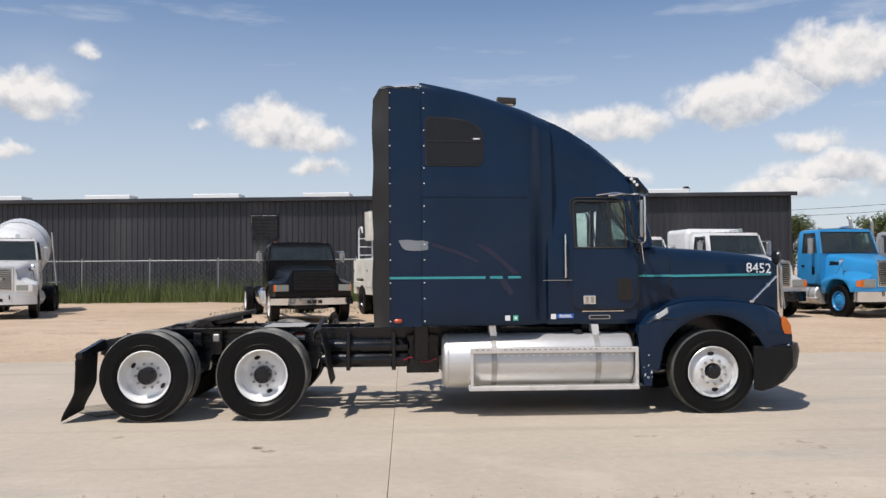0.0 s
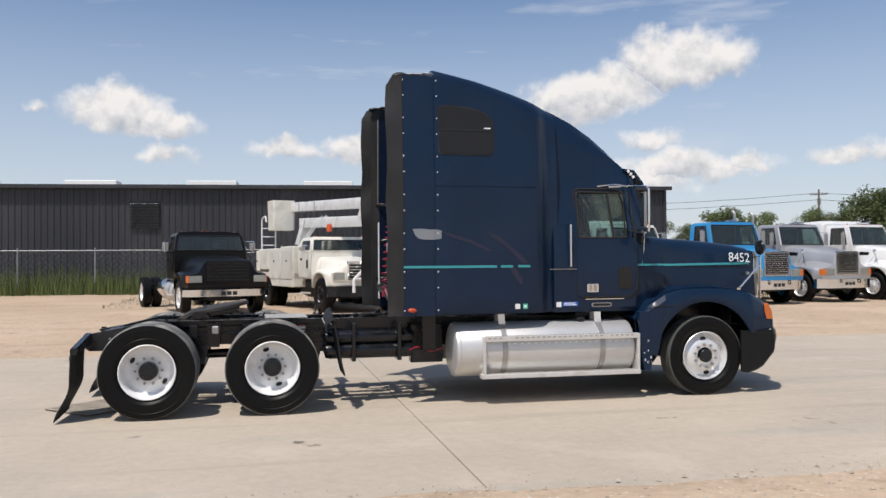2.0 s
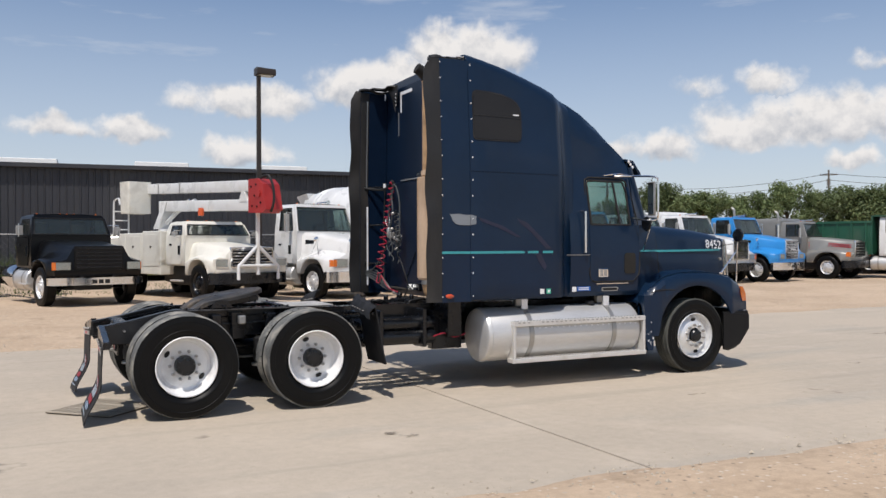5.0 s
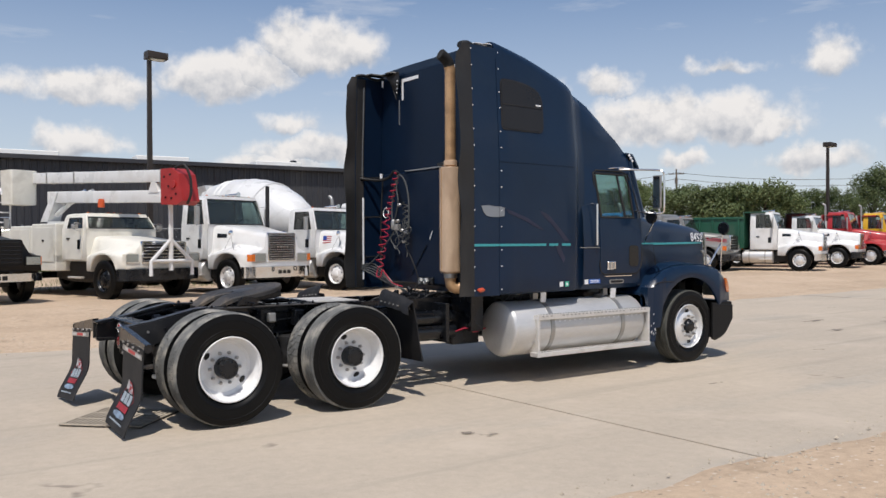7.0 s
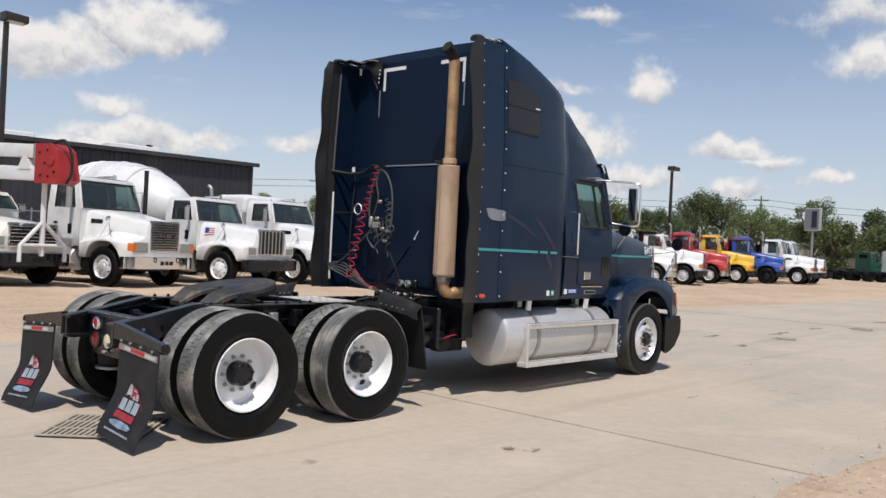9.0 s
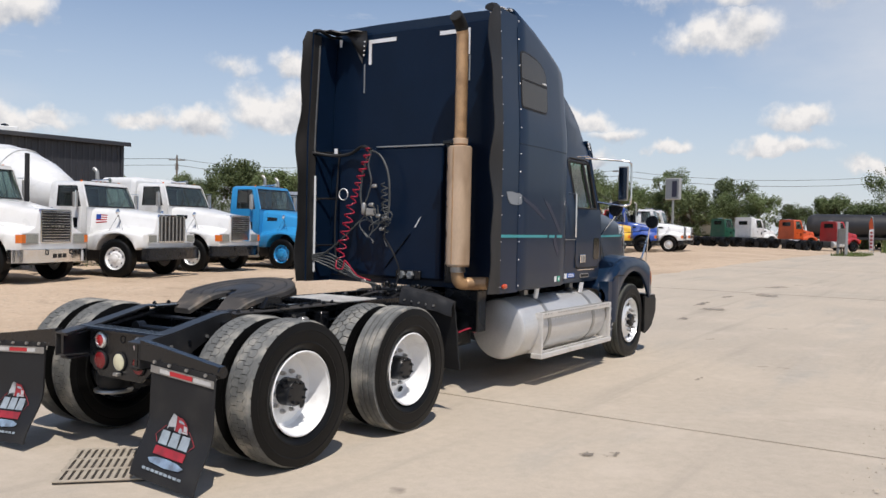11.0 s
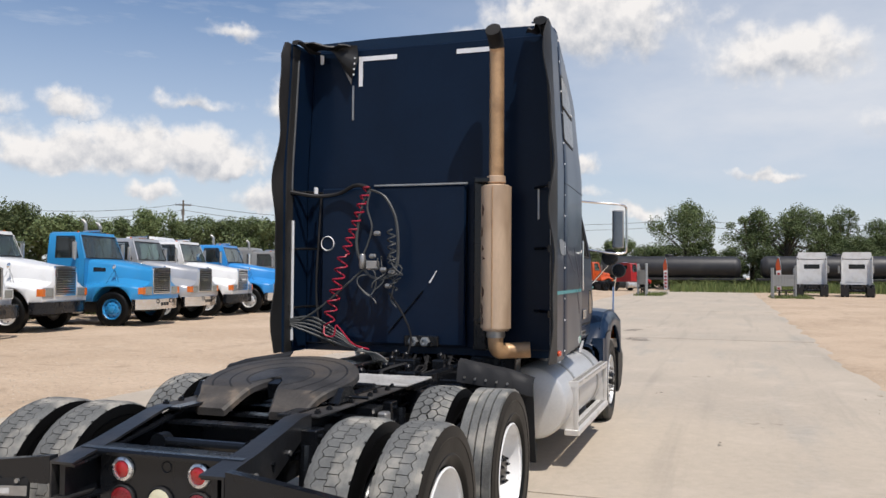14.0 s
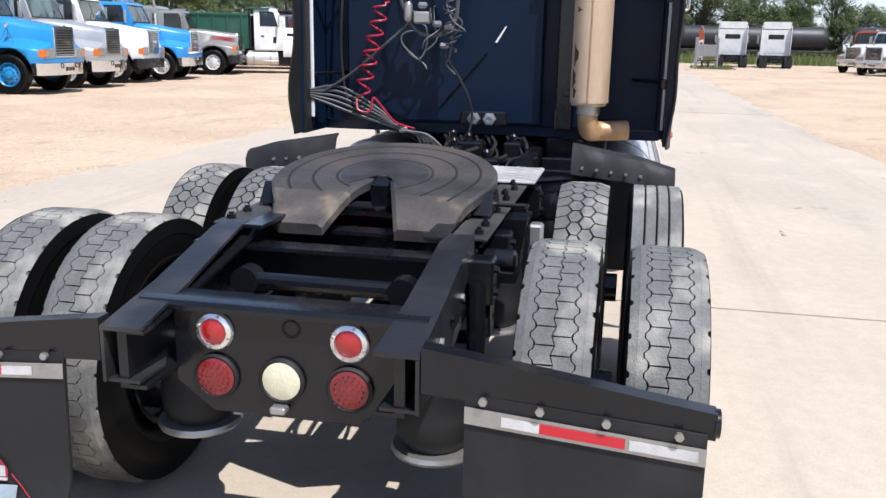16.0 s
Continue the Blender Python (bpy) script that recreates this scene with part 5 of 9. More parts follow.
def build_hood():
    secs = [rsec(6.185, .95, 1.28, 1.965, .16, 6, .03, top_hw=.865), rsec(6.55, .905, 1.28, 1.945, .17, 6, .03, top_hw=.825), rsec(6.95, .845, 1.27, 1.915, .17, 6, .03, top_hw=.77),
            rsec(7.30, .785, 1.25, 1.875, .16, 6, .03, top_hw=.715), rsec(7.52, .74, 1.20, 1.835, .13, 6, .03, top_hw=.675), rsec(7.60, .71, 1.10, 1.78, .10, 6, .03, top_hw=.645)]
    hood = part("hood", loft(secs), NAVY, truck, "dark blue tapering hood")
    part("hood_gap", loft([rsec(6.165, .962, 1.27, 1.972, .16, 6, .03, top_hw=.876), rsec(6.184, .962, 1.27, 1.968, .16, 6, .03, top_hw=.876)]), SOOT_AND_HOLES, truck)
    # grille shell with bars
    part("grille_shell", loft([rsec(7.60, .66, .80, 1.80, .08, 4), rsec(7.68, .64, .80, 1.79, .09, 4)]), CHROME, truck, "chrome grille shell")
    for k in range(14):
        z = .88 + k * .068
        part("grille_bar", box(7.68, 7.70, -.52, .52, z, z + .03, .004), CHROME if k % 2 else DULL_STEEL, truck)
    # sloping wing over each front wheel
    for s in (-1, 1):
        xs = [5.70, 5.85, 6.05, 6.25, 6.5, 6.75, 7.0, 7.2, 7.38, 7.50, 7.56]
        top = [.98, 1.16, 1.285, 1.335, 1.35, 1.345, 1.32, 1.28, 1.20, 1.10, 1.02]
        fine = sorted(set(xs) | {5.93 + .0545 * k for k in range(25)})
        top = [float(np.interp(x, xs, top)) for x in fine]
        xs = fine
        arch = []
        for x in xs:
            d = abs(x - 6.585)
            arch.append(.50 + math.sqrt(max(0, .66 ** 2 - d * d)) if d < .655 else .52)
        rows = []
        for x, zt, za in zip(xs, top, arch):
            za = min(za, zt - .05)
            za = max(za, .40 if x < 6.2 else .76)
            yo = 1.235 - .10 * max(0, (x - 7.2) / .36) - (.06 if x < 5.8 else 0)
            yi = .60
            rows.append([(x, s * yo, za), (x, s * (yo + .012), za + .04), (x, s * (yo + .005), zt - .09), (x, s * (yo - .035), zt - .03), (x, s * (yo - .12), zt), (x, s * yi, zt + .04), (x, s * yi, zt - .02), (x, s * (yo - .12), zt - .03), (x, s * (yo - .05), zt - .08), (x, s * (yo - .03), za)])
        f = part("front_fender", loft(rows), NAVY, truck, "dark blue flared front fender, chipped at its rear edge")
        # rear skirt of the fender behind the wheel
        sk = [[(5.70 + .06 * t, s * 1.10, z), (5.70 + .06 * t, s * 1.225, z), (5.78 + .30 * smooth01((z - .3) / .75) + .06 * t, s * 1.228, z), (5.78 + .30 * smooth01((z - .3) / .75) + .06 * t, s * 1.10, z)] for t, z in ((1, .34), (.4, .5), (0, .7), (0, .9), (0, 1.05))]
        part("fender_skirt", loft(sk), NAVY, f)
        part("fender_seam", tube([(5.80, s * 1.243, 1.085), (5.90, s * 1.244, 1.115), (6.05, s * 1.244, 1.12), (6.20, s * 1.243, 1.11)], .006, 5), SOOT_AND_HOLES, f)
        part("lamp_strip", box(7.43, 7.52, *sorted((s * 1.10, s * 1.165)), .775, .80, .004), TAPE, f)
        bm = bmesh.new()
        rnd = random.Random(3)
        for k in range(16):
            z, x = rnd.uniform(.36, .72), rnd.uniform(5.76, 5.86)
            plate([(x + rnd.uniform(-.014, .014), z + rnd.uniform(-.024, .024)) for _ in range(3)], *sorted((s * 1.229, s * 1.2315)), bm=bm)
        tagged(part("chipped_paint", bm, TAPE, f, "chipped bare patches"), kind="stuff")
        part("turn_signal", loft([[(7.455, s * 1.08, .925), (7.455, s * 1.178, .925), (7.555, s * 1.145, .925), (7.555, s * 1.06, .925)], [(7.415, s * 1.08, 1.02), (7.415, s * 1.195, 1.02), (7.545, s * 1.15, 1.02), (7.545, s * 1.06, 1.02)], [(7.415, s * 1.08, 1.125), (7.415, s * 1.185, 1.125), (7.48, s * 1.16, 1.125), (7.48, s * 1.06, 1.125)]]), AMBER, f, "orange corner turn signal")
        part("headlight", box(7.50, 7.58, *sorted((s * .72, s * 1.05)), .86, 1.04, .02), LAMP_GLASS, f)
        # hood brace and latch
        part("hood_latch", lathe([(.022, s * .76), (.022, s * .785), (0, s * .79)], 10, "y", None, (7.44, 0, 1.50)), DULL_STEEL, hood)
        part("grille_edge_bar", tube(curve_pts([(7.62, s * .66, 1.78), (7.655, s * .665, 1.66), (7.665, s * .67, 1.45), (7.69, s * .67, 1.20)], 4), .012, 8), DULL_STEEL, truck)
        part("fender_trim", tube(curve_pts([(x, s * (1.235 - .07 - .10 * max(0, (x - 7.2) / .36)), z - .008) for x, z in zip(xs[1:-4:3], top[1:-4:3])], 3), .006, 5), NAVY, f)
        # round mirror on a post above the fender, with a slanting stay and a thin one to the hood
        fm = part("fender_mirror", lathe([(0, 7.33), (.085, 7.335), (.095, 7.355), (.06, 7.40), (0, 7.41)], 22, "x", None, (0, s * 1.20, 1.83)), BLACK_STEEL, truck, "round fender mirror on bright stays")
        part("mirror_post", tube(curve_pts([(7.41, s * 1.11, 1.18), (7.405, s * 1.12, 1.45), (7.39, s * 1.15, 1.70), (7.385, s * 1.18, 1.78)], 4), .009, 8), CHROME, fm)
        part("mirror_stay", tube([(7.07, s * 1.16, 1.31), (7.39, s * 1.125, 1.61)], .0125, 8), CHROME, fm)
        part("stay_foot", box(7.045, 7.095, *sorted((s * 1.14, s * 1.18)), 1.295, 1.33, .006), CHROME, fm)
        part("hood_stay", tube([(7.20, s * .80, 1.66), (7.385, s * 1.15, 1.72)], .005, 6), BLACK_STEEL, fm)
    # bumper
    rows = []
    for y in (-1.22, -1.12, -.9, -.5, 0, .5, .9, 1.12, 1.22):
        a = abs(y) / 1.22
        xf = 7.86 - .33 * a ** 4
        rows.append([(xf - .42 if a > .95 else xf - .2, y, .79), (xf - .02, y, .79), (xf, y, .70), (xf - .02 - .02 * a, y, .50), (xf - .13 - .06 * a, y, .34), (xf - .38, y, .27), (xf - .42 if a > .95 else xf - .2, y, .40)])
    part("bumper", loft(rows), BUMPER, truck, "black moulded bumper")
    for s in (-1, 1):
        rows = []
        for x, z0 in ((7.06, .28), (7.16, .26), (7.28, .29), (7.37, .335), (7.46, .44), (7.525, .52)):
            zt = .775 - .035 * (x - 7.06) / .465
            rows.append([(x, s * 1.205, z0), (x, s * 1.23, z0 + .03), (x, s * 1.23, zt), (x, s * 1.205, zt + .02)])
        part("bumper_wing", loft(rows), BUMPER, truck, "black bumper end")
    # stripes: along hood, cab and sleeper
    for s in (-1, 1):
        for x0, x1 in ((2.77, 3.905), (3.955, 4.105), (4.17, 4.32)):
            ya, yb = sorted((s * (HW - .003), s * (HW + .003)))
            n = max(1, int((x1 - x0) / .08))
            cuts = [x0 + (x1 - x0) * k / n for k in range(n + 1)]
            hug(part("stripe", loft([[(x, ya, 1.605), (x, yb, 1.605), (x, yb, 1.633), (x, ya, 1.633)] for x in cuts]), TEAL, truck, "teal pinstripe"))
        part("stripe", box(5.75, 6.16, *sorted((s * 1.045, s * .99)), 1.612, 1.635), TEAL, truck)
        hp = []
        for x, y in ((6.19, .905), (6.55, .864), (6.95, .806), (7.25, .756), (7.50, .709)):
            hp.append([(x, s * (y - .02), 1.605 + (x - 6.19) * .008), (x, s * (y + .006), 1.605 + (x - 6.19) * .008), (x, s * (y + .004), 1.632 + (x - 6.19) * .008), (x, s * (y - .02), 1.632 + (x - 6.19) * .008)])
        part("stripe", loft(hp), TEAL, truck)


build_hood()


def build_decals():
    y = -HW
    hug(part("patch", plate([(2.895, 2.055), (2.93, 1.98), (2.97, 1.945), (3.02, 1.935), (3.15, 1.932), (3.235, 1.945), (3.24, 1.98), (3.235, 2.01), (3.245, 2.035), (3.18, 2.052), (3.10, 2.05), (3.0, 2.062)], y - .003, y + .008), PATCH, truck, "grey primer patch with ragged edge"))
    for x0, x1, z0, z1, m in ((4.13, 4.19, 1.115, 1.175, TAPE), (4.225, 4.285, 1.115, 1.175, DECAL_GREEN)):
        hug(part("inspection_sticker", box(x0, x1, y - .003, y + .004, z0, z1), m, truck, "small square sticker"))
    hug(part("sticker_mark", box(4.24, 4.27, y - .0045, y - .003, 1.13, 1.16), TAPE, truck))
    part("sticker", box(4.69, 4.75, -1.075, -1.06, 1.12, 1.18), TAPE, truck)
    part("sticker", box(4.765, 4.96, -1.078, -1.06, 1.128, 1.18), DECAL_BLUE, truck, "blue rectangular sticker")
    part("sticker_line", box(4.785, 4.93, -1.0805, -1.078, 1.160, 1.170), TAPE, truck)
    part("sticker_line", box(4.785, 4.94, -1.0805, -1.078, 1.140, 1.150), TAPE, truck)
    for pts in ([(3.26, 2.03), (3.40, 1.99), (3.60, 1.93), (3.86, 1.80), (3.80, 1.80), (3.55, 1.90), (3.30, 1.98)], [(3.80, 2.02), (3.95, 1.97), (4.15, 1.80), (4.30, 1.66), (4.22, 1.66), (4.0, 1.86), (3.85, 1.96)], [(4.06, 1.62), (4.14, 1.60), (4.23, 1.45), (4.20, 1.40), (4.10, 1.52)]):
        hug(part("faded_swoosh", plate(pts, y - .0025, y + .006), GHOST, truck, "faded maroon swoosh decal"))
    # fleet number on the hood's flank
    for s in (-1, 1):
        cu = bpy.data.curves.new("fleet_number", "FONT")
        cu.body, cu.size, cu.extrude, cu.space_character = "8452", .172, .002, 1.02
        cu.align_x = "CENTER"
        o = new("fleet_number_tmp", cu)
        dg = bpy.context.evaluated_depsgraph_get()
        me = bpy.data.meshes.new_from_object(o.evaluated_get(dg))
        bpy.data.objects.remove(o)
        me.materials.clear()
        me.materials.append(TAPE)
        ob = new("fleet_number", me)
        ob.parent = truck
        ob.matrix_basis = pose(7.335, s * .758, 1.650, 83, 0, 9.6 if s < 0 else 170.4) @ Euler((0, 0, radians(-2.5))).to_matrix().to_4x4()
        tagged(ob, "white stencilled fleet number")


build_decals()


# ---- chassis of the tractor ----
def build_chassis():
    def rail(s):
        rows = []
        for x, zb, zt in ((-.74, .68, .86), (-.52, .68, .885), (-.1, .70, .955), (.12, .715, 1.0), (1.0, .72, 1.0), (3.0, .72, 1.0), (5.0, .70, .98), (7.2, .62, .90)):
            y0, y1 = s * .40, s * .43
            rows.append([(x, y0 - s * .055, zt), (x, y1, zt), (x, y1, zb), (x, y0 - s * .055, zb), (x, y0 - s * .055, zb + .012), (x, y0, zb + .012), (x, y0, zt - .012), (x, y0 - s * .055, zt - .012)])
        return loft(rows)

    for s in (-1, 1):
        part("frame_rail", rail(s), BLACK_STEEL, truck, "black channel frame rail")
        # bolted top flange beside the fifth wheel
        part("rail_cap", box(.05, 1.35, *sorted((s * .385, s * .52)), 1.003, 1.015, .003), GREASE, truck, "dusty bolted top flange")
        bolt = part("rail_bolt", lathe([(.018, 0), (.018, .016), (.010, .018), (.010, .026), (0, .026)], 6, "z"), BLACK_STEEL, truck)
        bolt.matrix_basis = pose(.12, s * .48, 1.015)
        for k in range(1, 9):
            share(bolt, truck, pose(.12 + k * .14, s * (.48 if k % 2 else .455), 1.015))
        # tail gusset: a channel open to the middle, its top flange sweeping down to the flap arm
        ya, yb = .345, .475
        line = [(-.757, .872), (-.45, .925), (-.05, 1.018), (.06, 1.024)]
        bm = loft([[(x, s * (ya + .04 * i / 3), z), (x, s * yb, z), (x, s * yb, z - .012), (x, s * (ya + .04 * i / 3), z - .012)] for i, (x, z) in enumerate(line)])
        loft([[(x, s * (yb - .012), z - .013), (x, s * (yb - .001), z - .013), (x, s * (yb - .001), zb), (x, s * (yb - .012), zb)] for (x, z), zb in zip(line, (.70, .69, .90, .95))], bm)
        loft([[(x, s * yi, z + .010), (x, s * (yb - .013), z + .010), (x, s * (yb - .013), z), (x, s * yi, z)] for x, yi, z in ((-.75, .36, .70), (-.60, .365, .695), (-.46, .44, .69))], bm)
        part("tail_gusset", bm, DUSTY_SHEEN_STEEL, truck, "sloping black frame end")
    part("tail_crossmember", loft([[(-.585, y, .895), (-.575, y, .908), (-.47, y, .914), (-.455, y, .905), (-.455, y, .80), (-.467, y, .80), (-.467, y, .888), (-.585, y, .880)] for y in (-.455, 0, .455)]), BLACK_STEEL, truck)
    tp = part("tail_plate", plate([(-.355, .878), (-.355, .64), (-.235, .548), (.235, .548), (.355, .64), (.355, .878)], -.555, -.535, "x", bevel=.004), BLACK_STEEL, truck, "black tail plate with clipped corners")
    for y, z, m, lab in ((.215, .815, RED_LENS, "red round tail light in chrome bezel"), (-.215, .815, RED_LENS, "red round tail light in chrome bezel"), (.215, .668, DARK_LENS, "red round tail light in black grommet"), (-.215, .668, DARK_LENS, "red round tail light in black grommet"), (0.0, .675, CLEAR_LENS, "pale yellow reversing light")):
        k = .95 if z > .75 else 1.22
        L = part("tail_light", lathe([(.063 * k, -.555), (.065 * k, -.560), (.060 * k, -.570), (.046 * k, -.576), (.043 * k, -.566)] if z > .75 else [(.058 * k, -.555), (.060 * k, -.567), (.054 * k, -.573), (.050 * k, -.568)], 32, "x", None, (0, y, z)), BEZEL if z > .75 else BLACK_MATT, tp, lab)
        rl = .043 if z > .75 else .050
        part("lens", lathe([(rl * k, -.560), (rl * k, -.570), (rl * .66 * k, -.577), (0, -.580)], 24, "x", None, (0, y, z)), m, L)
        if z > .75:
            for j in range(4):
                a = radians(20 + 90 * j)
                part("bezel_screw", lathe([(.0045, -.572), (.0045, -.577), (0, -.5775)], 6, "x", None, (0, y + .054 * k * math.cos(a), z + .054 * k * math.sin(a))), DULL_STEEL, L)
        elif y:
            bm = bmesh.new()
            for rr, nn in ((.012, 5), (.025, 10), (.038, 16)):
                for j in range(nn):
                    a = 2 * math.pi * j / nn
                    lathe([(.0038, -.5775), (.003, -.5815), (0, -.582)], 6, "x", bm, (0, y + rr * k * math.cos(a), z + rr * k * math.sin(a)))
            tagged(part("diode_dots", bm, m, L), kind="stuff")
    part("screw_hole", lathe_open([(.022, -.557), (.026, -.560), (.03, -.557)], 16, "x", None, (0, -.03, .84)), BLACK_MATT, tp)
    part("plate_lamp", box(-.60, -.555, -.02, .03, .575, .60, .006), DULL_STEEL, tp)
    # crossmembers, torque rods
    for x in (.02, .35, .66, 1.25, 1.9, 2.6, 3.4, 4.4, 5.4):
        part("crossmember", loft([[(x - .05, y, .95), (x + .05, y, .95), (x + .05, y, .76), (x + .035, y, .76), (x + .035, y, .935), (x - .05, y, .935)] for y in (-.395, .395)]), BLACK_STEEL, truck)
    part("torque_rod", tube([(-.18, .28, .87), (-.18, -.28, .87)], .028, 10), BLACK_STEEL, truck)
    for y in (.28, -.28):
        part("rod_end", lathe([(.05, -.035), (.05, .035)], 14, "x", None, (-.18, y, .87)), BLACK_STEEL, truck)
    part("drive_shaft", tube([(1.3, 0, .60), (3.6, 0, .66)], .06, 14), BLACK_STEEL, truck)
    part("drive_shaft", tube([(.1, 0, .56), (1.1, 0, .58)], .055, 14), BLACK_STEEL, truck)
    for x in (0.0, 1.32):
        a = part("drive_axle", tube([(x, -.98, .515), (x, -.35, .515), (x, -.2, .515), (x, 0, .515), (x, .2, .515), (x, .35, .515), (x, .98, .515)], [.07, .075, .13, .2, .13, .075, .07], 16), BLACK_STEEL, truck, "black drive axle with round housing")
        for s in (-1, 1):
            part("brake_chamber", lathe([(.06, x - .40), (.085, x - .37), (.085, x - .28), (.06, x - .24)], 16, "x", None, (0, s * .32, .64)), BLACK_STEEL, a)
            part("air_spring", lathe([(.10, .40), (.125, .44), (.13, .52), (.118, .56), (.13, .60), (.12, .68), (.09, .70)], 20, "z", None, (x - .30 if x < 1 else x - .34, s * .42, 0)), BLACK_MATT, truck, "black rubber air spring")
            part("spring_plate", lathe([(.14, .375), (.145, .385), (.14, .40), (0, .40)], 20, "z", None, (x - .30 if x < 1 else x - .34, s * .42, 0)), DULL_STEEL, truck)
            part("trailing_arm", loft([[(x - .36, s * .37, .40), (x - .36, s * .47, .40), (x - .36, s * .47, .37), (x - .36, s * .37, .37)], [(x, s * .37, .44), (x, s * .47, .44), (x, s * .47, .38), (x, s * .37, .38)], [(x + .50, s * .37, .60), (x + .50, s * .47, .60), (x + .50, s * .47, .53), (x + .50, s * .37, .53)]]), BLACK_STEEL, truck)
            part("hanger", loft([[(x + .44, s * .36, .72), (x + .60, s * .36, .72), (x + .60, s * .48, .72), (x + .44, s * .48, .72)], [(x + .47, s * .36, .50), (x + .55, s * .36, .50), (x + .55, s * .48, .50), (x + .47, s * .48, .50)]]), BLACK_STEEL, truck)
            part("shock_absorber", tube([(x - .10, s * .52, .45), (x - .04, s * .50, .88)], [.03, .036], 10), BLACK_STEEL, truck)
    # shock tower between the wheels with a bright cap
    for s in (-1, 1):
        part("suspension_bracket", loft([[(.58, s * .44, .98), (.74, s * .44, .98), (.74, s * .60, .98), (.58, s * .60, .98)], [(.60, s * .44, .70), (.72, s * .44, .70), (.72, s * .56, .70), (.60, s * .56, .70)]]), BLACK_STEEL, truck)
        part("height_valve", box(.64, .72, *sorted((s * .60, s * .66)), .86, .95, .01), DULL_STEEL, truck)
    # pipes and boxes behind the fuel tank
    for s in (-1, 1):
        for z, r in ((.64, .05), (.80, .045)):
            part("air_tank", lathe([(0, 1.92), (r * 1.7, 1.95), (r * 1.9, 2.0), (r * 1.9, 2.95), (r * 1.7, 3.0), (0, 3.03)], 16, "x", None, (0, s * .58, z - .02)), BLACK_STEEL, truck, "black cylindrical air tank")
        for x in (2.25, 2.8):
            part("tank_bracket", box(x, x + .05, *sorted((s * .44, s * .72)), .50, .95, .006), BLACK_STEEL, truck)
        part("cab_mount", box(3.07, 3.25, *sorted((s * .44, s * (.60 if s > 0 else .85))), .62, .93 if s > 0 else 1.05, .01), BLACK_STEEL, truck)
        part("battery_box", box(2.98, 3.38, *sorted((s * .46, s * .60)), .45, .92, .01), BLACK_STEEL, truck)
        part("wire", tube(curve_pts([(2.95, s * .7, .62), (3.05, s * .78, .66), (3.2, s * .74, .60), (3.35, s * .76, .64)], 5), .008, 5), RED_HOSE if s < 0 else BLACK_MATT, truck)
    part("engine_underside", loft([rsec(5.2, .36, .42, 1.1, .1), rsec(6.2, .38, .40, 1.2, .12), rsec(7.1, .36, .46, 1.2, .1)]), BLACK_STEEL, truck)
    part("gearbox", loft([rsec(3.6, .16, .48, .82, .08), rsec(4.4, .26, .46, .98, .12), rsec(5.2, .30, .44, 1.05, .12)]), BLACK_STEEL, truck)
    part("front_axle", tube([(6.585, -.95, .47), (6.585, -.6, .40), (6.585, .6, .40), (6.585, .95, .47)], .055, 10), BLACK_STEEL, truck)
    for s in (-1, 1):
        part("inner_wheel_arch", box(5.9, 7.3, *sorted((s * .44, s * .60)), .62, 1.27, .02), BLACK_STEEL, truck)
        part("leaf_spring", loft([[(x, s * .40, z), (x, s * .48, z), (x, s * .48, z - .06), (x, s * .40, z - .06)] for x, z in ((5.9, .62), (6.2, .50), (6.585, .46), (6.95, .50), (7.25, .60))]), BLACK_STEEL, truck)
    # hoses, cables and bolts along and between the rails
    rnd = random.Random(12)
    for s in (-1, 1):
        for k in range(2):
            y = s * (.452 + .012 * k)
            z = .94 - .07 * k
            pts = [(-.30 + .2 * k, s * .40, z - .06)] + [(x, y + s * rnd.uniform(0, .012), z + rnd.uniform(-.02, .015)) for x in (0.0, .35, .75, 1.15, 1.6, 2.1)]
            part("air_line", tube(curve_pts(pts, 5), rnd.choice((.008, .011)), 6), BLACK_STEEL, truck)
        for x in (-.05, .38, .98, 1.52):
            part("rail_bracket", box(x, x + .10, *sorted((s * .43, s * .56)), .80, .96, .008), BLACK_STEEL, truck)
            for dz in (.03, .11):
                part("bracket_bolt", lathe([(.014, s * .56), (.014, s * .575), (0, s * .575)], 6, "y", None, (x + .05, 0, .81 + dz)), BLACK_STEEL, truck)
        part("shock_mount", lathe([(.045, s * .46), (.045, s * .60), (.03, s * .61), (0, s * .61)], 14, "y", None, (.20, 0, .90)), BLACK_STEEL, truck)
        part("relay_valve", box(.78, .95, *sorted((s * .10, s * .26)), .84, .95, .015), DULL_STEEL, truck)
        for k in range(5):
            part("gusset_bolt", lathe([(.013, s * .475), (.013, s * .487), (0, s * .487)], 6, "y", None, (-.66 + .16 * k, 0, .80 + .022 * k)), DULL_STEEL if k % 2 else BLACK_STEEL, truck)
    for k in range(7):
        y = rnd.uniform(-.3, .3)
        pts = [(-.12, y * .6, .86), (-.05, y + rnd.uniform(-.15, .15), .80), (.2, y + rnd.uniform(-.1, .1), .84), (.5, y * .5, .80), (.9, y * .4, .84)]
        part("brake_hose", tube(curve_pts(pts, 5), rnd.choice((.009, .012)), 6), BLACK_MATT, truck)
    lb = part("rail_label", box(1.59, 1.72, -.4535, -.4505, .86, .935), TAPE, truck, "white and red label on the rail")
    part("label_band", box(1.59, 1.72, -.4545, -.4535, .915, .935), MARKER_RED, lb)
    # deck plate ahead of the fifth wheel
    dp = part("deck_plate", box(1.24, 1.74, -.56, .10, 1.022, 1.034, .003), DECK, truck, "dull diamond tread deck plate")
    bm = bmesh.new()
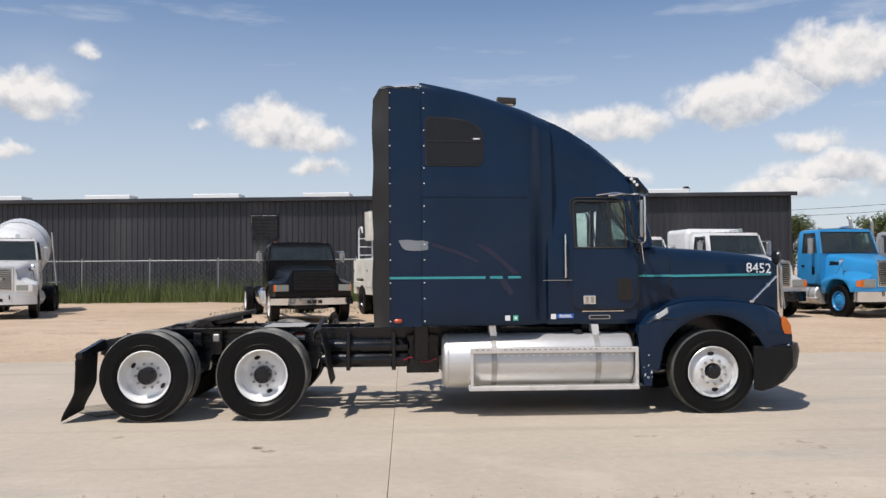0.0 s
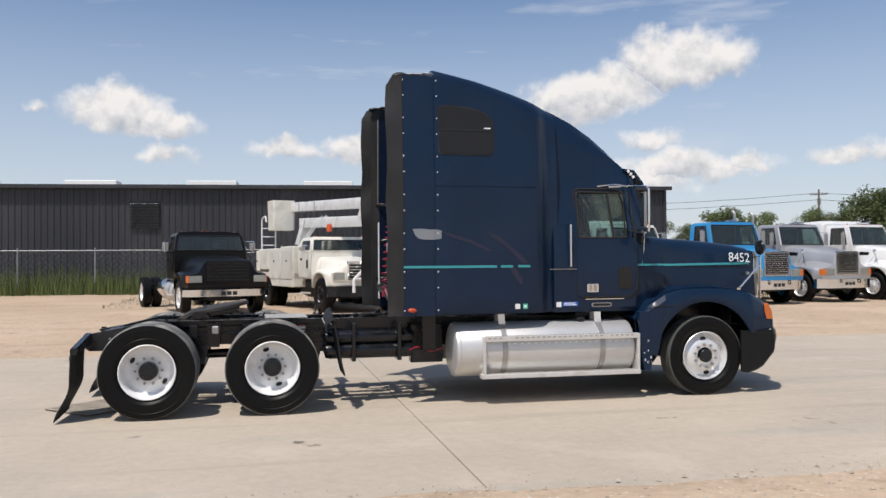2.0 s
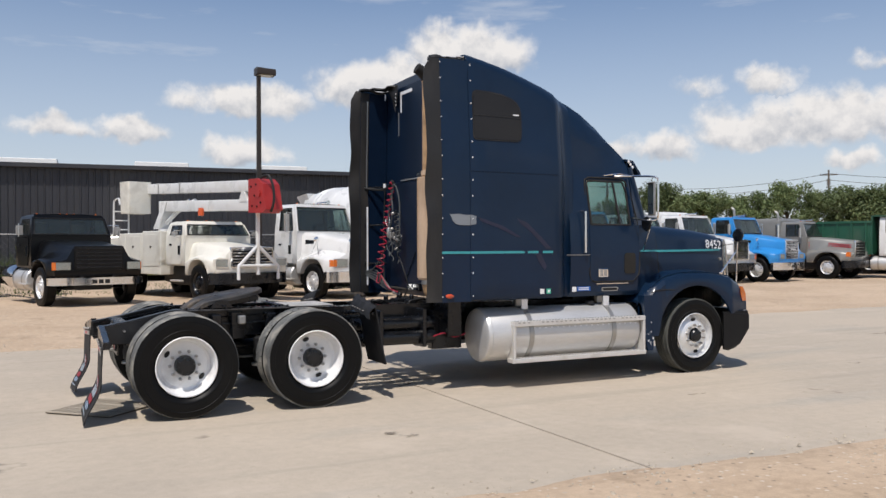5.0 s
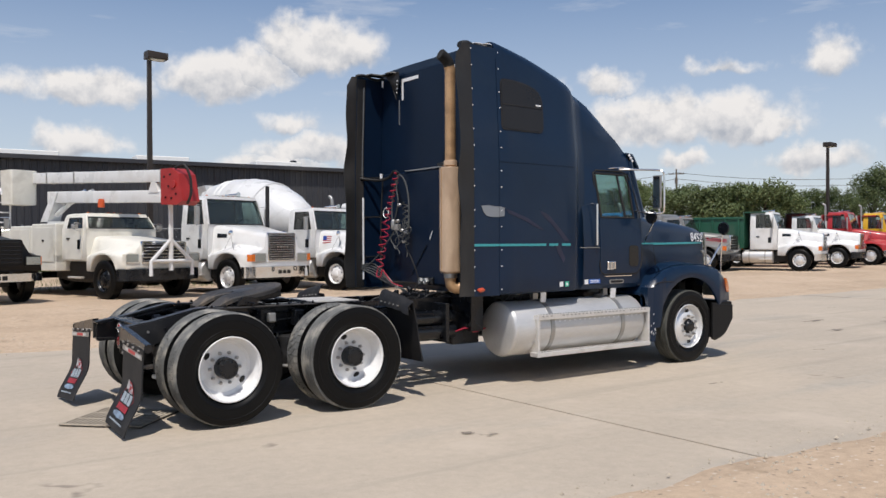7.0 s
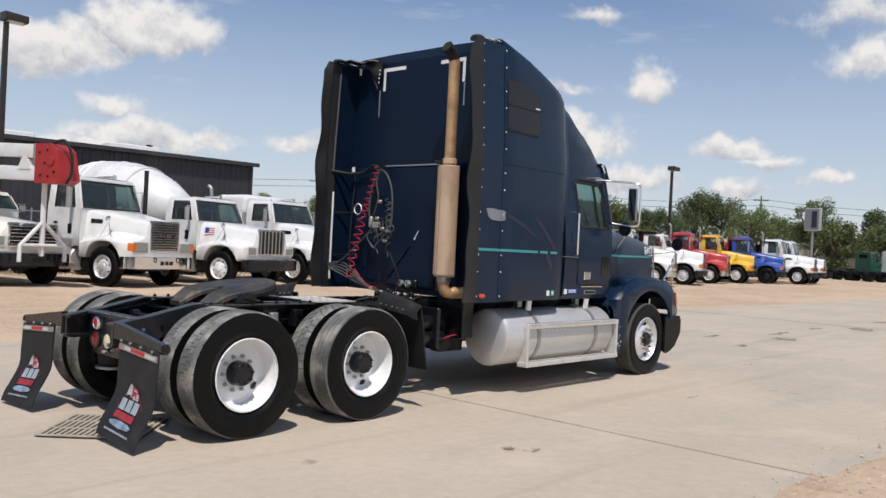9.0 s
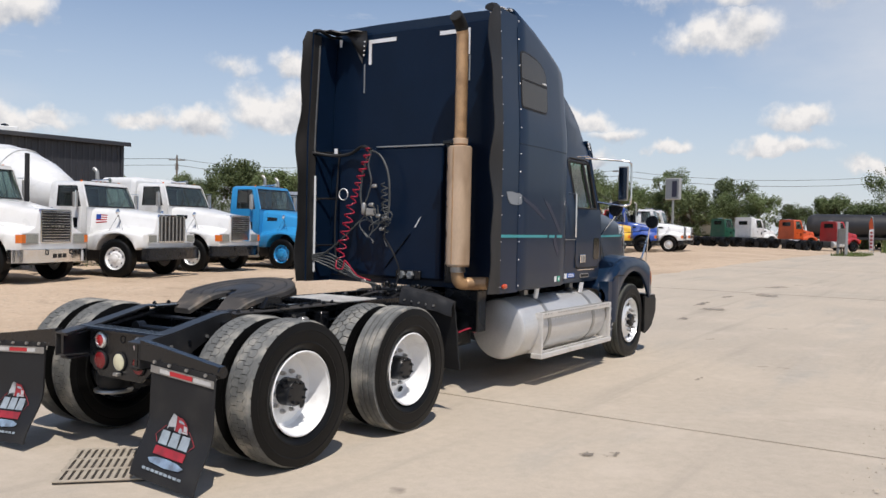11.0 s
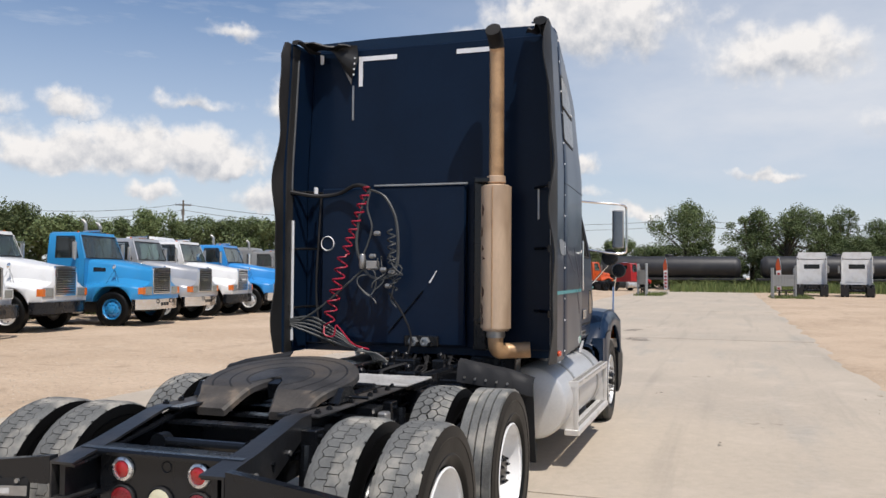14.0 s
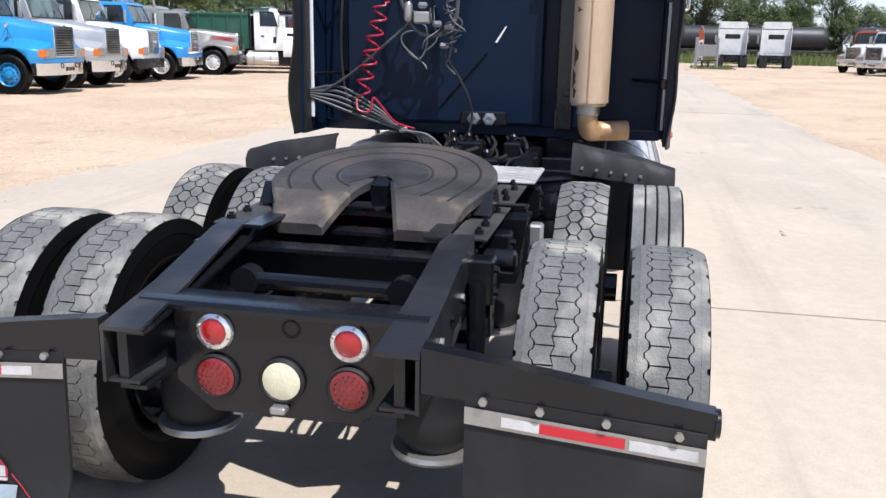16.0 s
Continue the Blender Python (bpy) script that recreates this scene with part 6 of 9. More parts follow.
    for i in range(11):
        for j in range(11):
            x, y = 1.262 + i * .046, -.53 + j * .061
            d = .018 if (i + j) % 2 else -.018
            v = [(x - .018, y - d), (x, y + .006), (x + .018, y + d), (x, y - .006)]
            q = [bm.verts.new((a, b, 1.036)) for a, b in v]
            bm.faces.new(q)
            w = [bm.verts.new((a + (a - x) * .2, b + (b - y) * .2, 1.034)) for a, b in v]
            ring_faces(bm, q, w)
    tagged(part("tread_pattern", bm, DECK, dp), kind="stuff")
    # valves, fittings and looped lines between the rails behind the sleeper
    rnd = random.Random(31)
    for k, (x, y, z, sx, sy, sz) in enumerate(((2.62, .08, 1.0, .12, .10, .12), (2.75, -.05, 1.02, .16, .22, .10), (2.45, .05, .96, .10, .12, .14), (2.85, .14, 1.03, .09, .08, .16), (2.30, -.22, .97, .12, .16, .10), (2.80, -.30, 1.02, .14, .12, .12), (2.18, .16, .94, .10, .10, .12))):
        part("air_valve", box(x, x + sx, y, y + sy, z - sz, z + .02, .012), BLACK_STEEL, truck)
        part("valve_cap", lathe([(.03, z + .02), (.032, z + .06), (.02, z + .075), (0, z + .075)], 12, "z", None, (x + sx / 2, y + sy / 2, 0)), BLACK_STEEL, truck)
    for k in range(7):
        x, y = rnd.uniform(2.2, 2.7), rnd.uniform(-.32, .12)
        pts = [(x, y, .92), (x + .12, y + rnd.uniform(-.1, .1), .95 + rnd.uniform(0, .05)), (x + .32, y + rnd.uniform(-.1, .1), .98 + rnd.uniform(0, .06)), (x + .5, y + rnd.uniform(-.1, .1), .98), (3.05, y * .8, 1.02 + rnd.uniform(0, .05))]
        part("air_line", tube(curve_pts(pts, 5), rnd.choice((.009, .012, .014)), 6), BLACK_MATT, truck)


build_chassis()


def build_fifth_wheel():
    root = new("fifth_wheel")
    root.parent = truck
    tagged(root, "greasy tilted fifth wheel plate with open jaw")
    root.matrix_basis = pose(.585, 0, 1.085, 0, -9.5, 0)
    R = .47

    def inner(x):
        """Half-width of the slot that opens to the rear."""
        if x > -.03:
            return .0004
        return .028 + .115 * (-.03 - x) / .38

    def outer(x):
        c = math.sqrt(max(R * R - x * x, .02 ** 2))
        return c if x > -.27 else .386 - .035 * (-.27 - x) / .14 - .03 * smooth01((-.385 - x) / .025)

    def drop(x):
        return -.105 * smooth01((-x - .15) / .38)

    cut = [-.41, -.402, -.385, -.36, -.32, -.28, -.25, -.22, -.18, -.14, -.10, -.07, -.045, -.0302, -.0298]
    cut = cut + [.05 * i for i in range(9)] + [.43, .45, .462, .4685]
    for s in (-1, 1):
        for name, sel, m, lab in (("ramp", [x for x in cut if x <= -.22], GREASE_RAMP, "worn brown steel ramp"), ("top_plate", [x for x in cut if x >= -.22], GREASE, "greasy half of the round plate")):
            rows = []
            for x in sel:
                a, b, z = inner(x), outer(x), drop(x)
                f = .006 if x > -.03 else .016
                rows.append([(x, s * a, .015 + z), (x, s * a, (.06 if x > -.03 else .046) + z), (x, s * min(a + f, b - .004), .06 + z), (x, s * max(b - .012, a + .003), .06 + z), (x, s * b, .05 + z), (x, s * b, .015 + z)])
            part(name, loft(rows), m, root, lab, sharp=28)
    for r, a0 in ((.20, 150), (.30, 138), (.40, 128)):
        bm = bmesh.new()
        prev = None
        for a in range(-a0, a0 + 1, 6):
            c, s = math.cos(radians(a)), math.sin(radians(a))
            q = [bm.verts.new(((r + d) * c, (r + d) * s, .0605 + h + drop(r * c))) for d, h in ((-.006, 0), (-.002, .0012), (.002, .0012), (.006, 0))]
            if prev:
                for i in range(3):
                    bm.faces.new((prev[i], q[i], q[i + 1], prev[i + 1]))
            prev = q
        part("grease_ridge", bm, BLACK_MATT, root)
    # darker pad of old grease round the throat
    bm = bmesh.new()
    rim = [(.0 + .185 * math.cos(radians(a)), .185 * math.sin(radians(a))) for a in range(-146, 147, 8)]
    lo = [bm.verts.new((x, y, .0604 + drop(x))) for x, y in [(.0, 0)] + rim]
    hi = [bm.verts.new((x * .97, y * .97, .0622 + drop(x))) for x, y in [(.0, 0)] + rim]
    bm.faces.new(hi)
    for i in range(len(lo)):
        j = (i + 1) % len(lo)
        bm.faces.new((lo[i], lo[j], hi[j], hi[i]))
    part("grease_pad", bm, GREASE_PAD, root, "darker disc of old grease")
    part("locking_jaw", loft([[(-.10, y, .040), (-.035, y, .052), (-.031, y, -.05), (-.10, y, -.05)] for y in (-.036, 0, .036)]), BLACK_STEEL, root)
    for s in (-1, 1):
        part("plate_rib", box(-.16, .35, *sorted((s * .28, s * .33)), -.05, .012, .008), BLACK_STEEL, root)
    for s in (-1, 1):
        part("mount_bracket", box(.34, .72, *sorted((s * .24, s * .405)), 1.024, 1.042, .005), BLACK_STEEL, truck)
        part("pivot_stand", loft([[(.38, s * .40, 1.03), (.62, s * .40, 1.03), (.62, s * .48, 1.03), (.38, s * .48, 1.03)], [(.44, s * .40, 1.11), (.56, s * .40, 1.11), (.56, s * .48, 1.11), (.44, s * .48, 1.11)]]), BLACK_STEEL, truck)
        part("slide_rail", box(.0, 1.45, *sorted((s * .30, s * .38)), 1.006, 1.022, .003), BLACK_STEEL, truck)
    part("release_handle", tube([(.5, -.30, 1.06), (.52, -.52, 1.05), (.52, -.60, 1.05)], .010, 6), BLACK_STEEL, truck)
    part("front_stop", box(1.17, 1.22, -.35, .35, 1.004, 1.04, .006), BLACK_STEEL, truck)


build_fifth_wheel()


PRINT_WHITE = mat("dirty_white_print", (.42, .43, .44), .55, 0, .25, 14, dirt=(.08, .08, .08), dscale=9, damt=.6)
STRIP_WHITE = mat("dirty_white_strip", (.55, .54, .52), .45, 0, .2, 12, dirt=(.25, .23, .2), dscale=7, damt=.5)
PRINT_RED = mat("dirty_red_print", (.30, .02, .03), .55, 0, .25, 14, dirt=(.05, .03, .03), dscale=9, damt=.6)
PRINT_GREY = mat("worn_grey_print", (.30, .35, .39), .55, 0, .25, 14, dirt=(.08, .08, .08), dscale=9, damt=.5)
PRINT_BLUE = mat("dirty_blue_print", (.22, .30, .40), .55, 0, .25, 14, dirt=(.06, .06, .07), dscale=9, damt=.6)


def build_flaps():
    for s in (-1, 1):
        arm = part("flap_arm", loft([[(x - .02, s * y, zt), (x + .035, s * y, zt), (x + .035, s * y, zb), (x - .02, s * y, zb)] for x, y, zt, zb in ((-.735, .478, .895, .765), (-.735, .75, .860, .750), (-.74, 1.10, .812, .732), (-.745, 1.24, .795, .724))]), BLACK_STEEL, truck, "black tapered flap hanger arm")
        part("arm_tip", lathe([(.038, 1.236 * s), (.038, 1.25 * s), (0, 1.25 * s)], 12, "y", None, (-.735, 0, .760)), BLACK_STEEL, arm)

        def at(y, z):
            """Surface of the curved flap."""
            base = -.735 - (y - .60) * .03
            return base - .02 - .015 * math.sin((.75 - z) * 4) + (-.17 * smooth01((.40 - z) / .42))

        rows = []
        for i in range(15):
            z = .745 - i * .0515
            rows.append([(at(y, z) + o, s * y, z) for y, o in ((.60, 0), (.80, 0), (1.0, 0), (1.22, 0), (1.22, .012), (1.0, .012), (.80, .012), (.60, .012))])
        flap = part("mud_flap", loft(rows), BLACK_MATT, truck, "black rubber mud flap with red and white emblem", 50)

        def hung(ob):
            """Follow the slope of the arm."""
            for v in ob.data.vertices:
                v.co.z += .034 - .063 * (abs(v.co.y) - .6)
            return ob

        hung(flap)

        def decal(name, pts, m, lift=.004, label=""):
            bm = bmesh.new()
            # split along the height, so that it follows the bend
            top = max(p[1] for p in pts)
            bot = min(p[1] for p in pts)
            bm.faces.new([bm.verts.new((p[0], 0, p[1])) for p in pts])
            k = max(2, int((top - bot) / .03))
            for i in range(1, k):
                z = bot + (top - bot) * i / k
                bmesh.ops.bisect_plane(bm, geom=bm.verts[:] + bm.edges[:] + bm.faces[:], plane_co=(0, 0, z), plane_no=(0, 0, 1))
            for v in bm.verts:
                v.co = Vector((at(v.co.x, v.co.z) - lift, s * v.co.x, v.co.z))
            e = bmesh.ops.extrude_face_region(bm, geom=bm.faces[:])
            for v in [g for g in e["geom"] if isinstance(g, bmesh.types.BMVert)]:
                v.co.x -= .0015
            hung(part(name, bm, m, flap, label))

        # reflective strip below the arm
        decal("reflector_strip", [(.60, .712), (1.22, .712), (1.22, .665), (.60, .665)], DULL_STEEL, .006, "silver strip with red and white bands")
        decal("red_band", [(.80, .702), (1.02, .702), (1.02, .675), (.80, .675)], TAPE_RED, .009)
        decal("white_band", [(.70, .702), (.80, .702), (.80, .675), (.70, .675)], STRIP_WHITE, .009)
        decal("white_band", [(1.03, .702), (1.20, .702), (1.20, .675), (1.03, .675)], STRIP_WHITE, .009)
        for y in (.65, .80, .97, 1.15):
            hung(part("bolt", lathe([(.012, -.012), (.012, 0), (.008, .004), (0, .004)], 6, "x", None, (at(y, .735) - .012, s * y, .738)), DULL_STEEL, flap))
        # emblem of plain shapes: a lorry front over a diamond, a word-sized block, a band and a line of writing
        c = .905

        def emblem(name, pts, m, lift):
            # both flaps carry the same print, so it is not mirrored
            decal(name, [(c - s * x, z) for x, z in pts], m, lift)

        emblem("emblem_trailer", [(-.095, .338), (-.09, .375), (-.045, .443), (-.012, .432), (-.022, .338)], PRINT_WHITE, .0085)
        emblem("emblem_trailer_shade", [(-.088, .338), (-.085, .352), (-.03, .360), (-.026, .338)], BLACK_MATT, .0105)
        emblem("emblem_cab", [(-.018, .336), (-.008, .434), (.045, .424), (.078, .398), (.098, .372), (.102, .336)], PRINT_RED, .0085)
        emblem("emblem_window", [(.008, .396), (.012, .412), (.050, .408), (.066, .392)], PRINT_GREY, .0105)
        emblem("emblem_grille", [(.060, .350), (.060, .384), (.090, .380), (.094, .350)], PRINT_WHITE, .0105)
        emblem("emblem_wheel", [(.030 + .017 * math.cos(k * .7854), .347 + .017 * math.sin(k * .7854)) for k in range(8)], PRINT_GREY, .0105)
        emblem("emblem_bumper", [(.048, .338), (.048, .346), (.102, .346), (.102, .338)], PRINT_WHITE, .0115)
        for w in (-.140, -.043, .054):
            emblem("emblem_letter_block", [(w + .002, .245), (w + .010, .325), (w + .083, .325), (w + .086, .245)], PRINT_GREY, .0085)
        for d in (-1, 1):
            emblem("emblem_rim", [(d * .112, .352), (d * .112, .357), (d * .192, .287), (d * .186, .287)], PRINT_RED, .0065)
            emblem("emblem_rim", [(d * .186, .287), (d * .192, .287), (d * .152, .247), (d * .147, .247)], PRINT_RED, .0065)
        emblem("emblem_band", [(-.145, .185), (-.145, .232), (.145, .232), (.145, .185)], PRINT_RED, .0085)
        emblem("emblem_swoosh", [(-.17, .155), (-.1, .172), (0, .176), (.1, .172), (.17, .155), (.14, .135), (0, .126), (-.14, .135)], PRINT_BLUE, .0085)
        for k in range(9):
            emblem("writing_bar", [(-.19 + k * .043, .088), (-.19 + k * .043, .102), (-.157 + k * .043, .102), (-.157 + k * .043, .088)], PRINT_GREY, .0085)
        # quarter fender in front of the leading drive wheel
        rows = []
        for x, z in ((1.985, 1.02), (2.005, .93), (2.035, .80), (2.055, .65), (2.085, .50), (2.11, .40)):
            rows.append([(x, s * .70, z), (x, s * 1.235, z), (x + .012, s * 1.235, z + .010), (x + .012, s * .70, z + .010)])
        q = part("quarter_fender", loft(rows), BLACK_MATT, truck, "black rubber quarter fender")
        rows = []
        for i in range(13):
            y, w, sag = .69 + .047 * i, .010 * math.sin(i * 1.9), .02 * smooth01((i - 8) / 4)
            mid = [(1.99 + w, 1.150 - .008 * i - sag), (1.945 + w * .5, 1.125 - .007 * i - sag), (1.915 + w, 1.06 - .005 * i - sag), (1.905 - w, .985 - .005 * i - sag)]
            rows.append([(x, s * y, z) for x, z in mid] + [(x + .010, s * y, z - .006) for x, z in mid[::-1]])
        part("fender_top_flap", loft(rows), BLACK_MATT, q, "creased rubber top flap")
        part("fender_bracket", tube([(1.95, s * .42, .92), (1.98, s * .80, .96), (1.98, s * 1.2, .96)], .02, 8), BLACK_STEEL, q)
        for k in range(5):
            part("rivet", lathe([(.009, 1.915), (.009, 1.897), (0, 1.897)], 6, "x", None, (0, s * (.75 + .08 * k), 1.02 - .008 * k)), DULL_STEEL, q)


build_flaps()


def build_tanks():
    for s in (-1, 1):
        cy, cz, r = s * .905, .632, .322
        t = part("fuel_tank", lathe([(0, 3.40), (r - .05, 3.405), (r - .012, 3.425), (r, 3.45), (r, 5.60), (r - .012, 5.635), (r - .05, 5.655), (0, 5.66)], 44, "x", None, (0, cy, cz)), ALU, truck, "brushed aluminium round fuel tank")
        part("seam_ring", lathe_open([(r + .001, 3.452), (r + .005, 3.458), (r + .005, 3.466), (r + .001, 3.472)], 44, "x", None, (0, cy, cz)), ALU, t)
        for x in (4.00, 5.22):
            part("tank_strap", lathe_open([(r + .002, x - .032), (r + .010, x - .030), (r + .010, x + .030), (r + .002, x + .032)], 44, "x", None, (0, cy, cz)), DULL_STEEL, t, "dull tank strap")
            part("hanger_strap", box(x - .04, x + .04, *sorted((s * .86, s * .93)), .94, 1.06, .006), DULL_STEEL, t)
            part("strap_end", loft([[(x - .03, s * (1.03), .93), (x + .05, s * 1.03, .93), (x + .05, s * 1.05, .93), (x - .03, s * 1.05, .93)], [(x - .05, s * 1.06, 1.055), (x + .03, s * 1.06, 1.055), (x + .03, s * 1.08, 1.055), (x - .05, s * 1.08, 1.055)]]), TAPE, t)
        bm = bmesh.new()
        for x0, ang in ((3.98, 22), (4.02, 14)):
            k = 0
            while x0 + k * .085 < 5.58:
                x = x0 + k * .085
                a = radians(ang)
                yy, zz = cy + s * (r + .001) * math.cos(a), cz + (r + .001) * math.sin(a)
                box(x, x + .026, *sorted((yy, yy + s * .004)), zz - .008, zz + .008, .001, bm)
                k += 1
        tagged(part("tread_dimple_row", bm, TAPE, t), kind="stuff")
        part("filler_cap", lathe([(.055, .955), (.06, .96), (.06, .985), (.03, .995), (0, .995)], 18, "z", None, (5.02, s * .98, 0)), BLACK_MATT, t, "black filler cap")
        # step rack hung outside the tank
        rack = part("step_rack", box(3.72, 5.68, *sorted((s * 1.19, s * 1.275)), .742, .80, .004), ALU_RACK, t, "aluminium step rack with punched treads")
        part("lower_step", box(3.70, 5.68, *sorted((s * 1.15, s * 1.285)), .312, .362, .004), ALU_RACK, rack)
        for x in (3.72, 5.645):
            part("rack_post", box(x, x + .035, *sorted((s * 1.235, s * 1.272)), .362, .742, .004), ALU_RACK, rack)
            part("rack_web", plate([(x + .01, .36), (x + .03, .36), (x + .03, .77), (x + .01, .77)], *sorted((s * 1.09, s * 1.235))), ALU_RACK, rack)
        bm = bmesh.new()
        for x0, z, y in ((3.76, .802, 1.232), (3.74, .364, 1.22)):
            k = 0
            while x0 + k * .045 < 5.64:
                lathe_open([(.010, z - .002), (.012, z + .003), (.007, z + .004)], 6, "z", bm, (x0 + k * .045, s * y, 0))
                lathe_open([(.010, z - .002), (.012, z + .003), (.007, z + .004)], 6, "z", bm, (x0 + k * .045 + .02, s * (y + .022), 0))
                k += 1
        tagged(part("tread_perforation", bm, DULL_STEEL, rack), kind="stuff")
        slot = None
        for k in range(28):
            x = 3.78 + k * .066
            if abs(x - 4.0) > .05 and abs(x - 5.22) > .05:
                if slot is None:
                    slot = part("slot", box(0, .030, *sorted((s * 1.2755, s * 1.2775)), .776, .790, 0), DULL_STEEL, rack)
                    slot.matrix_basis = pose(x, 0, 0)
                else:
                    share(slot, rack, pose(x, 0, 0))


build_tanks()

for sx in (-1, 1):
    drive_wheel(truck, 0, sx * 1.135, .515, sx, True, "block", 35 if sx < 0 else 10)
    drive_wheel(truck, 0, sx * .80, .515, sx, False, "block", 12)
    drive_wheel(truck, 1.32, sx * 1.135, .515, sx, True, "rib" if sx < 0 else "lug", 70)
    drive_wheel(truck, 1.32, sx * .80, .515, sx, False, "lug", 25)
    steer_wheel(truck, 6.585, sx * 1.075, .492, sx)


# ---- building behind the yard ----
def build_building():
    rot = -5.1
    m = pose(22.5, 31.1, 0, 0, 0, rot)
    b = thing("warehouse", "long low charcoal metal-clad warehouse with white roof curbs", "building", m)
    LEN, H, DEP = 72.0, 5.42, 24.0
    # wall sheets with folded ribs, one object to a bay
    def sheet(length, height):
        pts = []
        x = 0.0
        while x < length - .01:
            pts += [(x, 0), (x + .20, 0), (x + .225, .035), (x + .28, .035), (x + .305, 0)]
            x += .305
        pts.append((length, 0))
        verts, faces = [], []
        for px, py in pts:
            verts += [(-px, -py, .1), (-px, -py, height)]
        for i in range(len(pts) - 1):
            faces.append((2 * i, 2 * i + 1, 2 * i + 3, 2 * i + 2))
        return verts, faces
    v, f = sheet(7.32, H)
    first = None
    for k in range(int(LEN / 7.32) + 1):
        if first is None:
            first = raw("wall_panel", v, f, CLAD, b)
        else:
            share(first, b, pose(-7.32 * k, 0, 0))
        part("wall_joint", box(-7.32 * k - .03, -7.32 * k + .03, -.05, 0, .1, H), CLAD, b)
    raw("end_wall", [(0, y, z) for y in (0, DEP) for z in (.1, H)] + [(0, DEP / 2, H + .9)], [(0, 2, 3, 4, 1)], CLAD, b)
    part("back_wall", box(-LEN, 0, DEP - .1, DEP, .1, H), CLAD, b)
    part("far_end_wall", box(-LEN - 2, -LEN - 1.9, 0, DEP, .1, H), CLAD, b)
    part("base_trim", box(-LEN - 1.5, .02, -.06, .02, .0, .30), CLAD, b)
    part("corner_trim", box(-.10, .05, -.06, .10, .1, H), CLAD, b)
    roof = part("roof", loft([[(x, -.30, H - .02), (x, -.30, H + .10), (x, DEP / 2, H + 1.0), (x, DEP + .3, H + .10), (x, DEP + .3, H - .02), (x, DEP / 2, H + .86)] for x in (.25, -LEN / 2, -LEN - 2.2)]), CLAD_ROOF, b, "low pitched metal roof")
    part("eave_gutter", box(-LEN - 2.2, .26, -.36, -.28, H - .06, H + .14, .01), CLAD, b)
    # white curbs along the roof
    for k in range(11):
        x = -4.9 - k * 5.9
        part("roof_curb", box(x - 2.5, x, .5, 1.6, H + .12, H + .42, .03), SKYLIGHT, roof, "white roof curb")
    part("roof_vent", lathe([(.12, H + .1), (.12, H + .5), (.2, H + .55), (.16, H + .7), (0, H + .74)], 12, "z", None, (-4.6, 2.5, 0)), BLACK_STEEL, roof)
    # louvre
    lx = -27.0
    lv = part("louvre", box(lx - .72, lx + .72, -.10, -.03, 3.40, 4.72, .01), BLACK_STEEL, b, "black slatted wall louvre")
    z = 3.46
    slat = part("slat", plate([(-.10, z), (-.16, z - .04), (-.155, z - .045), (-.095, z - .005)], lx - .68, lx + .68, "x"), CLAD, lv)
    for k in range(1, 17):
        share(slat, lv, pose(0, 0, .073 * k))
    return b


build_building()


def build_fence():
    f = thing("chain_fence", "galvanised chain-link fence in tall weeds", "fence", pose(0, 0, .18))
    first = None
    rot = radians(-5.1)
    px = []
    for k in range(24):
        d = 18 - k * 3.5
        px.append((22.5 - 22.5 + d * math.cos(rot) + 0, 29.6 + (d - 22.5) * math.sin(rot) - .2))
    for x, y in px:
        if first is None:
            first = part("fence_post", lathe([(.035, -.2), (.035, 2.15), (.045, 2.16), (.03, 2.22), (0, 2.24)], 8, "z"), GALV, f)
            first.matrix_basis = pose(x, y, 0)
        else:
            share(first, f, pose(x, y, 0))
    part("top_rail", tube([(x, y, 2.10) for x, y in px[::4] + [px[-1]]], .024, 6), GALV, f)
    # mesh of thin crossing wires
    (xa, ya), (xb, yb) = px[0], px[-1]
    length = math.hypot(xb - xa, yb - ya)
    ux, uy = (xb - xa) / length, (yb - ya) / length
    verts, faces = [], []
    n = int(length / .28)
    for i in range(n):
        for sgn in (1, -1):
            s0 = i * .28
            s1 = min(length, max(0, s0 + sgn * 2.05))
            a = (xa + ux * s0, ya + uy * s0, .03)
            c = (xa + ux * s1, ya + uy * s1, 2.08)
            k = len(verts)
            verts += [a, (a[0] + .006, a[1], a[2]), (c[0] + .006, c[1], c[2]), c]
            faces.append((k, k + 1, k + 2, k + 3))
    w = raw("wire_mesh", verts, faces, GALV, f)
    tagged(w, kind="stuff")


build_fence()


